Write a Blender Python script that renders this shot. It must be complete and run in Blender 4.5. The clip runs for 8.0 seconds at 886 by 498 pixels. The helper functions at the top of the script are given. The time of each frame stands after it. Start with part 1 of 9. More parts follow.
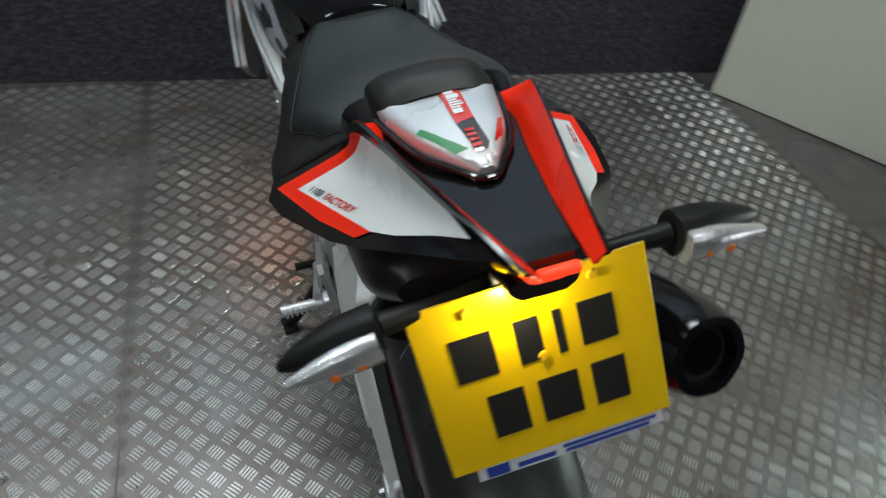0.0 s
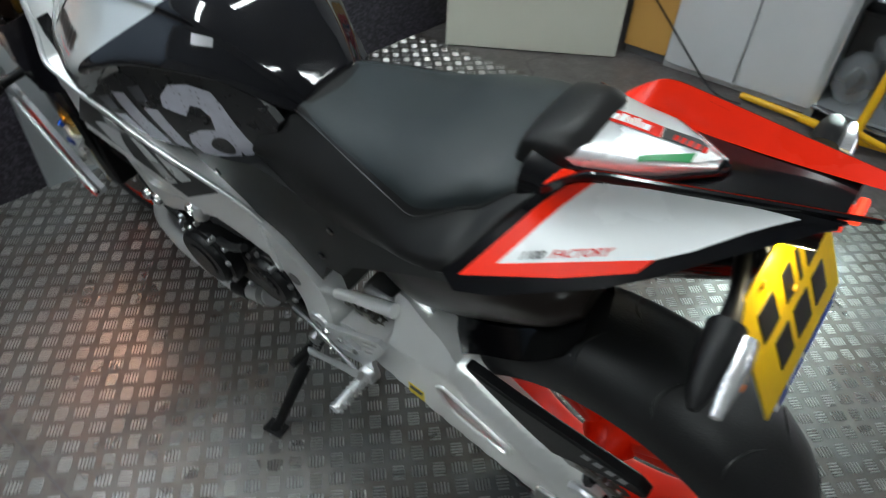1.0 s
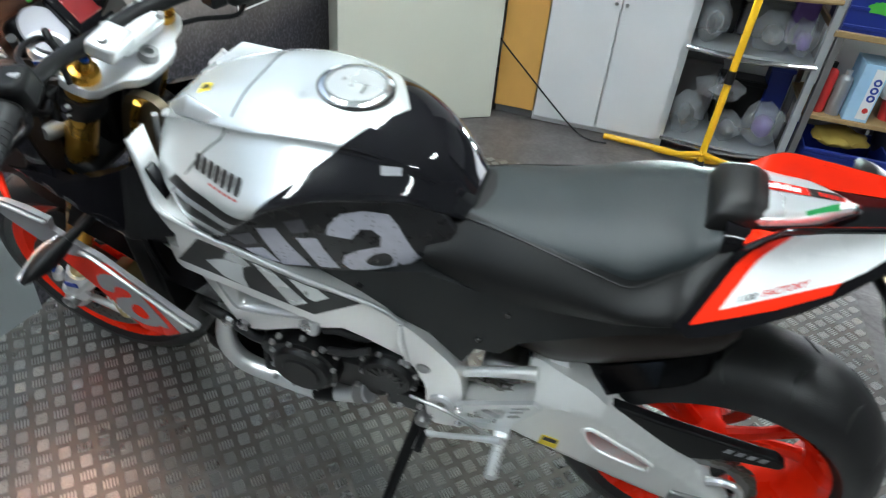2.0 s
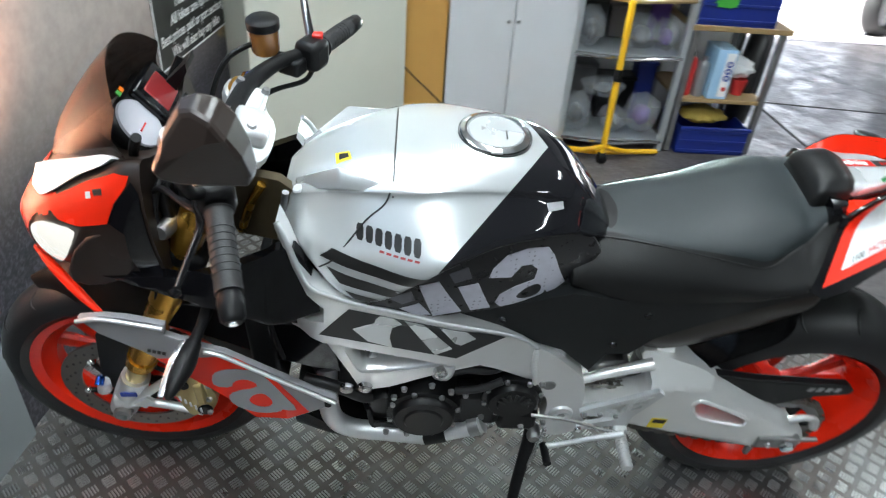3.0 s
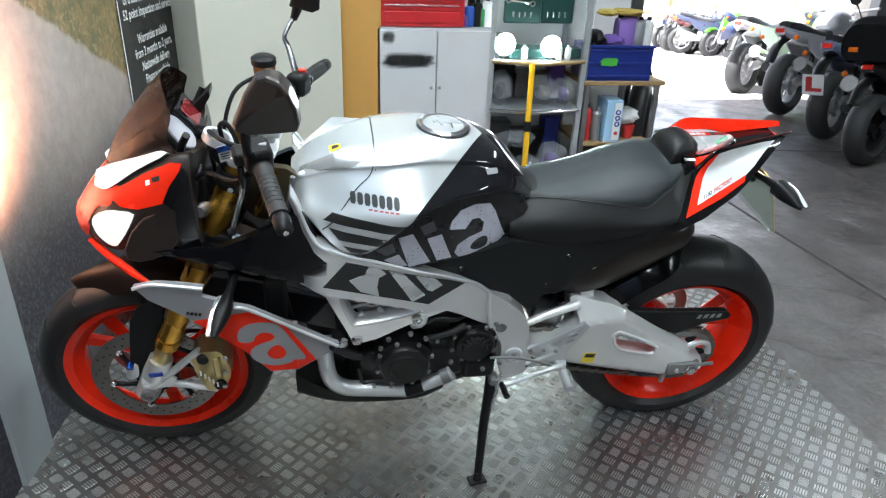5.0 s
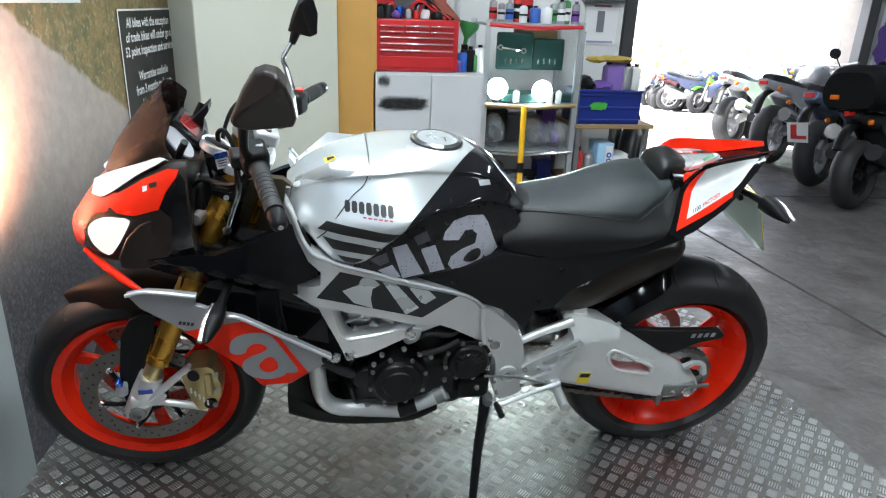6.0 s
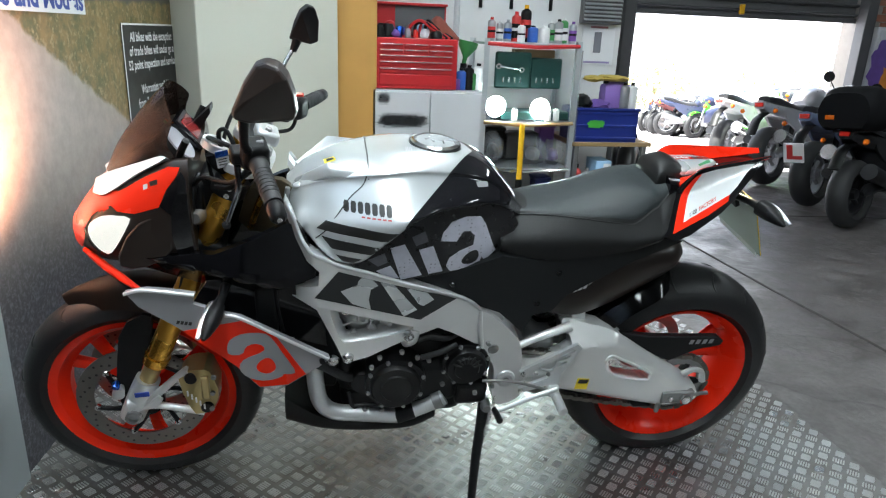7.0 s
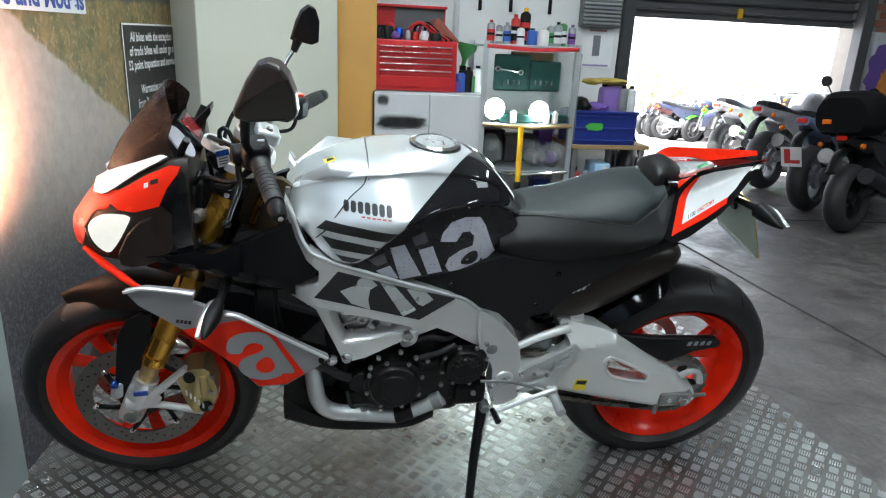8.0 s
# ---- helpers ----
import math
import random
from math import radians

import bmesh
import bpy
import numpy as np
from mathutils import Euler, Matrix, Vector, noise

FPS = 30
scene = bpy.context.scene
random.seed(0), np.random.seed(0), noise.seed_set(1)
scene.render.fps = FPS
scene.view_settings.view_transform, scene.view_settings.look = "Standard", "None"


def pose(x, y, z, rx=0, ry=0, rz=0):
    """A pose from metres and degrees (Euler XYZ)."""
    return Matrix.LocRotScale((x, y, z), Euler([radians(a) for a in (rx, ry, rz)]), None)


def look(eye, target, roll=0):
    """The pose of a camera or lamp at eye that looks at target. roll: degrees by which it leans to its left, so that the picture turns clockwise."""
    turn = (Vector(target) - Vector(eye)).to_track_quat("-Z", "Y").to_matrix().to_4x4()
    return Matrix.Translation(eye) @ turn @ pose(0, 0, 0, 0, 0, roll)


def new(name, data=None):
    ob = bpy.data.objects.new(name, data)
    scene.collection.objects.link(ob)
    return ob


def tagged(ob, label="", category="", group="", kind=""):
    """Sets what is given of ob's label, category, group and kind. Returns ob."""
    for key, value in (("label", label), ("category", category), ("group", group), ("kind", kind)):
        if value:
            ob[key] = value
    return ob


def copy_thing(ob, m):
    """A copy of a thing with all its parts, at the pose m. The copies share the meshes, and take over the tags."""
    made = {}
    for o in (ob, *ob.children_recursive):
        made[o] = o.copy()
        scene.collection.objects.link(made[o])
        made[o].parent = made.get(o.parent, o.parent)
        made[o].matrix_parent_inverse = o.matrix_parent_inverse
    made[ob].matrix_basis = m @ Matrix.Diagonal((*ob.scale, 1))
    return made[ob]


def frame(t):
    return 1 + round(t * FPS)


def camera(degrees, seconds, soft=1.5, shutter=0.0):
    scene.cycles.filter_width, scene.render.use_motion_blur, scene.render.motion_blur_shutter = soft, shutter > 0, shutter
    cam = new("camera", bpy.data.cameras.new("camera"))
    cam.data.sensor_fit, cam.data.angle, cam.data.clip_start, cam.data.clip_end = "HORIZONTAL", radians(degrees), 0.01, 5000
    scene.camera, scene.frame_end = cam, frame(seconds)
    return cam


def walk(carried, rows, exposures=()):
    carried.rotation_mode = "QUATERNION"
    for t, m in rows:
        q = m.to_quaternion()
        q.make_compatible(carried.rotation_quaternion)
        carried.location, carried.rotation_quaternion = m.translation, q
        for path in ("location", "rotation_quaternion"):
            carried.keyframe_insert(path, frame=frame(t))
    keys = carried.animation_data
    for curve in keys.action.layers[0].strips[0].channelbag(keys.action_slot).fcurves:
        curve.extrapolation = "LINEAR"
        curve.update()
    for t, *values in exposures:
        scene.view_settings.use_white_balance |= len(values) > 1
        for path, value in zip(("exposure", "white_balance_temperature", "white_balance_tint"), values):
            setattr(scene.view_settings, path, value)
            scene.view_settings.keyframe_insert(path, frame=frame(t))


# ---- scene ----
from mathutils.bvhtree import BVHTree

# ---------- camera ----------
cam = camera(67.45, 8.0, soft=1.2, shutter=0.45)
PATH = [
    (0, (1.195, -0.342, 1.285), (-0.185, 0.171, -0.069), 6.94),
    (0.5, (1.116, -0.589, 1.302), (0.001, 0.352, -0.066), 6.59),
    (1, (0.854, -0.770, 1.313), (-0.016, 0.436, -0.025), 3.26),
    (1.5, (0.633, -0.938, 1.368), (0.038, 0.502, 0.114), 6.66),
    (2, (0.376, -1.112, 1.411), (-0.013, 0.454, 0.230), 5.76),
    (2.2, (0.248, -1.100, 1.423), (-0.088, 0.433, 0.183), 5.66),
    (3.3, (-0.263, -1.291, 1.436), (-0.010, 0.379, 0.365), 3.17),
    (3.5, (-0.309, -1.340, 1.458), (-0.019, 0.322, 0.383), 2.38),
    (4, (-0.351, -1.451, 1.464), (-0.026, 0.248, 0.460), 1.54),
    (4.5, (-0.302, -1.580, 1.441), (0.025, 0.157, 0.503), 1.53),
    (5, (-0.281, -1.671, 1.381), (0.042, 0.108, 0.527), 2.21),
    (5.2, (-0.284, -1.675, 1.357), (0.053, 0.116, 0.535), 2.53),
    (6.3, (-0.283, -1.740, 1.265), (0.065, 0.115, 0.603), 2.20),
    (6.5, (-0.282, -1.742, 1.255), (0.072, 0.115, 0.600), 2.19),
    (7, (-0.284, -1.752, 1.231), (0.065, 0.119, 0.616), 2.36),
    (7.5, (-0.286, -1.757, 1.232), (0.076, 0.114, 0.625), 2.86),
    (8, (-0.289, -1.757, 1.227), (0.067, 0.115, 0.620), 2.71),
]
EXPO = [(0.0, 1.9, 6350, 2), (0.5, 1.88, 6350, 2), (1.0, 2.15, 6300, 2), (1.5, 2.63, 6230, 1), (2.2, 2.82, 6170, 2), (3.3, 2.76, 6150, 3), (5.0, 2.84, 6110, 3), (8.0, 2.6, 6130, 1)]
walk(cam, [(t, look(e, g, r)) for t, e, g, r in PATH], EXPO)

# ---------- daylight and lamps ----------
world = bpy.data.worlds.new("daylight")
scene.world = world
world.use_nodes = True
wn, wl = world.node_tree.nodes, world.node_tree.links
sky = wn.new("ShaderNodeTexSky")
sky.sky_type, sky.sun_disc = "NISHITA", False
sky.sun_elevation, sky.sun_rotation = radians(63), radians(-90)
sky.air_density, sky.dust_density, sky.ozone_density = 0.6, 6.0, 0.3
wn["Background"].inputs[1].default_value = 0.15
wl.new(sky.outputs[0], wn["Background"].inputs[0])


def lamp(name, kind, energy, m, colour=(1, 1, 1), size=0.1, size_y=None, angle=None, blend=0.3):
    d = bpy.data.lights.new(name, kind)
    d.energy, d.color = energy, colour
    if kind == "AREA":
        d.size = size
        if size_y:
            d.shape, d.size_y = "RECTANGLE", size_y
    elif kind == "SUN":
        d.angle = angle
    elif kind == "SPOT":
        d.spot_size, d.spot_blend, d.shadow_soft_size = angle, blend, size
    else:
        d.shadow_soft_size = size
    ob = new(name, d)
    ob.matrix_world = m
    return ob


lamp("sun", "SUN", 5.0, look((-1.0, 5.0, 10), (4.0, 5.0, 0)), (1.0, 0.96, 0.9), angle=radians(0.6))

# ---------- material kit ----------


def mat(name, colour, rough=0.5, metal=0.0, vary=0.12, scale=14.0, grain=0.0, grain_scale=220.0, coat=0.0, spec=0.5, dark=None, fleck=0.0, aniso=0.0):
    """Painted or bare surface with stains at one scale and grain at another."""
    m = bpy.data.materials.new(name)
    m.use_nodes = True
    n, l = m.node_tree.nodes, m.node_tree.links
    b = n["Principled BSDF"]
    co = n.new("ShaderNodeTexCoord")
    big = n.new("ShaderNodeTexNoise")
    big.inputs["Scale"].default_value, big.inputs["Detail"].default_value = scale, 5
    l.new(co.outputs["Object"], big.inputs["Vector"])
    ramp = n.new("ShaderNodeMix")
    ramp.data_type = "RGBA"
    c = Vector(colour)
    lo = Vector(dark) if dark else c * (1 - vary)
    hi = c * (1 + vary)
    ramp.inputs[6].default_value = (*lo, 1)
    ramp.inputs[7].default_value = (*[min(v, 0.95) for v in hi], 1)
    l.new(big.outputs["Fac"], ramp.inputs[0])
    l.new(ramp.outputs[2], b.inputs["Base Color"])
    rr = n.new("ShaderNodeMapRange")
    rr.inputs["To Min"].default_value, rr.inputs["To Max"].default_value = max(rough - 0.08 - 0.25 * rough * fleck, 0.02), min(rough + 0.1, 1)
    l.new(big.outputs["Fac"], rr.inputs["Value"])
    l.new(rr.outputs[0], b.inputs["Roughness"])
    b.inputs["Metallic"].default_value = metal
    b.inputs["Coat Weight"].default_value = coat
    b.inputs["Coat Roughness"].default_value = 0.04
    b.inputs["Specular IOR Level"].default_value = spec
    if grain:
        fine = n.new("ShaderNodeTexNoise")
        fine.inputs["Scale"].default_value, fine.inputs["Detail"].default_value = grain_scale, 3
        l.new(co.outputs["Object"], fine.inputs["Vector"])
        bump = n.new("ShaderNodeBump")
        bump.inputs["Strength"].default_value, bump.inputs["Distance"].default_value = grain, 0.002
        l.new(fine.outputs["Fac"], bump.inputs["Height"])
        l.new(bump.outputs["Normal"], b.inputs["Normal"])
    return m


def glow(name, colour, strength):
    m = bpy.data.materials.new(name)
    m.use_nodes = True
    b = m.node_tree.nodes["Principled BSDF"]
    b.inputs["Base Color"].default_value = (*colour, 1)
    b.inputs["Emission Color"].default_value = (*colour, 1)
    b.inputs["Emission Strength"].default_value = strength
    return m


def clear(name, colour=(1, 1, 1), rough=0.03, alpha=None):
    m = bpy.data.materials.new(name)
    m.use_nodes = True
    b = m.node_tree.nodes["Principled BSDF"]
    b.inputs["Base Color"].default_value = (*colour, 1)
    b.inputs["Roughness"].default_value = rough
    b.inputs["Transmission Weight"].default_value = 1.0
    b.inputs["IOR"].default_value = 1.45
    if alpha is not None:
        b.inputs["Transmission Weight"].default_value = 0.0
        b.inputs["Alpha"].default_value = alpha
    return m


M_SILVER = mat("silver_paint", (0.64, 0.66, 0.67), 0.27, 0.55, 0.03, 6, coat=0.6)
M_BLACK = mat("gloss_black_paint", (0.004, 0.004, 0.005), 0.1, 0, 0.1, spec=0.45)
M_PLBACK = mat("pale_plate_back", (0.4, 0.45, 0.4), 0.35, 0, 0.06, 8)
M_MATTE = mat("matt_black_plastic", (0.006, 0.006, 0.0066), 0.4, 0, 0.15, 10, grain=0.12, grain_scale=900, spec=0.2)
M_BROWN = mat("dark_bronze_plastic", (0.022, 0.015, 0.012), 0.3, 0, 0.12, 8, grain=0.05, spec=0.4)
M_RUBBER = mat("tyre_rubber", (0.0145, 0.0145, 0.0155), 0.4, 0, 0.3, 18, grain=0.25, grain_scale=300, spec=0.4)
M_COVER = mat("charcoal_moulded_plastic", (0.01, 0.011, 0.0118), 0.45, 0, 0.15, 9, grain=0.1, grain_scale=700, spec=0.25)
M_GRIP = mat("grip_rubber", (0.015, 0.015, 0.016), 0.55, 0, 0.2, 20, grain=0.2)
M_ORANGE = mat("fluorescent_red_paint", (0.85, 0.022, 0.004), 0.28, 0, 0.05, 6, spec=0.25)
M_RED = mat("gloss_red_paint", (0.62, 0.02, 0.012), 0.2, 0, 0.08, 6, coat=0.8)
M_DULLRED = mat("dull_red_ink", (0.25, 0.03, 0.03), 0.4)
M_WHITE = mat("white_sticker", (0.78, 0.79, 0.79), 0.25, 0, 0.04, 6, coat=0.4)
M_GREY = mat("grey_sticker", (0.3, 0.3, 0.315), 0.35, 0.2, 0.05, 8)
M_LILAC = mat("lilac_grey_sticker", (0.56, 0.56, 0.64), 0.35, 0.1, 0.15, 60, fleck=0.5)


def dotted(m):
    """Small dark dots punched through a printed film."""
    n, l = m.node_tree.nodes, m.node_tree.links
    b = n["Principled BSDF"]
    co = n.new("ShaderNodeTexCoord")
    v = n.new("ShaderNodeTexVoronoi")
    v.inputs["Scale"].default_value, v.inputs["Randomness"].default_value = 95.0, 0.25
    l.new(co.outputs["Object"], v.inputs["Vector"])
    r = n.new("ShaderNodeMapRange")
    r.inputs["From Min"].default_value, r.inputs["From Max"].default_value = 0.16, 0.24
    r.inputs["To Min"].default_value, r.inputs["To Max"].default_value = 0.6, 0.0
    l.new(v.outputs["Distance"], r.inputs["Value"])
    x = n.new("ShaderNodeMix")
    x.data_type = "RGBA"
    l.new(r.outputs[0], x.inputs[0])
    l.new(b.inputs["Base Color"].links[0].from_socket, x.inputs[6])
    x.inputs[7].default_value = (0.08, 0.08, 0.1, 1)
    l.new(x.outputs[2], b.inputs["Base Color"])


dotted(M_LILAC)
M_DIMLILAC = mat("dim_grey_sticker", (0.1, 0.1, 0.115), 0.35, 0.1, 0.2, 60)
dotted(M_DIMLILAC)
M_FLANK = mat("dark_speckled_panel", (0.012, 0.012, 0.014), 0.28, 0, 0.3, 60, spec=0.5)
M_CHARCOAL = mat("charcoal_sticker", (0.014, 0.015, 0.016), 0.42, 0, 0.1, 20)
M_GREEN = mat("green_sticker", (0.02, 0.22, 0.06), 0.3, 0, 0.05)
M_SEAT = mat("seat_vinyl", (0.008, 0.008, 0.0082), 0.42, 0, 0.18, 12, grain=0.2, grain_scale=600, spec=0.3)
# bluish and paler than the sides: lamp sheen is partly in this colour
M_SEATTOP = mat("sheen_tinted_vinyl", (0.016, 0.0215, 0.0235), 0.42, 0, 0.15, 12, grain=0.4, grain_scale=700, spec=0.45)
M_ALU = mat("cast_aluminium", (0.78, 0.78, 0.78), 0.32, 0.68, 0.06, 12, grain=0.06, grain_scale=500)
M_SWING = mat("polished_swingarm_alloy", (0.88, 0.88, 0.87), 0.33, 0.6, 0.03, 9, grain=0.04, grain_scale=400)
M_ALU2 = mat("machined_aluminium", (0.74, 0.75, 0.76), 0.38, 0.8, 0.06, 25, grain=0.03)
M_STEEL = mat("dull_steel", (0.33, 0.33, 0.33), 0.38, 0.9, 0.2, 25, grain=0.1)
M_CHROME = mat("bright_steel", (0.72, 0.72, 0.73), 0.14, 1.0, 0.06, 20)
M_GOLD = mat("gold_anodised", (0.55, 0.3, 0.045), 0.26, 0.9, 0.1, 15)
M_GOLD2 = mat("pale_gold_anodised", (0.52, 0.42, 0.2), 0.33, 0.85, 0.12, 18, grain=0.06)
M_BLUE = mat("blue_anodised", (0.02, 0.1, 0.5), 0.25, 0.8, 0.1)
M_ENGINE = mat("black_engine_casting", (0.004, 0.004, 0.0045), 0.36, 0, 0.3, 16, grain=0.25, grain_scale=350, spec=0.3)
M_DISC = mat("drilled_steel", (0.2, 0.19, 0.18), 0.32, 1.0, 0.12, 40, grain=0.05)
M_PLATE = mat("yellow_reflective_plate", (0.82, 0.52, 0.0), 0.38, 0, 0.04, 10)
M_INK = mat("black_ink", (0.012, 0.012, 0.012), 0.4)
M_INKB = mat("blue_ink", (0.02, 0.05, 0.3), 0.4)
M_AMBER = mat("amber_bulb", (0.75, 0.16, 0.01), 0.25, 0, 0.1)
M_REFL = mat("lamp_reflector_lens", (0.7, 0.7, 0.72), 0.16, 0.75, 0.25, 60, grain=0.5, grain_scale=150, coat=1.0)
M_SMOKE = clear("smoked_screen", (0.035, 0.02, 0.015), 0.12, 0.96)
M_YSTICK = mat("yellow_sticker", (0.8, 0.62, 0.03), 0.4)
M_CHAIN = mat("oily_chain_steel", (0.18, 0.17, 0.15), 0.42, 0.9, 0.3, 60)
M_HEAD = mat("headlamp_reflector", (0.3, 0.3, 0.31), 0.14, 0.7, 0.5, 30, grain=1.0, grain_scale=40, coat=0.8)
M_HEAD.node_tree.nodes["Principled BSDF"].inputs["Emission Color"].default_value = (1.0, 0.93, 0.84, 1)
M_HEAD.node_tree.nodes["Principled BSDF"].inputs["Emission Strength"].default_value = 0.16
M_TAILGLOW = glow("plate_lamp_glow", (1.0, 0.72, 0.2), 3.0)
M_TAILRED = glow("tail_lamp_red", (1.0, 0.04, 0.01), 0.3)
M_LCD = mat("red_instrument_face", (0.2, 0.018, 0.02), 0.2, coat=0.8)

# ---------- mesh kit ----------


def part(name, bm, material, parent=None, label="", smooth=True, bevel=0.0, kind="", tri=False):
    """Links a bmesh as one mesh object under a thing or under a part."""
    me = bpy.data.meshes.new(name)
    bmesh.ops.recalc_face_normals(bm, faces=bm.faces)
    if smooth:
        for f in bm.faces:
            f.smooth = True
        for e in bm.edges:
            if len(e.link_faces) == 2 and e.calc_face_angle(0) > 0.7:
                e.smooth = False
    bm.to_mesh(me)
    bm.free()
    me.materials.append(material)
    ob = new(name, me)
    if parent is not None:
        ob.parent = parent
    if bevel:
        md = ob.modifiers.new("bevel", "BEVEL")
        md.width, md.segments, md.limit_method, md.angle_limit = bevel, 2, "ANGLE", radians(35)
    if label:
        ob["label"] = label
    if kind:
        ob["kind"] = kind
    return ob


def thing(name, label, category, group="", m=None):
    ob = new(name)
    ob.empty_display_size = 0.1
    if m is not None:
        ob.matrix_world = m
    return tagged(ob, label, category, group)


def box(bm, cx, cy, cz, sx, sy, sz, m=None):
    r = bmesh.ops.create_cube(bm, size=1)
    t = Matrix.Translation((cx, cy, cz)) @ Matrix.Diagonal((sx, sy, sz, 1))
    bmesh.ops.transform(bm, matrix=(m @ t) if m is not None else t, verts=r["verts"])
    return r["verts"]


def boxed(cx, cy, cz, sx, sy, sz, m=None):
    bm = bmesh.new()
    box(bm, cx, cy, cz, sx, sy, sz, m)
    return bm


def spline(pts, n):
    """Catmull-Rom through pts, n steps a span."""
    p = [Vector(q) for q in pts]
    p = [p[0] * 2 - p[1]] + p + [p[-1] * 2 - p[-2]]
    out = []
    for i in range(1, len(p) - 2):
        for k in range(n):
            t = k / n
            a, b, c, d = p[i - 1:i + 3]
            out.append(0.5 * ((2 * b) + (c - a) * t + (2 * a - 5 * b + 4 * c - d) * t * t + (3 * b - a - 3 * c + d) * t ** 3))
    out.append(p[-2])
    return out


def tube(bm, pts, radius, sides=12, n=6, caps=True, flat=1.0):
    """A round bar along a smooth line; radius is one number or one for each point."""
    if len(pts) == 2:
        n = 1
    path = spline(pts, n)
    rad = [radius] * len(pts) if isinstance(radius, (int, float)) else list(radius)
    rings = []
    side = None
    for i, q in enumerate(path):
        d = (path[min(i + 1, len(path) - 1)] - path[max(i - 1, 0)]).normalized()
        if side is None:
            side = d.cross(Vector((0, 0, 1)) if abs(d.z) < 0.9 else Vector((1, 0, 0))).normalized()
        side = (side - d * side.dot(d)).normalized()
        up = d.cross(side)
        f = i / n if n else 0
        k = min(int(f), len(rad) - 2)
        r = rad[k] + (rad[k + 1] - rad[k]) * (f - k)
        rings.append([bm.verts.new(q + side * math.cos(a) * r + up * math.sin(a) * r * flat) for a in [math.tau * s / sides for s in range(sides)]])
    for a, b in zip(rings, rings[1:]):
        for s in range(sides):
            bm.faces.new((a[s], a[(s + 1) % sides], b[(s + 1) % sides], b[s]))
    if caps:
        bm.faces.new(rings[0][::-1])
        bm.faces.new(rings[-1])


def tubed(pts, radius, **k):
    bm = bmesh.new()
    tube(bm, pts, radius, **k)
    return bm


def lathe(bm, profile, centre, axis, sides=32, closed=False, caps=True):
    """Turns (radius, along) pairs round an axis."""
    q = Vector(axis).normalized().to_track_quat("Z", "Y").to_matrix()
    c = Vector(centre)
    rings = []
    for r, h in profile:
        rings.append([bm.verts.new(c + q @ Vector((r * math.cos(a), r * math.sin(a), h))) for a in [math.tau * s / sides for s in range(sides)]])
    pairs = list(zip(rings, rings[1:])) + ([(rings[-1], rings[0])] if closed else [])
    for a, b in pairs:
        for s in range(sides):
            bm.faces.new((a[s], a[(s + 1) % sides], b[(s + 1) % sides], b[s]))
    if not closed:
        for ring in ((rings[0], rings[-1]) if caps else ()):
            if profile[rings.index(ring)][0] > 1e-5:
                bm.faces.new(ring)
    bmesh.ops.remove_doubles(bm, verts=bm.verts, dist=1e-5)


def lathed(profile, centre, axis, sides=32, closed=False):
    bm = bmesh.new()
    lathe(bm, profile, centre, axis, sides, closed)
    return bm


def loft(stations, nu=5, nv=4, mirror=True, warp=None, cap=True):
    """A skin over cross-sections: each is (x, [(y, z), ...]) from the top's middle down one side; the other side is mirrored."""
    cols = []
    for x, prof in stations:
        full = [Vector((x, -y, z)) for y, z in prof]
        if mirror:
            full = [Vector((x, y, z)) for y, z in prof[:0:-1]] + full
        cols.append(full)
    cols = [spline(c, nv) for c in cols]
    rows = [spline([c[i] for c in cols], nu) for i in range(len(cols[0]))]
    bm = bmesh.new()
    vs = [[bm.verts.new(warp(v) if warp else v) for v in r] for r in rows]
    for a, b in zip(vs, vs[1:]):
        for i in range(len(a) - 1):
            bm.faces.new((a[i], a[i + 1], b[i + 1], b[i]))
    if cap:
        for col in ([r[0] for r in vs], [r[-1] for r in vs]):
            bm.faces.new(col)
        bm.faces.new([*vs[0], *vs[-1][::-1]])
    bmesh.ops.remove_doubles(bm, verts=bm.verts, dist=1e-5)
    return bm


def rounded(outline, times=1, amount=0.25):
    p = [Vector(q).to_2d() if len(q) > 2 else Vector(q) for q in outline]
    for _ in range(times):
        p = [w for a, b in zip(p, p[1:] + p[:1]) for w in (a.lerp(b, amount), a.lerp(b, 1 - amount))]
    return p


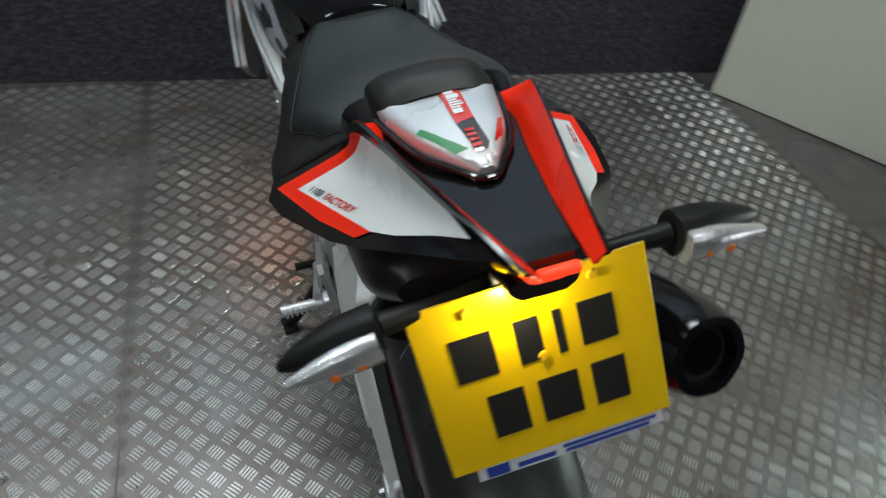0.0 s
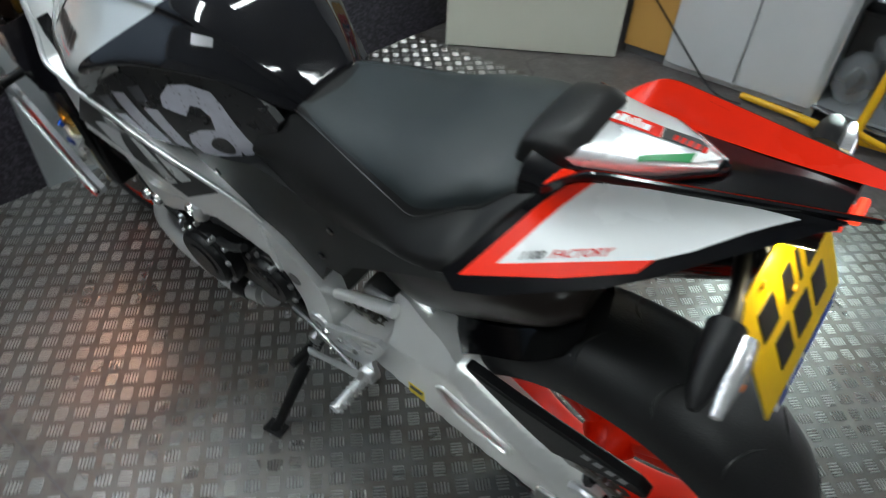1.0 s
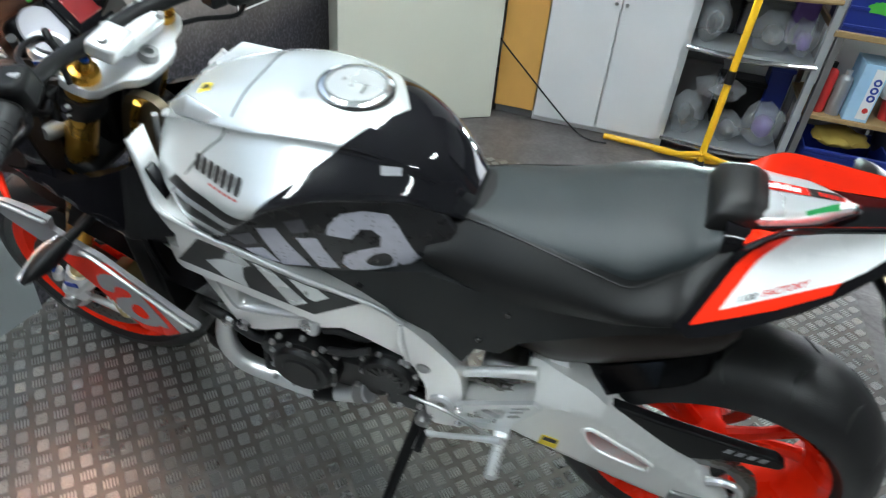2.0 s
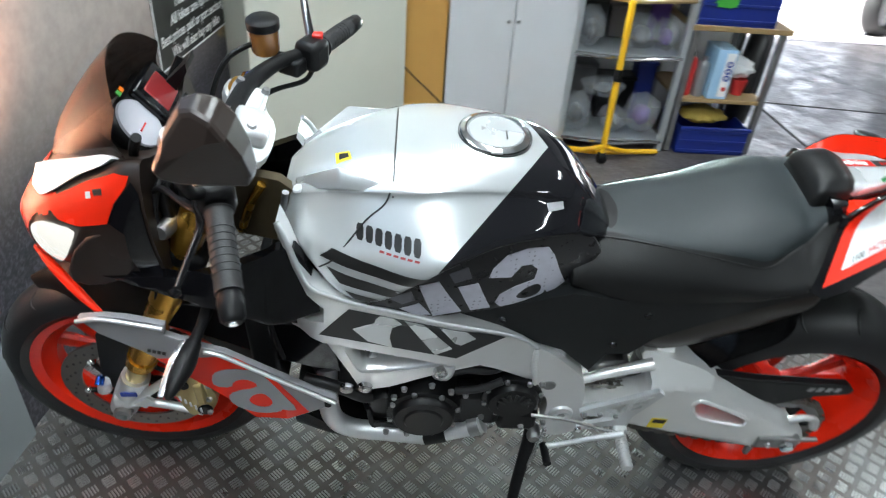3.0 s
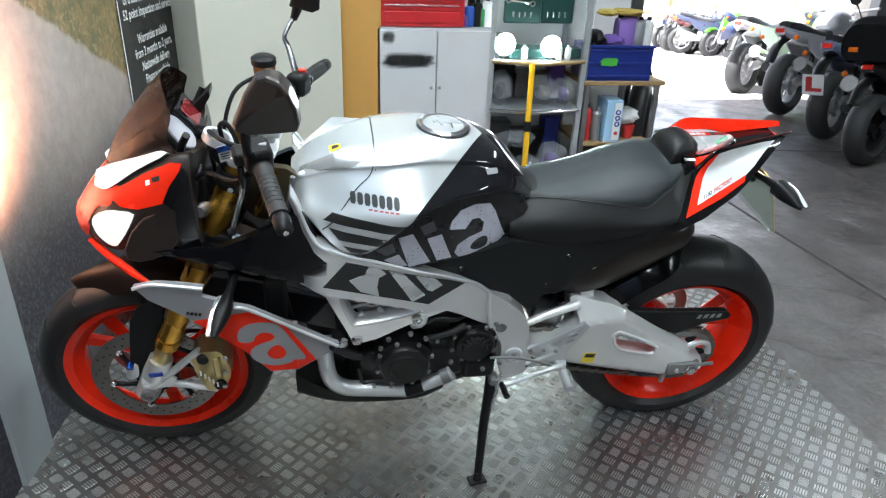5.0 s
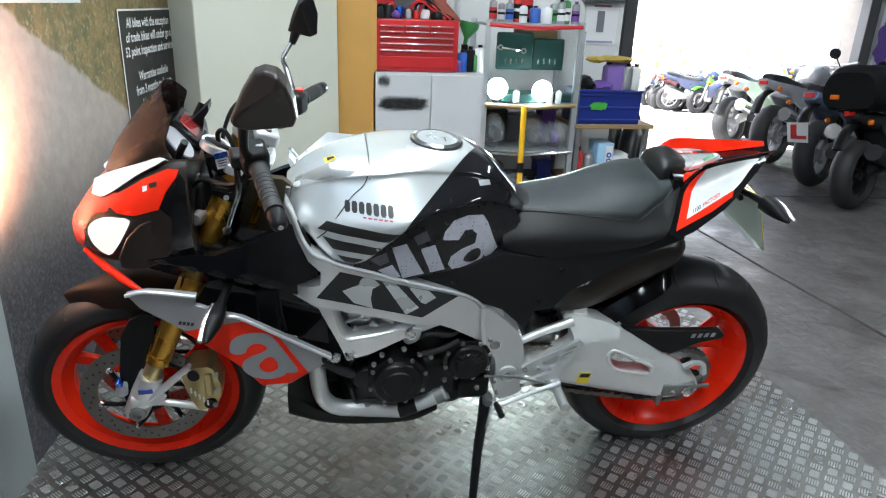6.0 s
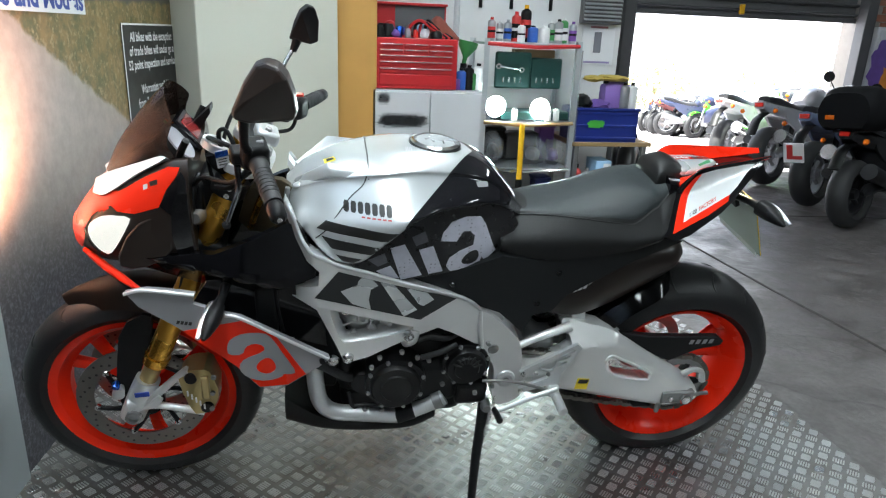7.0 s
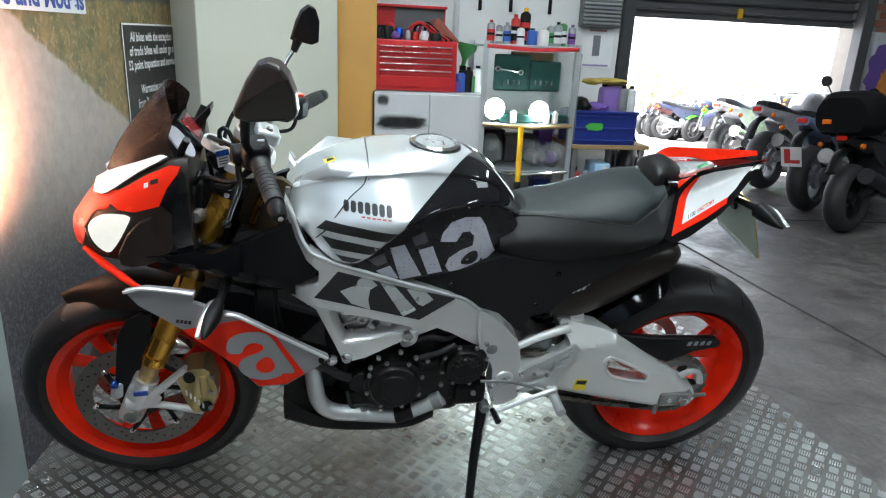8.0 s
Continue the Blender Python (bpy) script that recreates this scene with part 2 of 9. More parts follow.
def panel(outline, surf, thick=0.004, step=0.03, side=-1, soft=0, holes=(), warp=None):
    """A shell cut to an outline in x and z and laid on y = surf(x, z), thick towards the inside. side -1: the machine's left."""
    bm = bmesh.new()
    p = rounded(outline, soft) if soft else [Vector(q) for q in outline]
    bm.faces.new([bm.verts.new((q[0], 0, q[1])) for q in p])
    for h in holes:
        h = rounded(h, 2)
        cut = [bm.verts.new((q[0], 0, q[1])) for q in h]
        bm.faces.new(cut)
    if holes:
        loops = bm.edges[:]
        bmesh.ops.delete(bm, geom=bm.faces[:], context="FACES_ONLY")
        bmesh.ops.triangle_fill(bm, edges=loops, use_beauty=True, use_dissolve=False)
        for h in holes:
            h = rounded(h, 2)
            bad = [f for f in bm.faces if inside(f.calc_center_median().x, f.calc_center_median().z, h)]
            bmesh.ops.delete(bm, geom=bad, context="FACES")
    xs, zs = [v.co.x for v in bm.verts], [v.co.z for v in bm.verts]
    for lo, hi, no in ((min(xs), max(xs), (1, 0, 0)), (min(zs), max(zs), (0, 0, 1))):
        k = int((hi - lo) / step)
        for i in range(1, k + 1):
            c = lo + (hi - lo) * i / (k + 1)
            bmesh.ops.bisect_plane(bm, geom=bm.verts[:] + bm.edges[:] + bm.faces[:], plane_co=(c * no[0], 0, c * no[2]), plane_no=no, dist=1e-5)
    for v in bm.verts:
        v.co.y = side * abs(surf(v.co.x, v.co.z)) if surf(v.co.x, v.co.z) < 0 else -side * surf(v.co.x, v.co.z)
    base = bm.faces[:]
    if thick:
        r = bmesh.ops.extrude_face_region(bm, geom=base)
        inner = [g for g in r["geom"] if isinstance(g, bmesh.types.BMVert)]
        for v in inner:
            v.co.y -= side * thick
    if warp:
        for v in bm.verts:
            v.co = warp(v.co)
    return bm


def inside(x, y, poly):
    c = False
    for a, b in zip(poly, list(poly[1:]) + [poly[0]]):
        if (a[1] > y) != (b[1] > y) and x < (b[0] - a[0]) * (y - a[1]) / (b[1] - a[1]) + a[0]:
            c = not c
    return c


def skin(ob):
    """The surface of one mesh object, for laying stickers on it."""
    from_bm = bmesh.new()
    from_bm.from_mesh(ob.data)
    tree = BVHTree.FromBMesh(from_bm)
    from_bm.free()
    return tree


def sticker(outline, tree, lift=0.0012, step=0.012, side=-1, soft=0, holes=()):
    """A thin film cut to an outline in x and z and pressed from one side on a surface."""
    def surf(x, z):
        hit = tree.ray_cast(Vector((x, side * 1.5, z)), Vector((0, -side, 0)))
        return -abs(hit[0].y) if hit[0] is not None else -0.1
    bm = panel(outline, surf, 0, step, side, soft, holes)
    for v in bm.verts:
        place, normal, _, _ = tree.find_nearest(v.co)
        if normal.y * side < 0:
            normal = -normal
        v.co = place + normal * lift
    return bm


def bars(x0, x1, z0, z1, n, lean=0.0, gap=0.3):
    """Upright strokes in a row, as plain outlines."""
    w = (x1 - x0) / n
    return [[(x0 + i * w, z0), (x0 + i * w + w * (1 - gap), z0), (x0 + i * w + w * (1 - gap) + lean, z1), (x0 + i * w + lean, z1)] for i in range(n)]

# ---------- materials of the place ----------


def tread_material():
    m = mat("worn_aluminium_tread", (0.25, 0.255, 0.26), 0.3, 0.85, 0.2, 3.0, grain=0.15, grain_scale=160, dark=(0.18, 0.18, 0.18))
    n, l = m.node_tree.nodes, m.node_tree.links
    b = n["Principled BSDF"]
    co = n.new("ShaderNodeTexCoord")
    dirt = n.new("ShaderNodeTexNoise")
    dirt.inputs["Scale"].default_value, dirt.inputs["Detail"].default_value, dirt.inputs["Roughness"].default_value = 5.0, 8, 0.65
    l.new(co.outputs["Object"], dirt.inputs["Vector"])
    r = n.new("ShaderNodeMapRange")
    r.inputs["From Min"].default_value, r.inputs["From Max"].default_value = 0.38, 0.68
    l.new(dirt.outputs["Fac"], r.inputs["Value"])
    mix = n.new("ShaderNodeMix")
    mix.data_type = "RGBA"
    old = b.inputs["Base Color"].links[0].from_socket
    l.new(r.outputs[0], mix.inputs[0])
    mix.inputs[6].default_value = (0.2, 0.185, 0.175, 1)
    # a brown film with worn clean patches
    film = n.new("ShaderNodeTexNoise")
    film.inputs["Scale"].default_value, film.inputs["Detail"].default_value, film.inputs["Distortion"].default_value = 2.3, 7, 0.6
    l.new(co.outputs["Object"], film.inputs["Vector"])
    fr = n.new("ShaderNodeMapRange")
    fr.inputs["From Min"].default_value, fr.inputs["From Max"].default_value = 0.50, 0.53
    fr.inputs["To Min"].default_value, fr.inputs["To Max"].default_value = 0.5, 0.0
    l.new(film.outputs["Fac"], fr.inputs["Value"])
    fm = n.new("ShaderNodeMix")
    fm.data_type, fm.blend_type = "RGBA", "MULTIPLY"
    l.new(fr.outputs[0], fm.inputs[0])
    fm.inputs[7].default_value = (0.62, 0.53, 0.48, 1)
    l.new(old, mix.inputs[7])
    # dirt stays between the bars of each group
    sep = n.new("ShaderNodeSeparateXYZ")
    wave = []
    turned = n.new("ShaderNodeMapping")
    turned.vector_type = "POINT"
    turned.inputs["Rotation"].default_value = (0, 0, radians(-45))
    l.new(co.outputs["Object"], turned.inputs["Vector"])
    l.new(turned.outputs[0], sep.inputs[0])
    for axis, start in ((0, 0.3281 + 0.0219), (1, 0.1938 + 0.0219)):
        ad = n.new("ShaderNodeMath")
        ad.operation, ad.inputs[1].default_value = "ADD", start
        l.new(sep.outputs[axis], ad.inputs[0])
        mu = n.new("ShaderNodeMath")
        mu.operation, mu.inputs[1].default_value = "MULTIPLY", math.pi / 0.0438
        l.new(ad.outputs[0], mu.inputs[0])
        si = n.new("ShaderNodeMath")
        si.operation = "SINE"
        l.new(mu.outputs[0], si.inputs[0])
        ab = n.new("ShaderNodeMath")
        ab.operation = "ABSOLUTE"
        l.new(si.outputs[0], ab.inputs[0])
        wave.append(ab)
    pr = n.new("ShaderNodeMath")
    pr.operation = "MULTIPLY"
    l.new(wave[0].outputs[0], pr.inputs[0])
    l.new(wave[1].outputs[0], pr.inputs[1])
    ck = n.new("ShaderNodeMapRange")
    ck.inputs["From Min"].default_value, ck.inputs["From Max"].default_value = 0.3, 0.75
    ck.inputs["To Min"].default_value, ck.inputs["To Max"].default_value = 0.0, 1.0
    l.new(pr.outputs[0], ck.inputs["Value"])
    inv = n.new("ShaderNodeMapRange")
    inv.inputs["From Min"].default_value, inv.inputs["From Max"].default_value = 0.3, 0.7
    inv.inputs["To Min"].default_value, inv.inputs["To Max"].default_value = 0.75, 0.25
    l.new(dirt.outputs["Fac"], inv.inputs["Value"])
    fc = n.new("ShaderNodeMath")
    fc.operation = "MULTIPLY"
    l.new(ck.outputs[0], fc.inputs[0])
    l.new(inv.outputs[0], fc.inputs[1])
    gr = n.new("ShaderNodeMix")
    gr.data_type, gr.blend_type = "RGBA", "MULTIPLY"
    l.new(fc.outputs[0], gr.inputs[0])
    l.new(mix.outputs[2], fm.inputs[6])
    l.new(fm.outputs[2], gr.inputs[6])
    gr.inputs[7].default_value = (0.4, 0.39, 0.38, 1)
    l.new(gr.outputs[2], b.inputs["Base Color"])
    r2 = n.new("ShaderNodeMapRange")
    r2.inputs["From Min"].default_value, r2.inputs["From Max"].default_value = 0.35, 0.7
    r2.inputs["To Min"].default_value, r2.inputs["To Max"].default_value = 0.52, 0.34
    l.new(dirt.outputs["Fac"], r2.inputs["Value"])
    l.new(r2.outputs[0], b.inputs["Roughness"])
    return m


def concrete_material():
    """Dark patched concrete with cracks and polished spots."""
    m = mat("stained_concrete", (0.14, 0.128, 0.128), 0.4, 0, 0.3, 1.8, spec=0.75, dark=(0.065, 0.058, 0.058))
    n, l = m.node_tree.nodes, m.node_tree.links
    b = n["Principled BSDF"]
    co = n.new("ShaderNodeTexCoord")

    def noise_at(scale, detail, warp=0.0):
        t = n.new("ShaderNodeTexNoise")
        t.inputs["Scale"].default_value, t.inputs["Detail"].default_value, t.inputs["Distortion"].default_value = scale, detail, warp
        l.new(co.outputs["Object"], t.inputs["Vector"])
        return t.outputs["Fac"]

    def ranged(v, a0, a1, b0, b1):
        r = n.new("ShaderNodeMapRange")
        for k, q in (("From Min", a0), ("From Max", a1), ("To Min", b0), ("To Max", b1)):
            r.inputs[k].default_value = q
        l.new(v, r.inputs["Value"])
        return r.outputs[0]

    base = b.inputs["Base Color"].links[0].from_socket
    for fac, low in ((ranged(noise_at(9, 8, 0.4), 0.35, 0.62, 0.6, 0.0), (0.5, 0.47, 0.46, 1)), (ranged(noise_at(55, 4), 0.4, 0.6, 0.5, 0.0), (0.55, 0.53, 0.5, 1))):
        q = n.new("ShaderNodeMix")
        q.data_type, q.blend_type = "RGBA", "MULTIPLY"
        l.new(fac, q.inputs[0])
        l.new(base, q.inputs[6])
        q.inputs[7].default_value = low
        base = q.outputs[2]
    cr = n.new("ShaderNodeTexVoronoi")
    cr.feature = "DISTANCE_TO_EDGE"
    cr.inputs["Scale"].default_value = 0.9
    wob = n.new("ShaderNodeMix")
    wob.data_type = "VECTOR"
    wob.inputs[0].default_value = 0.12
    wn_ = n.new("ShaderNodeTexNoise")
    wn_.inputs["Scale"].default_value, wn_.inputs["Detail"].default_value = 4, 6
    l.new(co.outputs["Object"], wn_.inputs["Vector"])
    l.new(co.outputs["Object"], wob.inputs[4])
    l.new(wn_.outputs["Color"], wob.inputs[5])
    l.new(wob.outputs[1], cr.inputs["Vector"])
    q = n.new("ShaderNodeMix")
    q.data_type, q.blend_type = "RGBA", "MULTIPLY"
    l.new(ranged(cr.outputs["Distance"], 0.002, 0.007, 0.5, 0.0), q.inputs[0])
    l.new(base, q.inputs[6])
    q.inputs[7].default_value = (0.15, 0.14, 0.13, 1)
    l.new(q.outputs[2], b.inputs["Base Color"])
    l.new(ranged(noise_at(5, 8, 0.8), 0.35, 0.65, 0.3, 0.58), b.inputs["Roughness"])
    bp = n.new("ShaderNodeBump")
    bp.inputs["Strength"].default_value, bp.inputs["Distance"].default_value = 0.5, 0.012
    l.new(noise_at(16, 8, 0.3), bp.inputs["Height"])
    l.new(bp.outputs["Normal"], b.inputs["Normal"])
    return m


def mural_material():
    """A printed road between grass verges: coarse tarmac low down, smooth pale road further up."""
    m = bpy.data.materials.new("printed_mural")
    m.use_nodes = True
    n, l = m.node_tree.nodes, m.node_tree.links
    b = n["Principled BSDF"]
    co = n.new("ShaderNodeTexCoord")
    sep = n.new("ShaderNodeSeparateXYZ")
    l.new(co.outputs["Object"], sep.inputs[0])

    def op(kind, a, c=None):
        q = n.new("ShaderNodeMath")
        q.operation = kind
        for i, v in ((0, a), (1, c)):
            if v is None:
                continue
            if isinstance(v, (int, float)):
                q.inputs[i].default_value = v
            else:
                l.new(v, q.inputs[i])
        return q.outputs[0]

    def noise_at(scale, detail=4, rough=0.6):
        t = n.new("ShaderNodeTexNoise")
        t.inputs["Scale"].default_value, t.inputs["Detail"].default_value, t.inputs["Roughness"].default_value = scale, detail, rough
        l.new(co.outputs["Object"], t.inputs["Vector"])
        return t.outputs["Fac"]

    def mixed(fac, a, c):
        q = n.new("ShaderNodeMix")
        q.data_type = "RGBA"
        l.new(fac, q.inputs[0]) if not isinstance(fac, (int, float)) else None
        for i, v in ((6, a), (7, c)):
            if isinstance(v, tuple):
                q.inputs[i].default_value = (*v, 1)
            else:
                l.new(v, q.inputs[i])
        return q.outputs[2]

    def step(v, lo, hi):
        q = n.new("ShaderNodeMapRange")
        q.interpolation_type = "SMOOTHSTEP"
        q.inputs["From Min"].default_value, q.inputs["From Max"].default_value = lo, hi
        l.new(v, q.inputs["Value"])
        return q.outputs[0]

    y, z = sep.outputs[1], sep.outputs[2]
    speck = mixed(step(noise_at(70, 4, 0.85), 0.44, 0.66), (0.011, 0.010, 0.016), (0.096, 0.087, 0.112))
    # the head lamp's warm glow is partly painted into this pale road
    road = mixed(step(noise_at(22, 6), 0.3, 0.7), (0.36, 0.30, 0.275), (0.44, 0.37, 0.34))
    low = mixed(step(op("ADD", z, op("MULTIPLY", noise_at(5), 0.15)), 0.52, 1.0), speck, road)
    grass = mixed(step(noise_at(14, 8, 0.75), 0.38, 0.62), (0.26, 0.17, 0.06), (0.1, 0.1, 0.035))
    grass = mixed(step(noise_at(45, 4, 0.7), 0.5, 0.68), grass, (0.36, 0.27, 0.14))
    hill = mixed(noise_at(6), (0.03, 0.035, 0.04), (0.09, 0.08, 0.07))
    line = op("ADD", op("ADD", z, op("MULTIPLY", y, 0.48)), op("MULTIPLY", noise_at(16, 6), 0.07))
    verge = mixed(step(line, 1.385, 1.41), low, grass)
    line2 = op("ADD", op("SUBTRACT", z, op("MULTIPLY", y, 0.02)), op("MULTIPLY", noise_at(8), 0.06))
    far = mixed(step(line2, 1.30, 1.32), verge, hill)
    top = mixed(step(line2, 1.42, 1.47), far, (0.35, 0.42, 0.55))
    l.new(top, b.inputs["Base Color"])
    b.inputs["Roughness"].default_value = 0.42
    return m


# white board's shade is put into this paint, darkened to an even grey
M_STRIP = mat("darkened_white_board", (0.3, 0.32, 0.335), 0.4, 0, 0.06, 5)
M_TREAD = tread_material()
# same metal as the plate, its colour brightened to make the bars glint
M_BAR = mat("worn_bright_tread_bar", (0.55, 0.55, 0.54), 0.28, 0.9, 0.25, 5)
M_CONCRETE = concrete_material()
M_MURAL = mural_material()
M_JOINT = mat("dirty_joint_filler", (0.035, 0.03, 0.028), 0.8, 0, 0.3, 30)
JOINT_A, JOINT_B = (2.07, 1.26), (2.11, 0.52)
M_CREAM = mat("cream_painted_board", (0.55, 0.55, 0.475), 0.6, 0, 0.05, 4, grain=0.1)
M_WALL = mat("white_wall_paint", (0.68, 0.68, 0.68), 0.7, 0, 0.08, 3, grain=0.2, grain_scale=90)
M_DARKWALL = mat("unseen_dim_wall", (0.22, 0.22, 0.22), 0.7, 0, 0.2, 3)
M_CEIL = mat("white_roof_sheet", (0.45, 0.45, 0.45), 0.8, 0, 0.1, 2)
M_WOOD = mat("varnished_plywood", (0.52, 0.29, 0.075), 0.5, 0, 0.15, 5, grain=0.1)
M_CAB = mat("white_steel_cabinet", (0.56, 0.57, 0.59), 0.45, 0, 0.06, 5, grain=0.05)
M_CHEST = mat("red_tool_chest_paint", (0.5, 0.02, 0.025), 0.32, 0, 0.15, 8, coat=0.4)
M_SHUTTER = mat("grey_shutter_steel", (0.16, 0.16, 0.165), 0.5, 0.5, 0.12, 6)
M_POST = mat("dark_steel_post", (0.1, 0.1, 0.105), 0.5, 0.2, 0.2, 10)
M_RACK = mat("galvanised_steel", (0.55, 0.58, 0.6), 0.38, 0.7, 0.12, 20)
M_TEAL = mat("dark_teal_plastic", (0.012, 0.05, 0.045), 0.35, 0, 0.2, 12)
M_BAG = clear("milky_polythene", (0.5, 0.52, 0.55), 0.1, 0.26)
M_CRATE = mat("blue_plastic_crate", (0.008, 0.022, 0.19), 0.42, 0, 0.1, 12)
M_GRNLOGO = mat("green_crate_label", (0.08, 0.4, 0.05), 0.4)
M_BENCH = mat("worn_bench_wood", (0.3, 0.2, 0.09), 0.6, 0, 0.2, 9)
M_YELLOW = mat("yellow_steel_tube", (0.75, 0.42, 0.01), 0.35, 0, 0.1, 15)
M_PURPLE = mat("purple_cloth", (0.13, 0.07, 0.3), 0.8, 0, 0.3, 12)
M_JUG = mat("purple_plastic", (0.22, 0.13, 0.42), 0.4, 0, 0.1, 10)
M_MUSTARD = mat("mustard_cloth", (0.45, 0.33, 0.07), 0.85, 0, 0.3, 12)
M_PALEBLUE = mat("pale_blue_carton", (0.35, 0.55, 0.75), 0.5, 0, 0.1, 8)
M_CARTON = mat("brown_carton", (0.33, 0.22, 0.12), 0.7, 0, 0.1, 8)
M_PAPER = mat("white_paper", (0.75, 0.75, 0.76), 0.6, 0, 0.03)
M_LAMP = glow("work_lamp_glow", (0.86, 1.0, 0.97), 22.0)
M_TUBE = glow("strip_lamp_glow", (0.95, 0.98, 1.0), 4.0)
M_BRICK = mat("red_brick", (0.3, 0.13, 0.085), 0.75, 0, 0.35, 14, grain=0.4, grain_scale=80)
M_MORTAR = mat("grey_mortar", (0.3, 0.28, 0.26), 0.85, 0, 0.15, 20)

# ---------- floor, walls, roof ----------


def structure(name, bm, material, label, parent=None, bevel=0.0):
    ob = part(name, bm, material, parent, "", smooth=False, bevel=bevel)
    return tagged(ob, label, "", "", "structure") if parent is None else ob


def yard_z(y):
    """The yard falls away from the door."""
    return -0.085 * min(max(y - 4.4, 0), 9.0)


bmq = bmesh.new()
lines = [[bmq.verts.new((x, y, yard_z(y) - 0.002)) for x in (-60, 4, 70)] for y in (4.39, 7.0, 10.0, 13.4, 120)]
for a, b in zip(lines, lines[1:]):
    for k in range(2):
        bmq.faces.new((a[k], a[k + 1], b[k + 1], b[k]))
structure("yard_ground", bmq, mat("pale_yard_concrete", (0.33, 0.31, 0.325), 0.7, 0, 0.15, 1.2, grain=0.3, grain_scale=50), "pale sunlit concrete of the sloping yard")
structure("ground", boxed(0, -57.7, -0.054, 240, 124.18, 0.1), M_CONCRETE, "stained grey concrete floor of the workshop")
gnd = bpy.data.objects["ground"]
for a, b in (((2.0, 4.1), JOINT_A), (JOINT_A, JOINT_B), (JOINT_B, (1.75, -4.1)), ((1.4, 2.9), (7.4, 2.2))):
    d = Vector(b) - Vector(a)
    part("joint", boxed(d.length / 2, 0, -0.003, d.length, 0.016, 0.003, Matrix.Translation((a[0], a[1], 0)) @ Matrix.Rotation(math.atan2(d.y, d.x), 4, "Z")), M_JOINT, gnd, "dark floor joint", smooth=False)
plate = structure("floor_tread_plate", boxed(0.08, -0.5, -0.001, 2.55, 4.04, 0.002), M_TREAD, "worn aluminium five-bar tread plate flooring with dirt stains")
part("seam", boxed(0.08, -0.682, 0.0012, 2.55, 0.004, 0.001), M_POST, plate, smooth=False)


U0, V0, CELL = -0.3281, -0.1938, 0.0438


def tread_bars(x0, x1, y0, y1):
    """Groups of five raised bars set at 45 degrees to the sheet, turned about from cell to cell."""
    vs, fs = [], []
    h = math.sqrt(0.5)
    for a in range(-70, 71):
        for b in range(-70, 71):
            u, v = U0 + a * CELL, V0 + b * CELL
            cx, cy = (u - v) * h, (u + v) * h
            if not (x0 + 0.02 < cx < x1 - 0.02 and y0 + 0.02 < cy < y1 - 0.02):
                continue
            turn = (a + b) % 2
            for k in range(5):
                o = (k - 2) * 0.0071
                hw, hl = 0.0023, 0.0142 - 0.001 * abs(k - 2)
                k0 = len(vs)
                for s, z in ((1.0, 0.0), (0.5, 0.0022)):
                    for p, q in ((-1, -1), (1, -1), (1, 1), (-1, 1)):
                        w, r = p * hw * s, q * hl * (0.75 + 0.25 * s)
                        du, dv = (o + w, r) if turn == 0 else (r, o + w)
                        vs.append((cx + (du - dv) * h, cy + (du + dv) * h, z))
                fs.append((k0 + 4, k0 + 5, k0 + 6, k0 + 7))
                for q in range(4):
                    fs.append((k0 + q, k0 + (q + 1) % 4, k0 + 4 + (q + 1) % 4, k0 + 4 + q))
    me = bpy.data.meshes.new("tread_bars")
    me.from_pydata(vs, [], fs)
    me.materials.append(M_BAR)
    ob = new("tread_bars", me)
    ob.parent = plate
    ob["kind"] = "stuff"
    return ob


tread_bars(-1.19, 1.352, -0.678, 1.517)
tread_bars(-1.19, 1.352, -2.5, -0.687)


def wall(name, a, b, z0, z1, thick, material, label):
    """A straight wall from a to b in the plan; its face lies on that line, its thickness to the left of the way."""
    a, b = Vector(a), Vector(b)
    d = b - a
    m = Matrix.Translation((a.x, a.y, 0)) @ Matrix.Rotation(math.atan2(d.y, d.x), 4, "Z")
    return structure(name, boxed(d.length / 2, thick / 2, (z0 + z1) / 2, d.length, thick, z1 - z0, m), material, label)


# the mural's face follows x = -1.12 + 0.08 y
mural = structure("wall_mural", boxed(-1.17, 0, 0, 0.1, 1, 1), M_MURAL, "printed road mural wall panel behind the motorcycle")
bmq = bmesh.new()
MURAL = [(-1.44, -4.0), (-0.974, 1.83)]
for z in (-0.0, 2.6):
    for off in (0.0, -0.08):
        for p in MURAL:
            bmq.verts.new((p[0] + off, p[1], z))
bmesh.ops.convex_hull(bmq, input=bmq.verts)
bmq.to_mesh(mural.data)
bmq.free()
# unseen walls added to close the room, kept dark for deeper blacks
wall("wall_south", (-1.6, -4.2), (7.5, -4.2), 0, 3.2, -0.15, M_DARKWALL, "unseen grey wall added to close the workshop and hold back fill light")
wall("wall_east", (7.5, -4.2), (7.5, 4.2), 0, 3.2, -0.15, M_DARKWALL, "unseen grey wall added to close the workshop and hold back fill light")
wall("wall_west", (-1.6, -4.2), (-1.6, 2.6), 0, 3.2, 0.15, M_WALL, "white painted wall behind the mural")
wall("wall_back", (-1.6, 2.6), (1.66, 2.6), 0, 3.2, 0.15, M_WALL, "white painted block wall behind the cabinets")
wall("wall_return", (1.66, 2.752), (1.66, 4.2), 0, 3.2, 0.15, M_WALL, "white painted wall beside the doorway")
wall("wall_door_left", (1.66, 4.2), (2.46, 4.2), 0, 3.2, 0.2, M_WALL, "white painted wall left of the roller door")
wall("wall_door_right", (4.78, 4.2), (7.5, 4.2), 0, 3.2, 0.2, M_MORTAR, "brick wall beside the roller door")
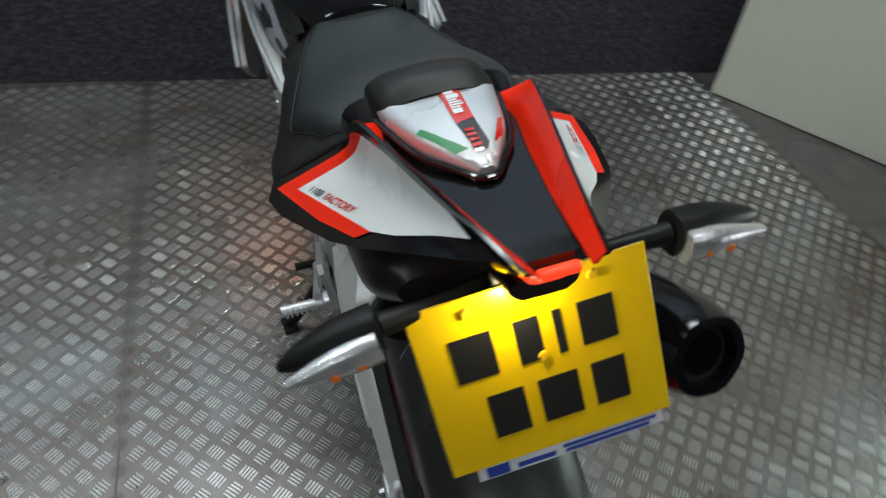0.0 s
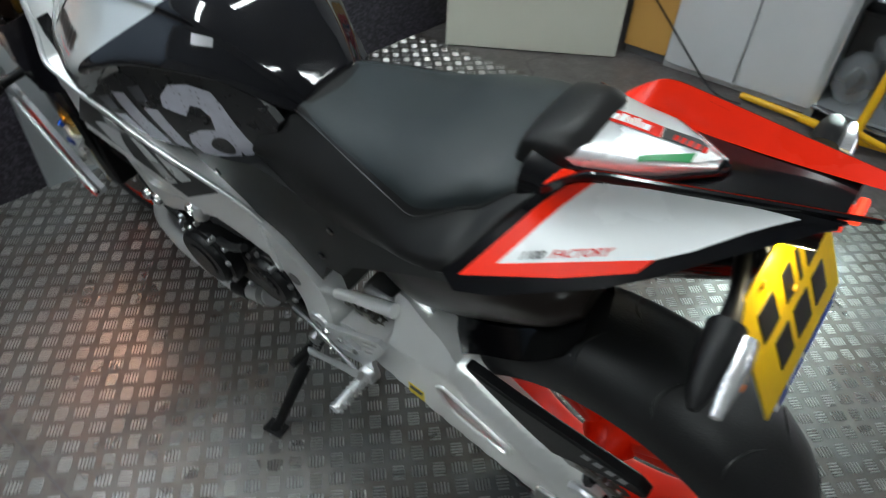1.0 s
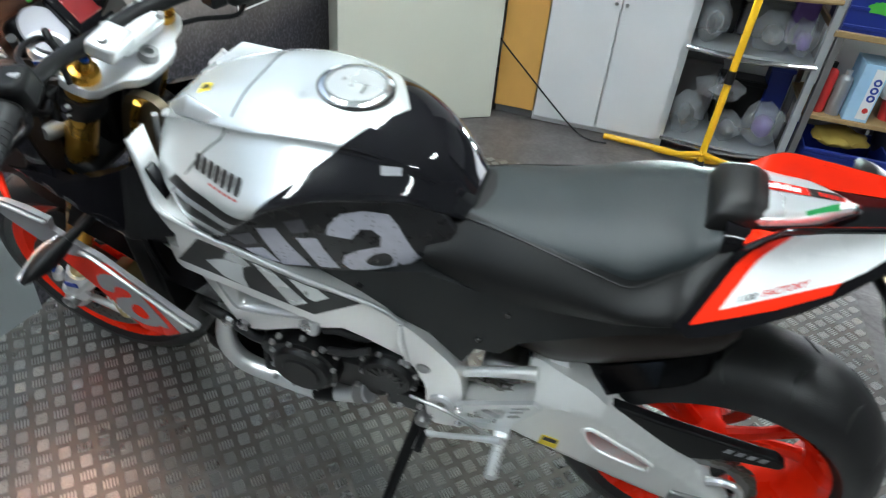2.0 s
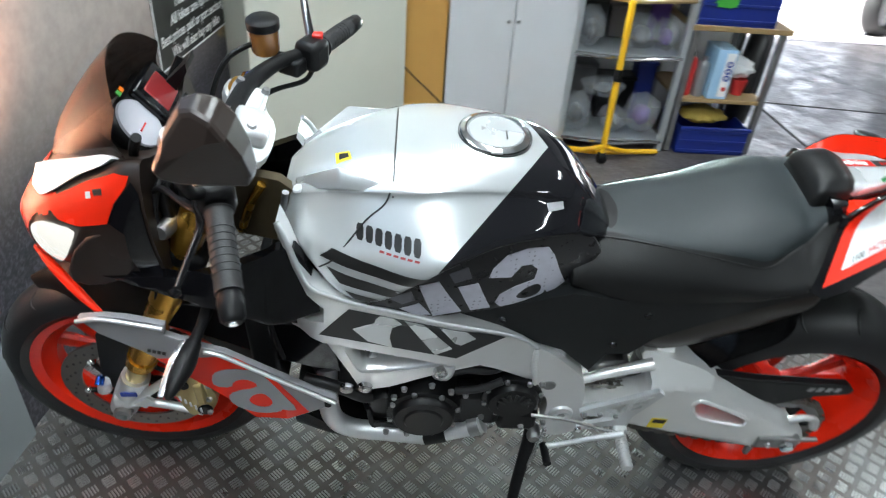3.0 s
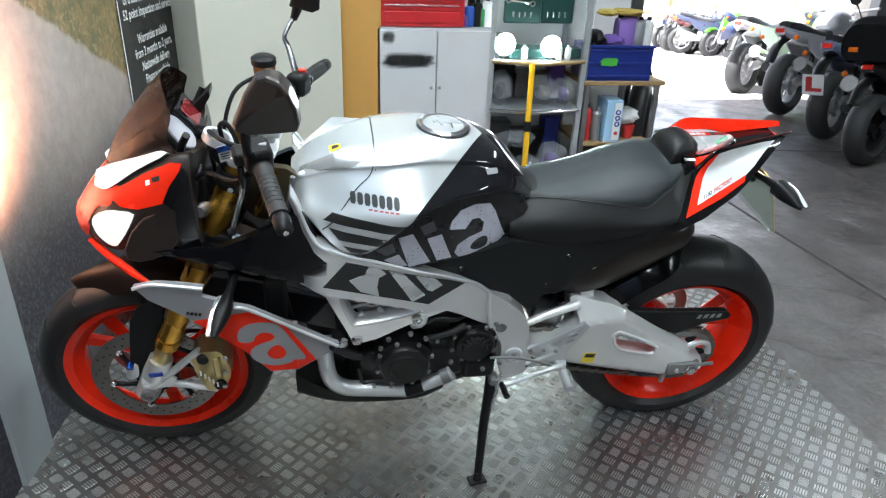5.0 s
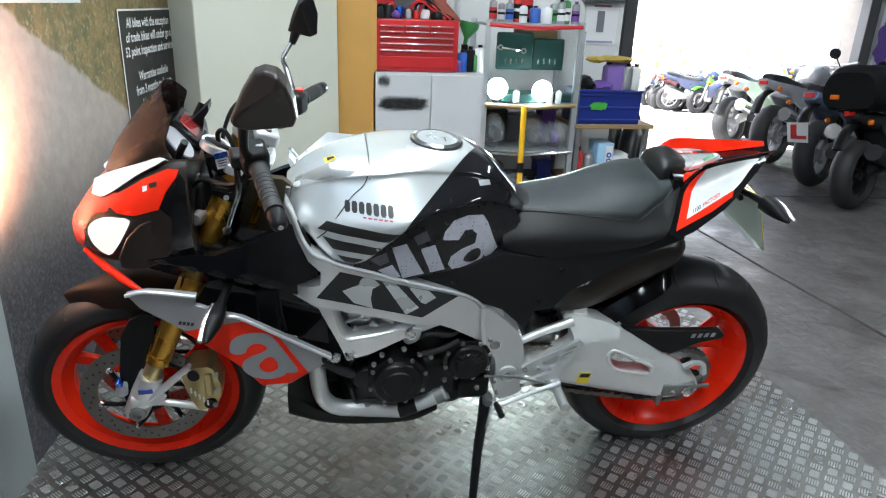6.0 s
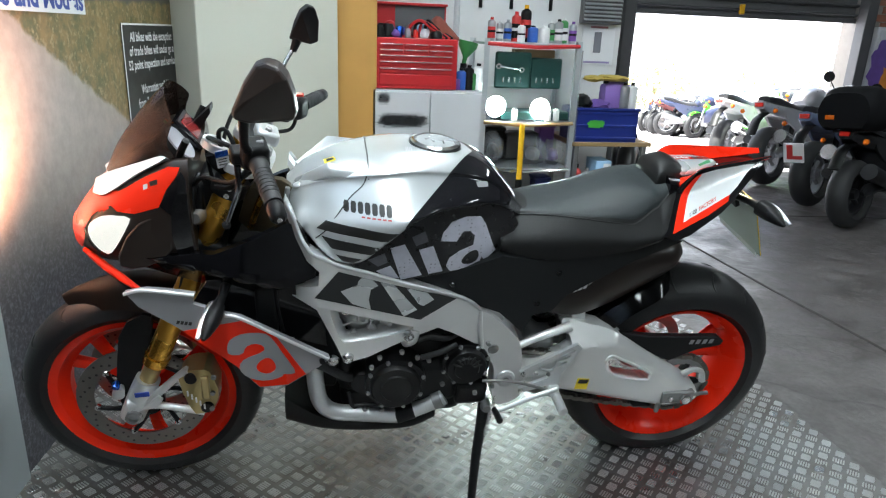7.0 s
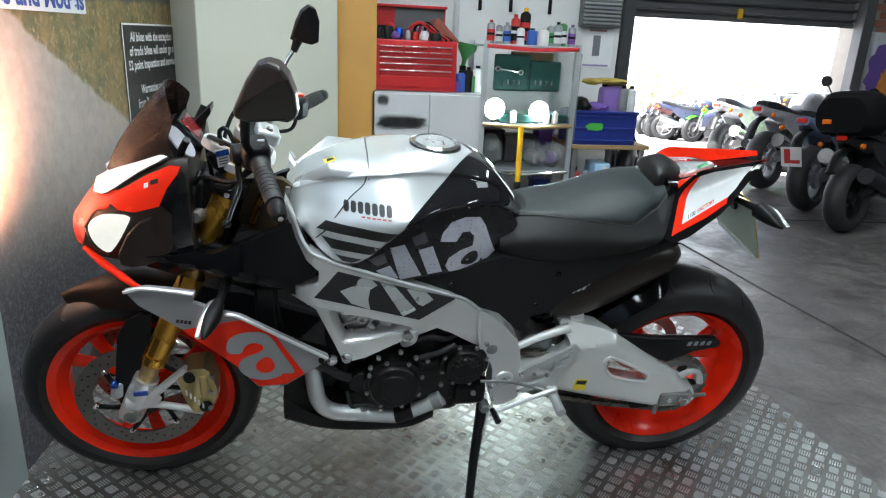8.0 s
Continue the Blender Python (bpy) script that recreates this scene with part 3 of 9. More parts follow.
wall("wall_door_head", (2.46, 4.2), (4.78, 4.2), 2.3, 3.2, 0.2, M_WALL, "wall above the roller door")
# unseen; its paleness is set to brighten reflections in tank and floor
structure("ceiling", boxed(2.9, -0.8, 3.26, 9.6, 10.6, 0.12), M_CEIL, "unseen pale ceiling added over the workshop")

shutter = structure("door_shutter", boxed(3.62, 4.262, 1.95, 2.32, 0.01, 0.86), M_SHUTTER, "grey steel roller shutter, half raised")
for i in range(10):
    bm = bmesh.new()
    tube(bm, [(2.46, 4.25, 1.56 + i * 0.085), (4.78, 4.25, 1.56 + i * 0.085)], 0.043, sides=12, flat=0.35)
    part("slat", bm, M_SHUTTER, shutter)
part("bottom_rail", boxed(3.62, 4.24, 1.505, 2.32, 0.03, 0.04), M_POST, shutter, bevel=0.004)
part("latch", boxed(3.55, 4.21, 1.56, 0.05, 0.03, 0.09), M_YELLOW, shutter, "yellow latch tab", bevel=0.008)
for x in (2.40, 4.82):
    structure("door_post", boxed(x, 4.14, 1.6, 0.11, 0.12, 3.2), M_POST, "dark steel door guide post", bevel=0.006)

# pillar, plywood post, corner posts
PIL = Matrix.Translation((-0.835, 1.5, 0)) @ Matrix.Rotation(math.atan2(0.42, 0.635), 4, "Z")
structure("pillar", boxed(0.38, 0.16, 1.6, 0.76, 0.32, 3.2, PIL), M_CREAM, "cream painted boxed pillar", bevel=0.006)
structure("corner_post", boxed(-0.96, 1.9, 1.6, 0.07, 0.05, 3.2), mat("brown_steel", (0.035, 0.022, 0.016), 0.45), "dark brown corner post at the mural's edge", bevel=0.004)
structure("corner_board", boxed(-0.88, 2.1, 1.6, 0.2, 0.03, 3.2), M_CREAM, "cream board in the corner behind the pillar")
structure("plywood_post", boxed(-0.10, 2.02, 1.62, 0.215, 0.04, 3.16), M_WOOD, "orange varnished plywood post", bevel=0.003)
# dark strip standing in for the shaded gap below the plywood
structure("post_gap_strip", boxed(-0.10, 2.03, 0.02, 0.2, 0.03, 0.04), M_POST, "dark strip standing in for the gap under the plywood post")

# white strip on the mural
def on_mural(y, z, out=0.002):
    return Vector((-1.12 + 0.08 * y + out, y, z))


def mural_quad(name, y0, y1, z0, z1, material, parent=None, out=0.002, thick=0.002, label=""):
    bm = bmesh.new()
    for o in (out, out + thick):
        for y, z in ((y0, z0), (y1, z0), (y1, z1), (y0, z1)):
            bm.verts.new(on_mural(y, z, o))
    bmesh.ops.convex_hull(bm, input=bm.verts)
    return part(name, bm, material, parent, label, smooth=False)


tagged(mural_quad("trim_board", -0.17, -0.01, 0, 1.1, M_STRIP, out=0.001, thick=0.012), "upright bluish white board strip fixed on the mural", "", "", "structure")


def lettering(text, place, height, width, material, parent, turn=(90, 0, 85), bold=0.0, align="CENTER"):
    cu = bpy.data.curves.new("lettering", "FONT")
    cu.body, cu.size, cu.align_x, cu.align_y, cu.offset = text, height, align, "CENTER", bold
    ob = new("lettering", cu)
    bpy.context.view_layer.update()
    me = bpy.data.meshes.new_from_object(ob)
    w = max(v.co.x for v in me.vertices) - min(v.co.x for v in me.vertices)
    bpy.data.objects.remove(ob)
    me.materials.append(material)
    ob = new("lettering", me)
    ob.matrix_world = pose(*place, *turn) @ Matrix.Diagonal((width / w, 1, 1, 1))
    if parent:
        ob.parent = parent
    return ob


MT = 90 - math.degrees(math.atan(0.08))
sign = mural_quad("information_sign", 1.06, 1.77, 0.60, 1.225, M_INK, label="")
tagged(sign, "black information sign with white lettering on the mural", "sign")
for a in ((1.06, 1.77, 1.218, 1.225), (1.06, 1.77, 0.60, 0.607), (1.06, 1.068, 0.6, 1.225), (1.762, 1.77, 0.6, 1.225)):
    mural_quad("border", *a, M_PAPER, sign, out=0.0045, thick=0.001)
LINES = [("All bikes with the exception", 1.172), ("of trade bikes will under go a", 1.118), ("52 point inspection and service.", 1.064), ("Warranties available", 0.965), ("from 3 months to 2 years,", 0.911), ("Nationwide delivery", 0.857),
         ("Finance available", 0.803), ("All bikes are hpi clear", 0.749), ("Best prices paid or part exchange", 0.695), ("We will also buy any bike", 0.641)]
for text, z in LINES:
    lettering(text, on_mural(1.415, z, 0.0048), 0.05, 0.0195 * len(text), M_PAPER, sign, (90, 0, MT), 0.0012)
head = mural_quad("heading_sign", 0.05, 0.755, 1.247, 1.33, M_PAPER)
tagged(head, "white heading strip with dark blue lettering on the mural", "sign")
lettering("Bikes and Models", on_mural(0.41, 1.287, 0.0048), 0.085, 0.66, M_INKB, head, (90, 0, MT), 0.003)

# ---------- the motorcycle: x back, y right, z up from the line of its wheels' contact; it leans on its stand ----------
LEAN = 10.9
bike = thing("motorcycle", "silver, black and red naked sports motorcycle leaning on its side stand", "motorcycle", "", pose(0, 0, 0, LEAN, 0, 0))


def sk(v):
    """The tail sits a little to the right of the wheels' line."""
    return Vector((v.x, v.y + 0.085 * max(v.x - 0.3, 0), v.z))


def tyre_profile(rim, out, half):
    p = [(rim - 0.006, -half * 0.62), (rim + 0.006, -half * 0.78)]
    for i in range(13):
        a = math.pi * i / 12
        p.append((rim + 0.022 + (out - rim - 0.022) * math.sin(a) ** 0.8, -half * math.cos(a)))
    p += [(rim + 0.006, half * 0.78), (rim - 0.006, half * 0.62)]
    return p


def wheel(name, c, out, half, rim_half, spokes, label):
    """Rim with split spokes and hub; the tyre is its part."""
    rim_r = 0.232
    bm = bmesh.new()
    w = rim_half
    lathe(bm, [(rim_r, -w), (rim_r - 0.006, -w + 0.004), (rim_r - 0.02, -w * 0.82), (rim_r - 0.026, -w * 0.6), (rim_r - 0.043, -w * 0.3), (rim_r - 0.043, w * 0.3), (rim_r - 0.026, w * 0.6), (rim_r - 0.02, w * 0.82),
               (rim_r - 0.006, w - 0.004), (rim_r, w), (rim_r - 0.004, w * 0.9), (rim_r - 0.012, w * 0.7), (rim_r - 0.033, w * 0.3), (rim_r - 0.033, -w * 0.3), (rim_r - 0.012, -w * 0.7), (rim_r - 0.004, -w * 0.9)], c, (0, -1, 0), 64, True)
    w_ob = part(name, bm, M_ORANGE, bike, label)
    part("hub", lathed([(0.018, -0.055), (0.034, -0.055), (0.036, -0.03), (0.05, -0.012), (0.05, 0.012), (0.036, 0.03), (0.034, 0.055), (0.018, 0.055)], c, (0, -1, 0), 32, True), M_ORANGE, w_ob)
    for k in range(spokes):
        a = math.tau * k / spokes + 0.35
        for da in (-0.16, 0.16):
            d0 = Vector((math.cos(a + da * 0.5), 0, math.sin(a + da * 0.5)))
            d1 = Vector((math.cos(a + da * 1.6), 0, math.sin(a + da * 1.6)))
            part("spoke", tubed([Vector(c) + d0 * 0.042, Vector(c) + d0.lerp(d1, 0.5).normalized() * 0.12, Vector(c) + d1 * 0.196], [0.015, 0.011, 0.014], sides=8, n=3, flat=1.5), M_ORANGE, w_ob)
    bm = bmesh.new()
    lathe(bm, tyre_profile(0.225, out, half), c, (0, -1, 0), 72, False, False)
    t = part("tyre", bm, M_RUBBER, w_ob, "black rubber tyre")
    # curved grooves across the shoulder
    for k in range(16):
        a0 = math.tau * k / 16
        for s in (-1, 1):
            pts = []
            for i in range(6):
                u = i / 5
                a = a0 + (0.02 + 0.2 * u * (1.25 - u)) * (1 if s > 0 else 1) + (0.1 if s > 0 else 0)
                ang = math.pi * (0.5 + s * (0.06 + 0.26 * u))
                r = 0.225 + 0.022 + (out - 0.247) * math.sin(ang) ** 0.8 - 0.0012
                pts.append(Vector(c) + Vector((math.cos(a) * r, half * math.cos(ang), math.sin(a) * r)))
            part("groove", tubed(pts, [0.0008, 0.0028, 0.003, 0.003, 0.0026, 0.0008], sides=6, n=2), M_INK, t)
    return w_ob


FC = (-0.759, 0.011, 0.3105)
RC = (0.723, 0.006, 0.312)
front_wheel = wheel("front_wheel", FC, 0.302, 0.06, 0.05, 3, "fluorescent red three-spoke front wheel")
rear_wheel = wheel("rear_wheel", RC, 0.328, 0.098, 0.085, 3, "fluorescent red three-spoke rear wheel")

TANK = [
    (-0.372, [(0, 0.908), (0.03, 0.908), (0.05, 0.902), (0.056, 0.895), (0.064, 0.886), (0.072, 0.877), (0.078, 0.868), (0.06, 0.862)]),
    (-0.33, [(0, 0.945), (0.045, 0.944), (0.08, 0.931), (0.088, 0.921), (0.114, 0.894), (0.132, 0.872), (0.142, 0.846), (0.12, 0.838)]),
    (-0.27, [(0, 0.975), (0.055, 0.973), (0.1, 0.955), (0.108, 0.942), (0.147, 0.895), (0.172, 0.862), (0.18, 0.796), (0.158, 0.786)]),
    (-0.21, [(0, 0.99), (0.06, 0.988), (0.115, 0.968), (0.122, 0.953), (0.163, 0.907), (0.192, 0.87), (0.194, 0.793), (0.17, 0.783)]),
    (-0.15, [(0, 0.999), (0.065, 0.997), (0.124, 0.977), (0.131, 0.962), (0.176, 0.918), (0.209, 0.883), (0.208, 0.845), (0.178, 0.834)]),
    (-0.09, [(0, 1.003), (0.065, 1.001), (0.121, 0.981), (0.128, 0.967), (0.176, 0.927), (0.206, 0.904), (0.205, 0.891), (0.17, 0.88)]),
    (-0.02, [(0, 1.002), (0.065, 0.999), (0.11, 0.977), (0.117, 0.963), (0.15, 0.936), (0.172, 0.916), (0.173, 0.905), (0.145, 0.893)]),
    (0.05, [(0, 0.99), (0.06, 0.986), (0.098, 0.966), (0.106, 0.953), (0.13, 0.934), (0.148, 0.918), (0.15, 0.907), (0.122, 0.897)]),
    (0.11, [(0, 0.961), (0.052, 0.957), (0.083, 0.941), (0.092, 0.93), (0.108, 0.916), (0.12, 0.905), (0.122, 0.896), (0.098, 0.887)]),
    (0.16, [(0, 0.912), (0.044, 0.909), (0.066, 0.898), (0.073, 0.89), (0.084, 0.88), (0.092, 0.872), (0.094, 0.864), (0.075, 0.856)]),
    (0.2, [(0, 0.86), (0.03, 0.858), (0.046, 0.853), (0.05, 0.848), (0.056, 0.843), (0.06, 0.838), (0.06, 0.832), (0.045, 0.825)]),
]


def tank_material():
    """Silver in front, gloss black behind a slanting edge."""
    m = mat("tank_two_tone_paint", (0.64, 0.66, 0.67), 0.26, 0.55, 0.03, 6, coat=0.15)
    n, l = m.node_tree.nodes, m.node_tree.links
    b = n["Principled BSDF"]
    co = n.new("ShaderNodeTexCoord")
    dot = n.new("ShaderNodeVectorMath")
    dot.operation = "DOT_PRODUCT"
    dot.inputs[1].default_value = (1, 0.6, -0.55)
    ab = n.new("ShaderNodeVectorMath")
    ab.operation = "ABSOLUTE"
    sh = n.new("ShaderNodeVectorMath")
    sh.operation = "ADD"
    sh.inputs[1].default_value = (1, 0, 0)
    l.new(co.outputs["Object"], sh.inputs[0])
    l.new(sh.outputs[0], ab.inputs[0])
    l.new(ab.outputs[0], dot.inputs[0])
    gt = n.new("ShaderNodeMath")
    gt.operation = "GREATER_THAN"
    gt.inputs[1].default_value = 0.530
    l.new(dot.outputs["Value"], gt.inputs[0])
    mix = n.new("ShaderNodeMix")
    mix.data_type = "RGBA"
    old = b.inputs["Base Color"].links[0].from_socket
    l.new(gt.outputs[0], mix.inputs[0])
    l.new(old, mix.inputs[6])
    mix.inputs[7].default_value = (0.008, 0.008, 0.01, 1)
    l.new(mix.outputs[2], b.inputs["Base Color"])
    inv = n.new("ShaderNodeMapRange")
    inv.inputs["To Min"].default_value, inv.inputs["To Max"].default_value = 0.55, 0.0
    l.new(gt.outputs[0], inv.inputs["Value"])
    l.new(inv.outputs[0], b.inputs["Metallic"])
    rg = n.new("ShaderNodeMapRange")
    rg.inputs["To Min"].default_value, rg.inputs["To Max"].default_value = 0.27, 0.05
    l.new(gt.outputs[0], rg.inputs["Value"])
    l.new(rg.outputs[0], b.inputs["Roughness"])
    return m



def flank_y(x, z):
    """The dark lower tank panel, tucked in under the shell's lip."""
    return -max(0.148 - (0.155 if x < -0.011 else 0.31) * (x + 0.011), 0.07) - 0.008 * math.sin(min(max((z - 0.73) / 0.16, 0), 1) * 3.1)


tank = part("fuel_tank", loft(TANK, 6, 5), tank_material(), bike, "silver and gloss black fuel tank")
FLANK = [(-0.228, 0.757), (-0.222, 0.79), (-0.156, 0.845), (-0.095, 0.892), (-0.02, 0.904), (0.05, 0.905), (0.11, 0.893), (0.16, 0.868), (0.18, 0.835), (0.165, 0.805), (0.15, 0.775), (0.12, 0.737), (0.085, 0.73), (-0.004, 0.727), (-0.122, 0.719), (-0.176, 0.736)]
for side in (-1, 1):
    low = part("lower_panel", panel(FLANK, flank_y, 0.012, 0.02, side), M_FLANK, tank, "dark speckled lower tank panel", bevel=0.003)
    film = lambda x, z: flank_y(x, z) - 0.0012
    for o in ([(-0.072, 0.803), (-0.038, 0.81), (-0.009, 0.735), (-0.044, 0.731)], [(-0.139, 0.814), (-0.106, 0.821), (-0.06, 0.73), (-0.111, 0.723)], [(-0.17, 0.756), (-0.137, 0.767), (-0.115, 0.728), (-0.142, 0.73)]):
        part("pale_stroke", panel(o, film, 0.0008, 0.03, side), M_LILAC, tank, "lilac grey sticker stroke")
    for o in ([(-0.09, 0.837), (-0.059, 0.849), (-0.05, 0.823), (-0.079, 0.814)], [(-0.19, 0.789), (-0.152, 0.803), (-0.144, 0.777), (-0.166, 0.768)]):
        part("grey_stroke", panel(o, film, 0.0008, 0.03, side), M_DIMLILAC, tank, "dim grey sticker stroke")
    part("pale_emblem", panel([(-0.021, 0.821), (-0.016, 0.842), (0.005, 0.866), (0.04, 0.873), (0.077, 0.868), (0.091, 0.848), (0.112, 0.798), (0.125, 0.772), (0.099, 0.742), (0.09, 0.758), (0.082, 0.729), (0.01, 0.731), (-0.002, 0.749), (0.004, 0.771), (0.03, 0.787), (0.063, 0.796), (0.065, 0.822), (0.051, 0.836), (0.034, 0.837), (0.019, 0.814)], film, 0.0008, 0.03, side, 0,
                              holes=[[(0.034, 0.755), (0.05, 0.777), (0.076, 0.784), (0.084, 0.757), (0.069, 0.741), (0.044, 0.743)]]), M_LILAC, tank, "lilac grey emblem shape")

SEAT = [
    (0.135, [(0, 0.79), (0.03, 0.80), (0.05, 0.81), (0.07, 0.815), (0.09, 0.815), (0.125, 0.79), (0.12, 0.77)]),
    (0.18, [(0, 0.851), (0.025, 0.851), (0.045, 0.85), (0.058, 0.848), (0.068, 0.843), (0.118, 0.80), (0.128, 0.762)]),
    (0.25, [(0, 0.86), (0.03, 0.86), (0.055, 0.859), (0.074, 0.856), (0.088, 0.85), (0.132, 0.805), (0.142, 0.757)]),
    (0.35, [(0, 0.876), (0.045, 0.875), (0.08, 0.869), (0.102, 0.86), (0.118, 0.849), (0.152, 0.808), (0.154, 0.765)]),
    (0.42, [(0, 0.895), (0.055, 0.893), (0.1, 0.881), (0.125, 0.865), (0.14, 0.846), (0.17, 0.81), (0.164, 0.777)]),
    (0.465, [(0, 0.906), (0.06, 0.903), (0.108, 0.888), (0.135, 0.868), (0.15, 0.847), (0.183, 0.815), (0.172, 0.787)]),
    (0.515, [(0, 0.911), (0.06, 0.909), (0.1, 0.9), (0.118, 0.887), (0.13, 0.87), (0.188, 0.828), (0.172, 0.802)]),
    (0.537, [(0, 0.913), (0.055, 0.911), (0.09, 0.903), (0.108, 0.892), (0.12, 0.877), (0.18, 0.838), (0.168, 0.81)]),
    (0.56, [(0, 0.918), (0.05, 0.916), (0.078, 0.911), (0.093, 0.904), (0.104, 0.895), (0.146, 0.866), (0.138, 0.835)]),
    (0.582, [(0, 0.923), (0.045, 0.922), (0.066, 0.919), (0.08, 0.914), (0.09, 0.908), (0.111, 0.893), (0.104, 0.865)]),
    (0.603, [(0, 0.926), (0.04, 0.925), (0.055, 0.924), (0.066, 0.922), (0.074, 0.919), (0.084, 0.914), (0.08, 0.88)]),
]
seat = part("seat", loft(SEAT, 6, 4, warp=sk), M_SEAT, bike, "black grained vinyl rider seat")
SEATTOP = [(x + (0.004 if i == 0 else 0), [(y * (0.97 if k == 4 else 1.0), z + 0.0025) for k, (y, z) in enumerate(prof[:5])]) for i, (x, prof) in enumerate(SEAT[1:])]
part("seat_top", loft(SEATTOP, 6, 4, warp=sk, cap=False), M_SEATTOP, seat, "grey-black grained top panel")
for side in (-1, 1):
    part("stitching", tubed([sk(Vector((x, side * prof[4][0] * 0.985, prof[4][1] + 0.002))) for x, prof in SEAT[1:]], 0.0016, sides=6, n=5), M_INK, seat, "stitched seam")


def tail_y(x, z):
    """The tail panel leans in, but stays outside the fin on top of it."""
    fin_y = 0.0955 - 0.25 * max(x - 0.625, 0) + 0.035 * max(x - 0.8, 0)
    lean_y = -0.089 - 0.081 * (x - 0.613) + 1.33 * (z - 0.91)
    h = max(0.02 - abs(lean_y + fin_y), 0) / 0.02
    return min(lean_y, -fin_y) - 0.005 * h * h


for side in (-1, 1):
    tp = part("tail_panel", panel([(0.531, 0.83), (0.605, 0.925), (0.64, 0.949), (0.655, 0.955), (0.70, 0.96), (0.835, 0.961), (0.872, 0.9625), (0.845, 0.946), (0.745, 0.89), (0.70, 0.868), (0.60, 0.832), (0.555, 0.822)], tail_y, 0.004, 0.011, side, warp=sk), M_BLACK, bike, "gloss black tail side panel")
    up = lambda x, z: tail_y(x, z) - 0.003
    part("red_border", panel([(0.553, 0.835), (0.628, 0.938), (0.64, 0.946), (0.654, 0.95), (0.588, 0.854), (0.737, 0.901), (0.727, 0.889), (0.66, 0.865)], up, 0.001, 0.011, side, warp=sk), M_ORANGE, tp, "fluorescent red border")
    part("white_field", panel([(0.588, 0.854), (0.654, 0.95), (0.70, 0.9555), (0.835, 0.9575), (0.80, 0.937), (0.765, 0.915), (0.737, 0.901)], up, 0.001, 0.011, side, warp=sk), M_WHITE, tp, "white field")

# ---------- front end ----------
def fork_at(z, y):
    return Vector((-0.766 + (z - 0.32) * 0.454, y, z))


for side in (-1, 1):
    y = 0.011 + side * 0.107
    f = part("fork_tube", tubed([fork_at(0.985, y), fork_at(0.475, y)], 0.0275, sides=24), M_GOLD, bike, "gold anodised fork tube")
    part("dust_seal", lathed([(0.024, -0.012), (0.031, -0.012), (0.031, 0.012), (0.024, 0.012)], fork_at(0.47, y), (0.454, 0, 1), 24, True), M_GOLD, f)
    part("slider", tubed([fork_at(0.47, y), fork_at(0.36, y)], 0.0215, sides=20), M_GOLD2, f, "pale gold slider")
    lug = part("axle_lug", tubed([fork_at(0.41, y), fork_at(0.36, y), fork_at(0.29, y)], [0.03, 0.032, 0.03], sides=16), M_ALU, f, "cast axle lug")
    part("axle_nut", lathed([(0.0, -0.012), (0.017, -0.012), (0.019, 0.0), (0.019, 0.01), (0.012, 0.012), (0.011, 0.002), (0.0, 0.002)], (-0.766, y + side * 0.032, 0.315), (0, side, 0), 12), M_STEEL, lug)
    part("cap", lathed([(0.0, 0.03), (0.012, 0.03), (0.014, 0.012), (0.024, 0.01), (0.027, 0.0), (0.027, -0.01), (0, -0.01)], fork_at(0.99, y), (0.454, 0, 1), 18), M_GOLD, f, "gold fork cap")
    part("adjuster", lathed([(0.0, 0.036), (0.006, 0.036), (0.0075, 0.03), (0.0075, 0.028), (0, 0.028)], fork_at(0.99, y), (0.454, 0, 1), 12), M_BLUE, f, "small blue adjuster")
    part("sticker", boxed(0, 0, 0, 0.034, 0.004, 0.013, Matrix.Translation(fork_at(0.383, y + side * 0.031)) @ Matrix.Rotation(radians(-4), 4, "Y")), M_INKB, lug, "blue sticker", bevel=0.001)
    # caliper bracket: an open triangle
    yb = side * 0.125 + 0.011
    br = part("caliper_bracket", tubed([(-0.775, yb, 0.345), (-0.722, yb, 0.36), (-0.653, yb, 0.423), (-0.625, yb, 0.445)], [0.016, 0.011, 0.009, 0.011], sides=10), M_ALU, f, "machined open caliper bracket")
    part("lower_arm", tubed([(-0.775, yb, 0.325), (-0.713, yb, 0.336), (-0.597, yb, 0.306)], [0.016, 0.009, 0.01], sides=10), M_ALU, br)
    part("tie_arm", tubed([(-0.653, yb, 0.423), (-0.63, yb, 0.37), (-0.60, yb, 0.31)], [0.008, 0.006, 0.009], sides=10), M_ALU, br)
    part("web", panel([(-0.735, 0.348), (-0.70, 0.378), (-0.69, 0.365), (-0.71, 0.338)], lambda x, z: -0.12 + 0.011 * side, 0.008, 0.05, side), M_ALU, br)
    cal = part("brake_caliper", panel([(-0.648, 0.423), (-0.632, 0.441), (-0.605, 0.452), (-0.583, 0.457), (-0.572, 0.445), (-0.565, 0.415), (-0.557, 0.385), (-0.559, 0.353), (-0.573, 0.322), (-0.59, 0.31), (-0.614, 0.313), (-0.632, 0.345), (-0.642, 0.374)], lambda x, z: -0.122 - 0.35 * max(0, 0.03 - abs(x + 0.605 - 0.25 * (z - 0.38))), 0.07, 0.012, side), M_GOLD2, f, "pale gold radial brake caliper", bevel=0.003)
    part("bridge", boxed(-0.585, side * 0.128, 0.40, 0.02, 0.02, 0.07, None), M_GOLD2, cal, bevel=0.005)
    for k in range(5):
        part("mark", boxed(-0.628 + 0.009 * k, side * 0.1345, 0.385 - 0.011 * k, 0.004, 0.002, 0.016), M_PAPER, cal, smooth=False)
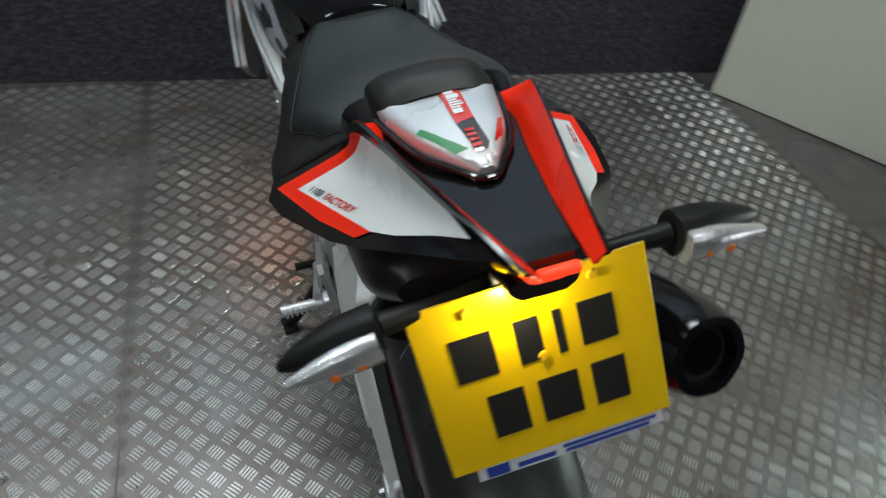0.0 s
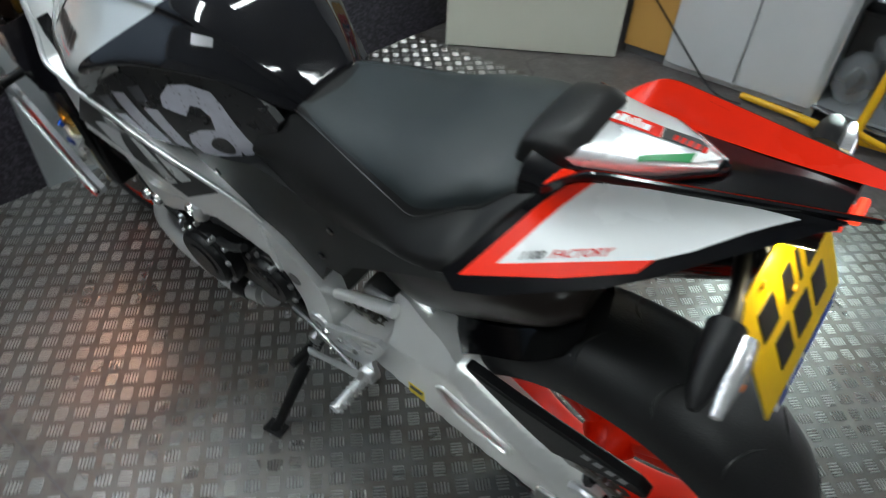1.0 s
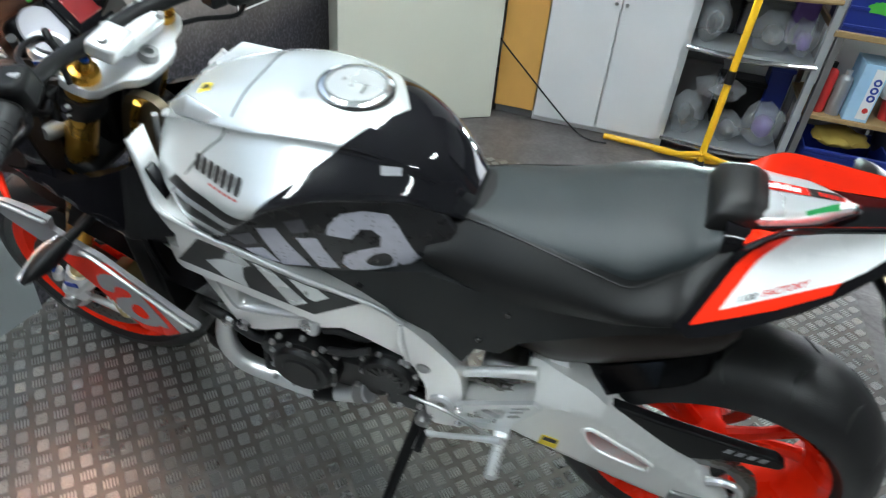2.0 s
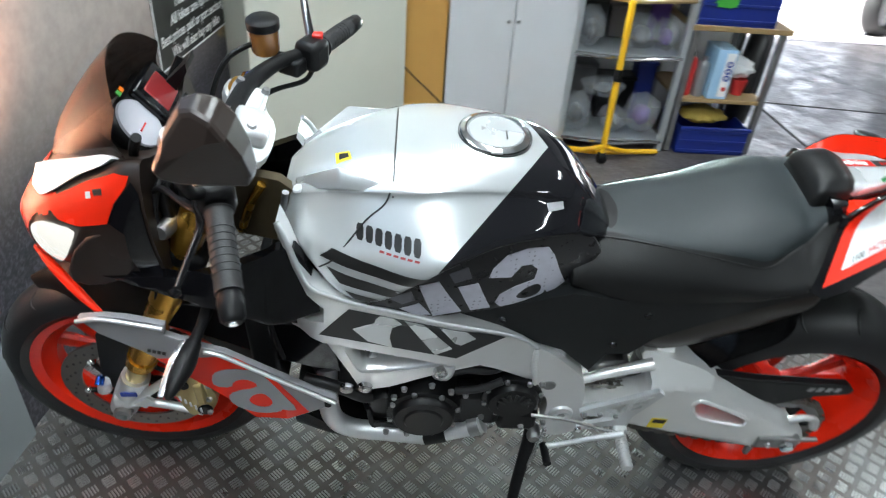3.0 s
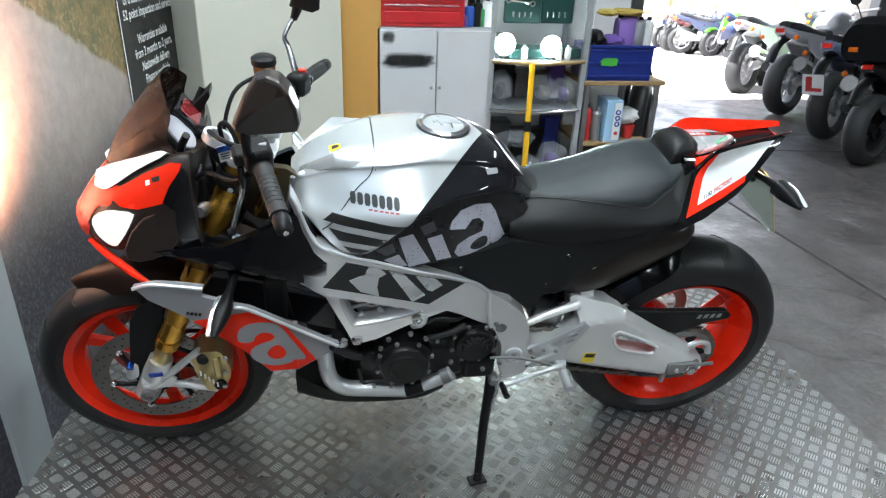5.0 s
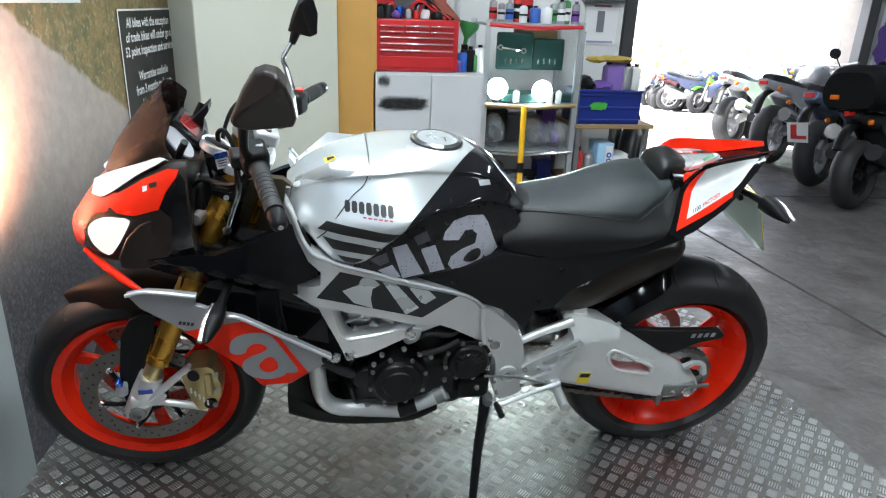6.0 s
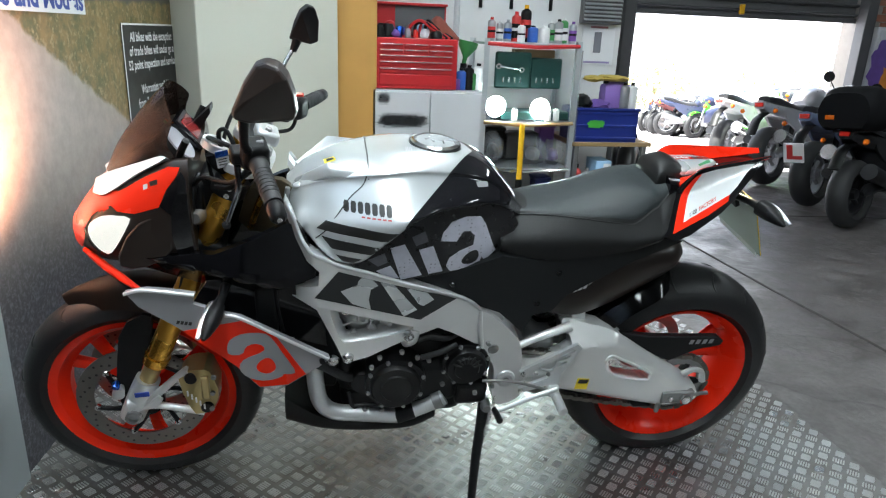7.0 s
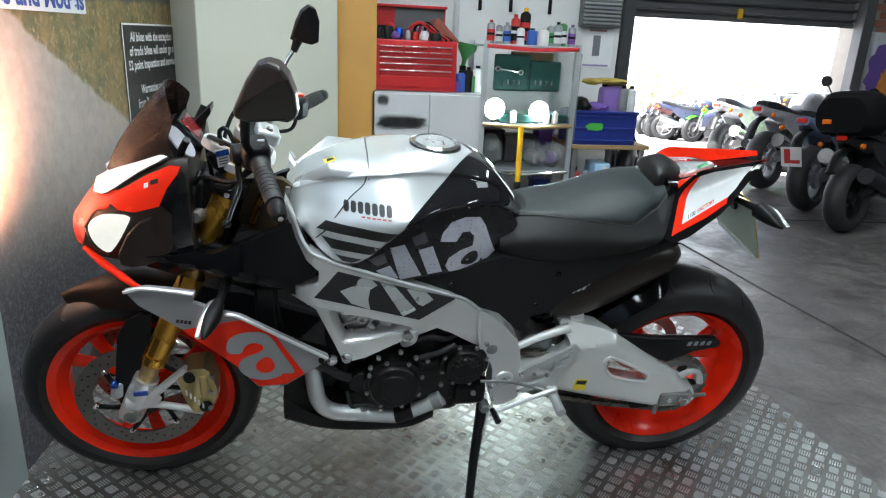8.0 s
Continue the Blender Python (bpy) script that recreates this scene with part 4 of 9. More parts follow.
    for i in range(2):
        part("piston_cap", lathed([(0.0, 0.006), (0.014, 0.006), (0.017, 0.0), (0.017, -0.01), (0, -0.01)], (-0.618 + 0.03 * i, side * 0.124, 0.425 - i * 0.095), (0, side, 0), 18), M_ENGINE, cal)
    for i in range(3):
        part("bolt", lathed([(0.0, 0.006), (0.006, 0.006), (0.007, 0.0), (0, 0)], (-0.575 + 0.006 * i, side * 0.129, 0.33 + i * 0.05), (0, side, 0), 8), M_STEEL, cal)
    # brake disc on its carrier
    dy = 0.011 + side * 0.066
    disc = part("brake_disc", lathed([(0.118, -0.0025), (0.161, -0.0025), (0.161, 0.0025), (0.118, 0.0025)], (FC[0], dy, FC[2]), (0, side, 0), 72, True), M_DISC, front_wheel, "drilled steel brake disc")
    bm = bmesh.new()
    for k in range(54):
        a = math.tau * k / 54
        r = 0.127 + 0.0095 * (k % 3) + 0.004
        lathe(bm, [(0.0, 0.0028), (0.0036, 0.0028), (0.0036, -0.0028), (0, -0.0028)], (FC[0] + r * math.cos(a), dy, FC[2] + r * math.sin(a)), (0, 1, 0), 6)
    part("drill_holes", bm, M_INK, disc, kind="stuff", smooth=False)
    bm = bmesh.new()
    for k in range(6):
        a = math.tau * k / 6 + 0.2
        d = Vector((math.cos(a), 0, math.sin(a)))
        d2 = Vector((math.cos(a + 0.45), 0, math.sin(a + 0.45)))
        c = Vector((FC[0], dy, FC[2]))
        tube(bm, [c + d2 * 0.045, c + d.lerp(d2, 0.4).normalized() * 0.08, c + d * 0.116], [0.009, 0.006, 0.007], sides=8, n=3)
    lathe(bm, [(0.035, -0.005), (0.055, -0.005), (0.055, 0.005), (0.035, 0.005)], (FC[0], dy, FC[2]), (0, 1, 0), 36, True)
    part("disc_carrier", bm, M_MATTE, disc, "black disc carrier")
    for k in range(6):
        a = math.tau * k / 6 + 0.2
        part("bobbin", lathed([(0.0, 0.006), (0.007, 0.006), (0.0095, 0.003), (0.0095, -0.004), (0, -0.004)], (FC[0] + 0.117 * math.cos(a), dy, FC[2] + 0.117 * math.sin(a)), (0, side, 0), 14), M_CHROME, disc)
part("axle", tubed([(FC[0], -0.12, FC[2]), (FC[0], 0.14, FC[2])], 0.012, sides=14), M_STEEL, front_wheel)


def fender_shell(c, r, half, a0, a1, drop, thick=0.004, na=16, nw=8, taper=0.15, point=0.0):
    bm = bmesh.new()
    g = []
    for i in range(na + 1):
        u = i / na
        a = radians(a0 + (a1 - a0) * u)
        w = half * (1 - taper * (2 * u - 1) ** 4) * (1 - point * max(u - 0.55, 0) ** 1.5 / 0.3)
        row = []
        for j in range(nw + 1):
            s = 2 * j / nw - 1
            rr = r - drop * abs(s) ** 2.6 - 0.016 * point * max(u - 0.7, 0) / 0.3
            row.append(bm.verts.new((c[0] + rr * math.cos(a), c[1] + s * w, c[2] + rr * math.sin(a))))
        g.append(row)
    fs = [bm.faces.new((a[j], a[j + 1], b[j + 1], b[j])) for a, b in zip(g, g[1:]) for j in range(nw)]
    bmesh.ops.solidify(bm, geom=fs, thickness=thick)
    return bm


fend = part("front_mudguard", fender_shell(FC, 0.34, 0.078, 36, 120, 0.06, na=24, nw=12, point=0.75), M_BROWN, bike, "dark bronze front mudguard")
for side in (-1, 1):
    part("mudguard_stay", panel([(-0.775, 0.56), (-0.70, 0.60), (-0.70, 0.54), (-0.745, 0.42), (-0.77, 0.345), (-0.815, 0.335), (-0.80, 0.43)], lambda x, z: -0.082, 0.012, 0.08, side, 1), M_MATTE, fend, "matt black mudguard stay")
part("hose_clip", lathed([(0, 0.009), (0.007, 0.009), (0.009, 0.004), (0.009, -0.01), (0, -0.01)], (-0.8, -0.105, 0.4), (0, 1, 0.4), 14), M_BLUE, fend, "blue union bolt")
part("clip_foot", lathed([(0, 0.016), (0.013, 0.016), (0.015, -0.012), (0, -0.012)], (-0.80, -0.1, 0.372), (0.2, 0, 1), 14), M_ALU2, fend)

# steering head
yoke = part("lower_yoke", boxed(0, 0, 0, 0.09, 0.27, 0.04, pose(-0.552, 0.011, 0.79, 0, 24, 0)), M_MATTE, bike, "black lower fork yoke", bevel=0.012)
TC = pose(-0.452, 0.011, 0.972, 0, 24, 0)
bm = bmesh.new()
top = [(-0.045, -0.135), (-0.02, -0.14), (0.02, -0.13), (0.03, -0.08), (0.055, -0.05), (0.06, 0), (0.055, 0.05), (0.03, 0.08), (0.02, 0.13), (-0.02, 0.14), (-0.045, 0.135), (-0.05, 0.09), (-0.02, 0.05), (-0.025, 0), (-0.02, -0.05), (-0.05, -0.09)]
f = bm.faces.new([bm.verts.new((x, y, 0.009)) for x, y in rounded(top, 1)])
r = bmesh.ops.extrude_face_region(bm, geom=[f])
bmesh.ops.translate(bm, vec=(0, 0, -0.02), verts=[v for v in r["geom"] if isinstance(v, bmesh.types.BMVert)])
bmesh.ops.transform(bm, matrix=TC, verts=bm.verts)
tc = part("top_yoke", bm, M_ALU2, bike, "machined silver top yoke", bevel=0.002)
bm = bmesh.new()
box(bm, -0.005, 0, 0.05, 0.06, 0.11, 0.03, TC)
part("bar_clamp", bm, M_ALU2, tc, "machined silver handlebar clamp", bevel=0.008)
for x, y in ((-0.025, -0.045), (-0.025, 0.045), (0.018, -0.045), (0.018, 0.045)):
    part("bolt", lathed([(0, 0.008), (0.006, 0.008), (0.0075, 0.0), (0, 0.0)], TC @ Vector((x, y, 0.065)), TC.to_3x3() @ Vector((0, 0, 1)), 12), M_STEEL, tc)
part("stem_nut", lathed([(0.008, 0.014), (0.016, 0.014), (0.018, 0), (0.008, 0)], TC @ Vector((0.03, 0, 0.01)), TC.to_3x3() @ Vector((0, 0, 1)), 16, True), M_STEEL, tc)
part("steering_stem", tubed([TC @ Vector((0.028, 0, 0)), Vector((-0.53, 0.011, 0.76))], 0.03, sides=18), M_MATTE, bike)
part("steering_damper", tubed([(-0.47, -0.09, 0.955), (-0.46, 0.12, 0.955)], 0.012, sides=14), M_GOLD, tc)

BAR = [(-0.372, -0.392, 1.025), (-0.398, -0.30, 1.055), (-0.43, -0.17, 1.055), (-0.445, -0.06, 1.035), (-0.44, 0.06, 1.03), (-0.405, 0.15, 1.027), (-0.345, 0.24, 1.013), (-0.297, 0.337, 1.009)]
bar = part("handlebar", tubed(BAR, [0.011, 0.011, 0.013, 0.016, 0.016, 0.013, 0.011, 0.011], sides=16), M_MATTE, bike, "matt black tapered handlebar")
for name, a, b in (("left", (-0.372, -0.392, 1.025), (-0.404, -0.285, 1.058)), ("right", (-0.297, 0.337, 1.009), (-0.338, 0.245, 1.014))):
    a, b = Vector(a), Vector(b)
    d = (b - a)
    g = part("grip", tubed([a, a.lerp(b, 0.08), a.lerp(b, 0.5), a.lerp(b, 0.93), b], [0.0175, 0.0168, 0.0168, 0.0172, 0.021], sides=20), M_GRIP, bar, "ribbed black rubber grip")
    for k in range(7):
        part("rib", lathed([(0.0155, -0.003), (0.0178, -0.002), (0.0178, 0.002), (0.0155, 0.003)], a.lerp(b, 0.22 + 0.09 * k), d, 18, True), M_GRIP, g)
    part("bar_end", lathed([(0.0, 0.04), (0.010, 0.04), (0.015, 0.034), (0.0165, 0.01), (0.0135, 0.0), (0, 0)], a, -d, 18), M_MATTE, bar, "black bar end weight")
    part("end_bolt", lathed([(0, 0.042), (0.005, 0.042), (0.006, 0.038), (0, 0.038)], a, -d, 10), M_CHROME, bar)
    part("switch_housing", boxed(0, 0, 0, 0.05, 0.055, 0.055, Matrix.Translation(b + d.normalized() * 0.035) @ d.to_track_quat("Y", "Z").to_matrix().to_4x4()), M_MATTE, bar, "black switch housing", bevel=0.012)
    if name == "left":
        way = [b + d.normalized() * 0.06 + Vector((-0.03, 0, -0.04)), Vector((-0.452, -0.235, 0.985)), Vector((-0.46, -0.29, 0.967)), Vector((-0.465, -0.335, 0.957))]
    else:
        out = Vector((-0.05, 0, -0.03))
        way = [b + d.normalized() * 0.06 + out * 0.6, b + out * 0.85, a.lerp(b, 0.6) + out, a.lerp(b, 0.3) + out * 1.1]
    lever = part("lever", tubed(way, [0.009, 0.008, 0.0065, 0.006], sides=12, flat=0.75), M_BLACK, bar, "gloss black ball-ended lever")
    part("ball_end", lathed([(0, 0.009), (0.006, 0.006), (0.009, 0), (0.006, -0.006), (0, -0.009)], way[-1], way[-1] - way[-2], 14), M_BLACK, lever)
    out = way[0] - b - d.normalized() * 0.06
    part("lever_perch", boxed(0, 0, 0, 0.045, 0.035, 0.03, Matrix.Translation(b + d.normalized() * 0.07 + out * 0.6) @ d.to_track_quat("Y", "Z").to_matrix().to_4x4()), M_MATTE, bar, bevel=0.006)
part("kill_switch", boxed(-0.342, 0.228, 1.043, 0.02, 0.018, 0.012), M_RED, bar, "red kill switch", bevel=0.003)
for dx, dz in ((0.0, 0.0), (0.012, 0.018)):
    part("switch_button", boxed(-0.415 + dx, -0.255, 1.085 + dz * 0.3, 0.014, 0.012, 0.01), M_GREY, bar, bevel=0.002)
# fluid reservoir on the right
part("fluid_reservoir", lathed([(0, -0.03), (0.022, -0.03), (0.025, -0.024), (0.026, 0.018), (0, 0.018)], (-0.427, 0.172, 1.066), (0, 0, 1), 24), mat("amber_fluid_pot", (0.28, 0.12, 0.03), 0.15, 0, 0.1, coat=0.6), bar, "amber brake fluid reservoir")
part("reservoir_cap", lathed([(0.0, 0.034), (0.024, 0.034), (0.029, 0.03), (0.029, 0.016), (0, 0.016)], (-0.427, 0.172, 1.066), (0, 0, 1), 24), M_MATTE, bar, "black reservoir cap")
part("reservoir_arm", tubed([(-0.425, 0.172, 1.04), (-0.41, 0.18, 1.028), (-0.385, 0.185, 1.022)], 0.007, sides=8), M_MATTE, bar)

# mirrors
def hulled(points):
    bm = bmesh.new()
    for p in points:
        bm.verts.new(p)
    r = bmesh.ops.convex_hull(bm, input=bm.verts)
    bmesh.ops.delete(bm, geom=list({g for g in r["geom_interior"] + r["geom_unused"] if isinstance(g, bmesh.types.BMVert)}), context="VERTS")
    bmesh.ops.dissolve_limit(bm, angle_limit=0.08, verts=bm.verts, edges=bm.edges)
    return bm


ML = [(-0.438, 1.18), (-0.433, 1.167), (-0.411, 1.161), (-0.364, 1.166), (-0.332, 1.171), (-0.327, 1.188), (-0.33, 1.22), (-0.34, 1.25), (-0.354, 1.268), (-0.374, 1.273), (-0.391, 1.266), (-0.413, 1.233)]


def mirror_shell(outline, tip, top, y0, h0, h1, ku, kl):
    """A convex shell of two planes that meet in one crease from its tip to its top corner."""
    t, e = Vector(tip), Vector(top)
    along = (e - t).normalized()
    across = Vector((-along.y, along.x))
    def depth(x, z):
        v = Vector((x, z)) - t
        d = v.dot(across)
        return h0 + (h1 - h0) * v.dot(along) / (e - t).length - (ku * d if d > 0 else -kl * d)
    c = Vector((sum(x for x, z in outline) / len(outline), sum(z for x, z in outline) / len(outline)))
    pts = [(x, y0, z) for x, z in outline]
    for x, z in outline:
        q = c + (Vector((x, z)) - c) * 0.93
        pts.append((q.x, y0 - depth(q.x, q.y), q.y))
    for k in range(1, 6):
        q = t.lerp(e, k / 6.3)
        pts.append((q.x, y0 - depth(q.x, q.y), q.y))
    return hulled(pts)


mirL = part("mirror_left", mirror_shell([(-0.38 + (x + 0.38) * 1.03, 1.215 + (z - 1.215) * 1.03) for x, z in ML], (-0.436, 1.184), (-0.345, 1.255), -0.347, 0.02, 0.05, 0.45, 0.2), M_BROWN, bike, "dark bronze faceted mirror shell on a black stalk", smooth=False, bevel=0.007)
part("mirror_glass", hulled([(-0.382 + (x + 0.382) * 0.9, y, 1.215 + (z - 1.215) * 0.9) for x, z in ML for y in (-0.3455, -0.348)]), M_CHROME, mirL, "mirror glass", smooth=False)
part("stalk", tubed([(-0.415, -0.24, 1.06), (-0.425, -0.30, 1.10), (-0.418, -0.345, 1.17)], [0.010, 0.008, 0.010], sides=12), M_MATTE, mirL)
MR = [(-0.372, 1.152), (-0.356, 1.199), (-0.342, 1.228), (-0.323, 1.242), (-0.306, 1.236), (-0.297, 1.205), (-0.30, 1.152), (-0.318, 1.144), (-0.358, 1.148)]
mirR = part("mirror_right", hulled([(x, 0.40, z) for x, z in MR[2:8]] + [(x + 0.006, 0.36, z) for x, z in MR[2:8]] + [(x, 0.385, z) for x, z in (MR[0], MR[1], MR[8])] + [(-0.366, 0.375, 1.16), (-0.355, 0.37, 1.19)]), M_MATTE, bike, "black mirror on a dark chrome stalk", smooth=False, bevel=0.006)
part("mirror_glass", hulled([(x + d, y, z) for x, z in ((-0.298, 1.20), (-0.304, 1.226), (-0.302, 1.158)) for y in (0.364, 0.396) for d in (0.0, 0.004)]), M_CHROME, mirR, "mirror glass", smooth=False)
part("neck", tubed([(-0.348, 0.385, 1.155), (-0.362, 0.38, 1.12)], [0.014, 0.009], sides=12), M_MATTE, mirR)
part("stalk", tubed([(-0.355, 0.235, 1.02), (-0.375, 0.30, 1.075), (-0.385, 0.345, 1.09), (-0.362, 0.38, 1.125)], [0.009, 0.007, 0.0055, 0.0055], sides=12), mat("dark_chrome", (0.2, 0.2, 0.205), 0.12, 1.0, 0.05), mirR)
part("cap_ring", lathed([(0.022, -0.008), (0.031, -0.008), (0.031, 0.008), (0.022, 0.008)], (-0.507, -0.1, 1.028), (0.454, 0, 1), 28, True), M_ALU2, tc, "bright fork cap ring")
part("ring_mount", tubed([(-0.512, -0.098, 1.012), (-0.50, -0.098, 0.985), (-0.465, -0.096, 0.975)], [0.022, 0.02, 0.024], sides=16), M_MATTE, tc)
tag = part("paper_tag", boxed(0, 0, 0, 0.002, 0.026, 0.045, pose(-0.493, -0.128, 1.008, 8, 18, -70)), M_PAPER, bike, "blue and white tag tied to the fork", smooth=False)
part("blue_band", boxed(0, 0, 0.014, 0.0034, 0.0264, 0.015, pose(-0.493, -0.128, 1.008, 8, 18, -70)), M_BLUE, tag, smooth=False)
for k in range(3):
    part("bar", boxed(0, 0, 0.0 - 0.007 * k, 0.0034, 0.018, 0.002, pose(-0.493, -0.128, 1.008, 8, 18, -70)), M_INK, tag, smooth=False)

# nose fairing with its lamp, screen and instruments
NOSE = [
    (-0.845, [(0, 0.825), (0.015, 0.822), (0.028, 0.81), (0.032, 0.79), (0.028, 0.768), (0.015, 0.752), (0, 0.748)]),
    (-0.80, [(0, 0.885), (0.04, 0.878), (0.075, 0.855), (0.09, 0.81), (0.08, 0.765), (0.05, 0.735), (0, 0.725)]),
    (-0.74, [(0, 0.943), (0.055, 0.936), (0.10, 0.91), (0.127, 0.855), (0.122, 0.79), (0.09, 0.745), (0, 0.72)]),
    (-0.66, [(0, 0.985), (0.07, 0.98), (0.12, 0.958), (0.152, 0.89), (0.15, 0.81), (0.12, 0.757), (0, 0.74)]),
    (-0.60, [(0, 0.97), (0.075, 0.985), (0.13, 0.998), (0.16, 0.93), (0.16, 0.83), (0.128, 0.775), (0, 0.76)]),
    (-0.562, [(0, 0.96), (0.08, 0.985), (0.13, 1.006), (0.158, 0.94), (0.158, 0.84), (0.13, 0.785), (0, 0.77)]),
]
nose = part("nose_fairing", loft(NOSE, 6, 4), M_BROWN, bike, "dark bronze nose fairing")


def screen_shell():
    bm = bmesh.new()
    g = []
    line = spline([(-0.766, 0, 0.93), (-0.73, 0, 0.997), (-0.669, 0, 1.075), (-0.618, 0, 1.128)], 6)
    for i, q in enumerate(line):
        v = i / (len(line) - 1)
        w = 0.118 - 0.014 * v
        g.append([bm.verts.new((q.x + 0.175 * abs(s) ** 1.8 * (1 - 0.85 * v), s * w + 0.008, q.z + 0.07 * abs(s) ** 2 * (1 - v) ** 1.2 - 0.05 * v ** 1.5 * abs(s) ** 2.2)) for s in [k / 10 - 1 for k in range(21)]])
    fs = [bm.faces.new((a[j], a[j + 1], b[j + 1], b[j])) for a, b in zip(g, g[1:]) for j in range(20)]
    bmesh.ops.solidify(bm, geom=fs, thickness=0.003)
    return bm


part("windscreen", screen_shell(), M_SMOKE, bike, "dark smoked windscreen")
DASH = pose(-0.61, 0.02, 0.992, 0, 52, 0)
dash = part("instrument_panel", boxed(0, 0, 0, 0.085, 0.17, 0.035, DASH), M_MATTE, bike, "instrument panel with pale dial and red display", bevel=0.012)
part("dial", lathed([(0, 0.0205), (0.041, 0.0205), (0.043, 0.017), (0, 0.017)], DASH @ Vector((0.0, -0.04, 0)), DASH.to_3x3() @ Vector((0, 0, 1)), 32), mat("pale_dial_face", (0.42, 0.42, 0.46), 0.3, 0, 0.1, 20, coat=0.6), dash, "pale round dial")
part("needle", boxed(0.006, -0.046, 0.0215, 0.0025, 0.022, 0.002, DASH), M_RED, dash)
dframe = part("display_frame", boxed(0.004, 0.044, 0.024, 0.088, 0.098, 0.018, DASH), M_BLACK, dash, "gloss black display surround", bevel=0.006)
part("display", boxed(0.0, 0.044, 0.0325, 0.052, 0.062, 0.004, DASH), M_LCD, dframe, "red display", bevel=0.003)
for i, c in enumerate((M_GRNLOGO, M_AMBER)):
    part("tell_tale", boxed(-0.05, -0.02 + 0.012 * i, 0.019, 0.009, 0.01, 0.003, DASH), c, dash, bevel=0.001)
for side in (-1, 1):
    part("screen_bracket", tubed([(-0.60, 0.01 + side * 0.085, 0.94), (-0.585, 0.01 + side * 0.1, 1.0), (-0.565, 0.01 + side * 0.12, 1.04)], 0.008, sides=8), M_MATTE, dash)
part("side_deflector", panel([(-0.60, 1.0), (-0.545, 1.05), (-0.545, 1.035), (-0.575, 0.99)], lambda x, z: -0.14, 0.05, 0.05, 1), M_MATTE, dash)
# dark works between the nose and the fork legs
works = part("head_bracket", boxed(-0.535, 0.008, 0.86, 0.06, 0.11, 0.15, None), M_MATTE, bike, "black bracket behind the nose fairing", bevel=0.014)
for x, y, z, sx, sy, sz in ((-0.557, -0.095, 0.905, 0.025, 0.03, 0.07), (-0.575, -0.1, 0.835, 0.03, 0.028, 0.04)):
    part("connector", boxed(x, y, z, sx, sy, sz), M_MATTE, works, bevel=0.006)
part("lock_barrel", lathed([(0, 0.02), (0.012, 0.02), (0.016, 0.012), (0.016, -0.02), (0, -0.02)], (-0.557, -0.12, 0.87), (-0.2, -1, 0.2), 16), M_STEEL, works)
for pts in ([(-0.55, -0.09, 0.96), (-0.56, -0.12, 0.93), (-0.57, -0.13, 0.87), (-0.59, -0.12, 0.80)], [(-0.57, -0.1, 0.93), (-0.58, -0.13, 0.9), (-0.575, -0.13, 0.85), (-0.60, -0.12, 0.79)], [(-0.43, -0.24, 1.03), (-0.45, -0.22, 1.0), (-0.475, -0.18, 0.965), (-0.51, -0.14, 0.95)]):
    part("hose", tubed(pts, 0.006, sides=8), M_MATTE, works)
clamp = part("fork_clamp", lathed([(0.028, -0.02), (0.036, -0.02), (0.038, -0.016), (0.038, 0.016), (0.036, 0.02), (0.028, 0.02)], fork_at(0.935, -0.096), (0.454, 0, 1), 28, True), M_MATTE, bike, "black fork clamp with pinch bolts")
for k in range(2):
    part("bolt", lathed([(0, 0.008), (0.006, 0.008), (0.0075, 0.0), (0, 0.0)], fork_at(0.927 + 0.017 * k, -0.134), (0, -1, 0.1), 10), M_CHROME, clamp)
head_cast = part("steering_head", panel([(-0.49, 0.80), (-0.46, 0.90), (-0.43, 0.935), (-0.36, 0.93), (-0.33, 0.86), (-0.36, 0.79)], lambda x, z: -0.05 - 0.15 * max(x + 0.45, 0), 0.02, 0.03, -1, 1), mat("olive_bronze_casting", (0.1, 0.078, 0.045), 0.36, 0.5, 0.3, 20, grain=0.1), bike, "olive bronze steering head casting", bevel=0.008)
part("cast_rib", tubed([(-0.455, -0.055, 0.81), (-0.43, -0.062, 0.88), (-0.405, -0.064, 0.925)], 0.008, sides=10), M_GOLD, head_cast)
part("cast_rib", tubed([(-0.385, -0.07, 0.81), (-0.375, -0.074, 0.87), (-0.365, -0.076, 0.92)], 0.006, sides=10), M_STEEL, head_cast)
part("clutch_pump", tubed([(-0.425, -0.245, 1.04), (-0.452, -0.2, 1.045)], [0.014, 0.011], sides=12), M_MATTE, bar)
part("banjo_bolt", lathed([(0, 0.012), (0.007, 0.012), (0.009, 0.004), (0.009, -0.006), (0, -0.006)], (-0.455, -0.195, 1.046), (-0.4, 0.9, 0), 6), M_STEEL, bar)
part("silver_perch", boxed(0, 0, 0, 0.05, 0.07, 0.03, pose(-0.405, -0.075, 1.045, 0, 20, 8)), M_ALU2, bar, "machined silver bar clamp top", bevel=0.008)
part("perch_bolt", lathed([(0, 0.006), (0.006, 0.006), (0.008, 0), (0, 0)], (-0.398, -0.095, 1.06), (0.3, -0.2, 1), 10), M_STEEL, bar)
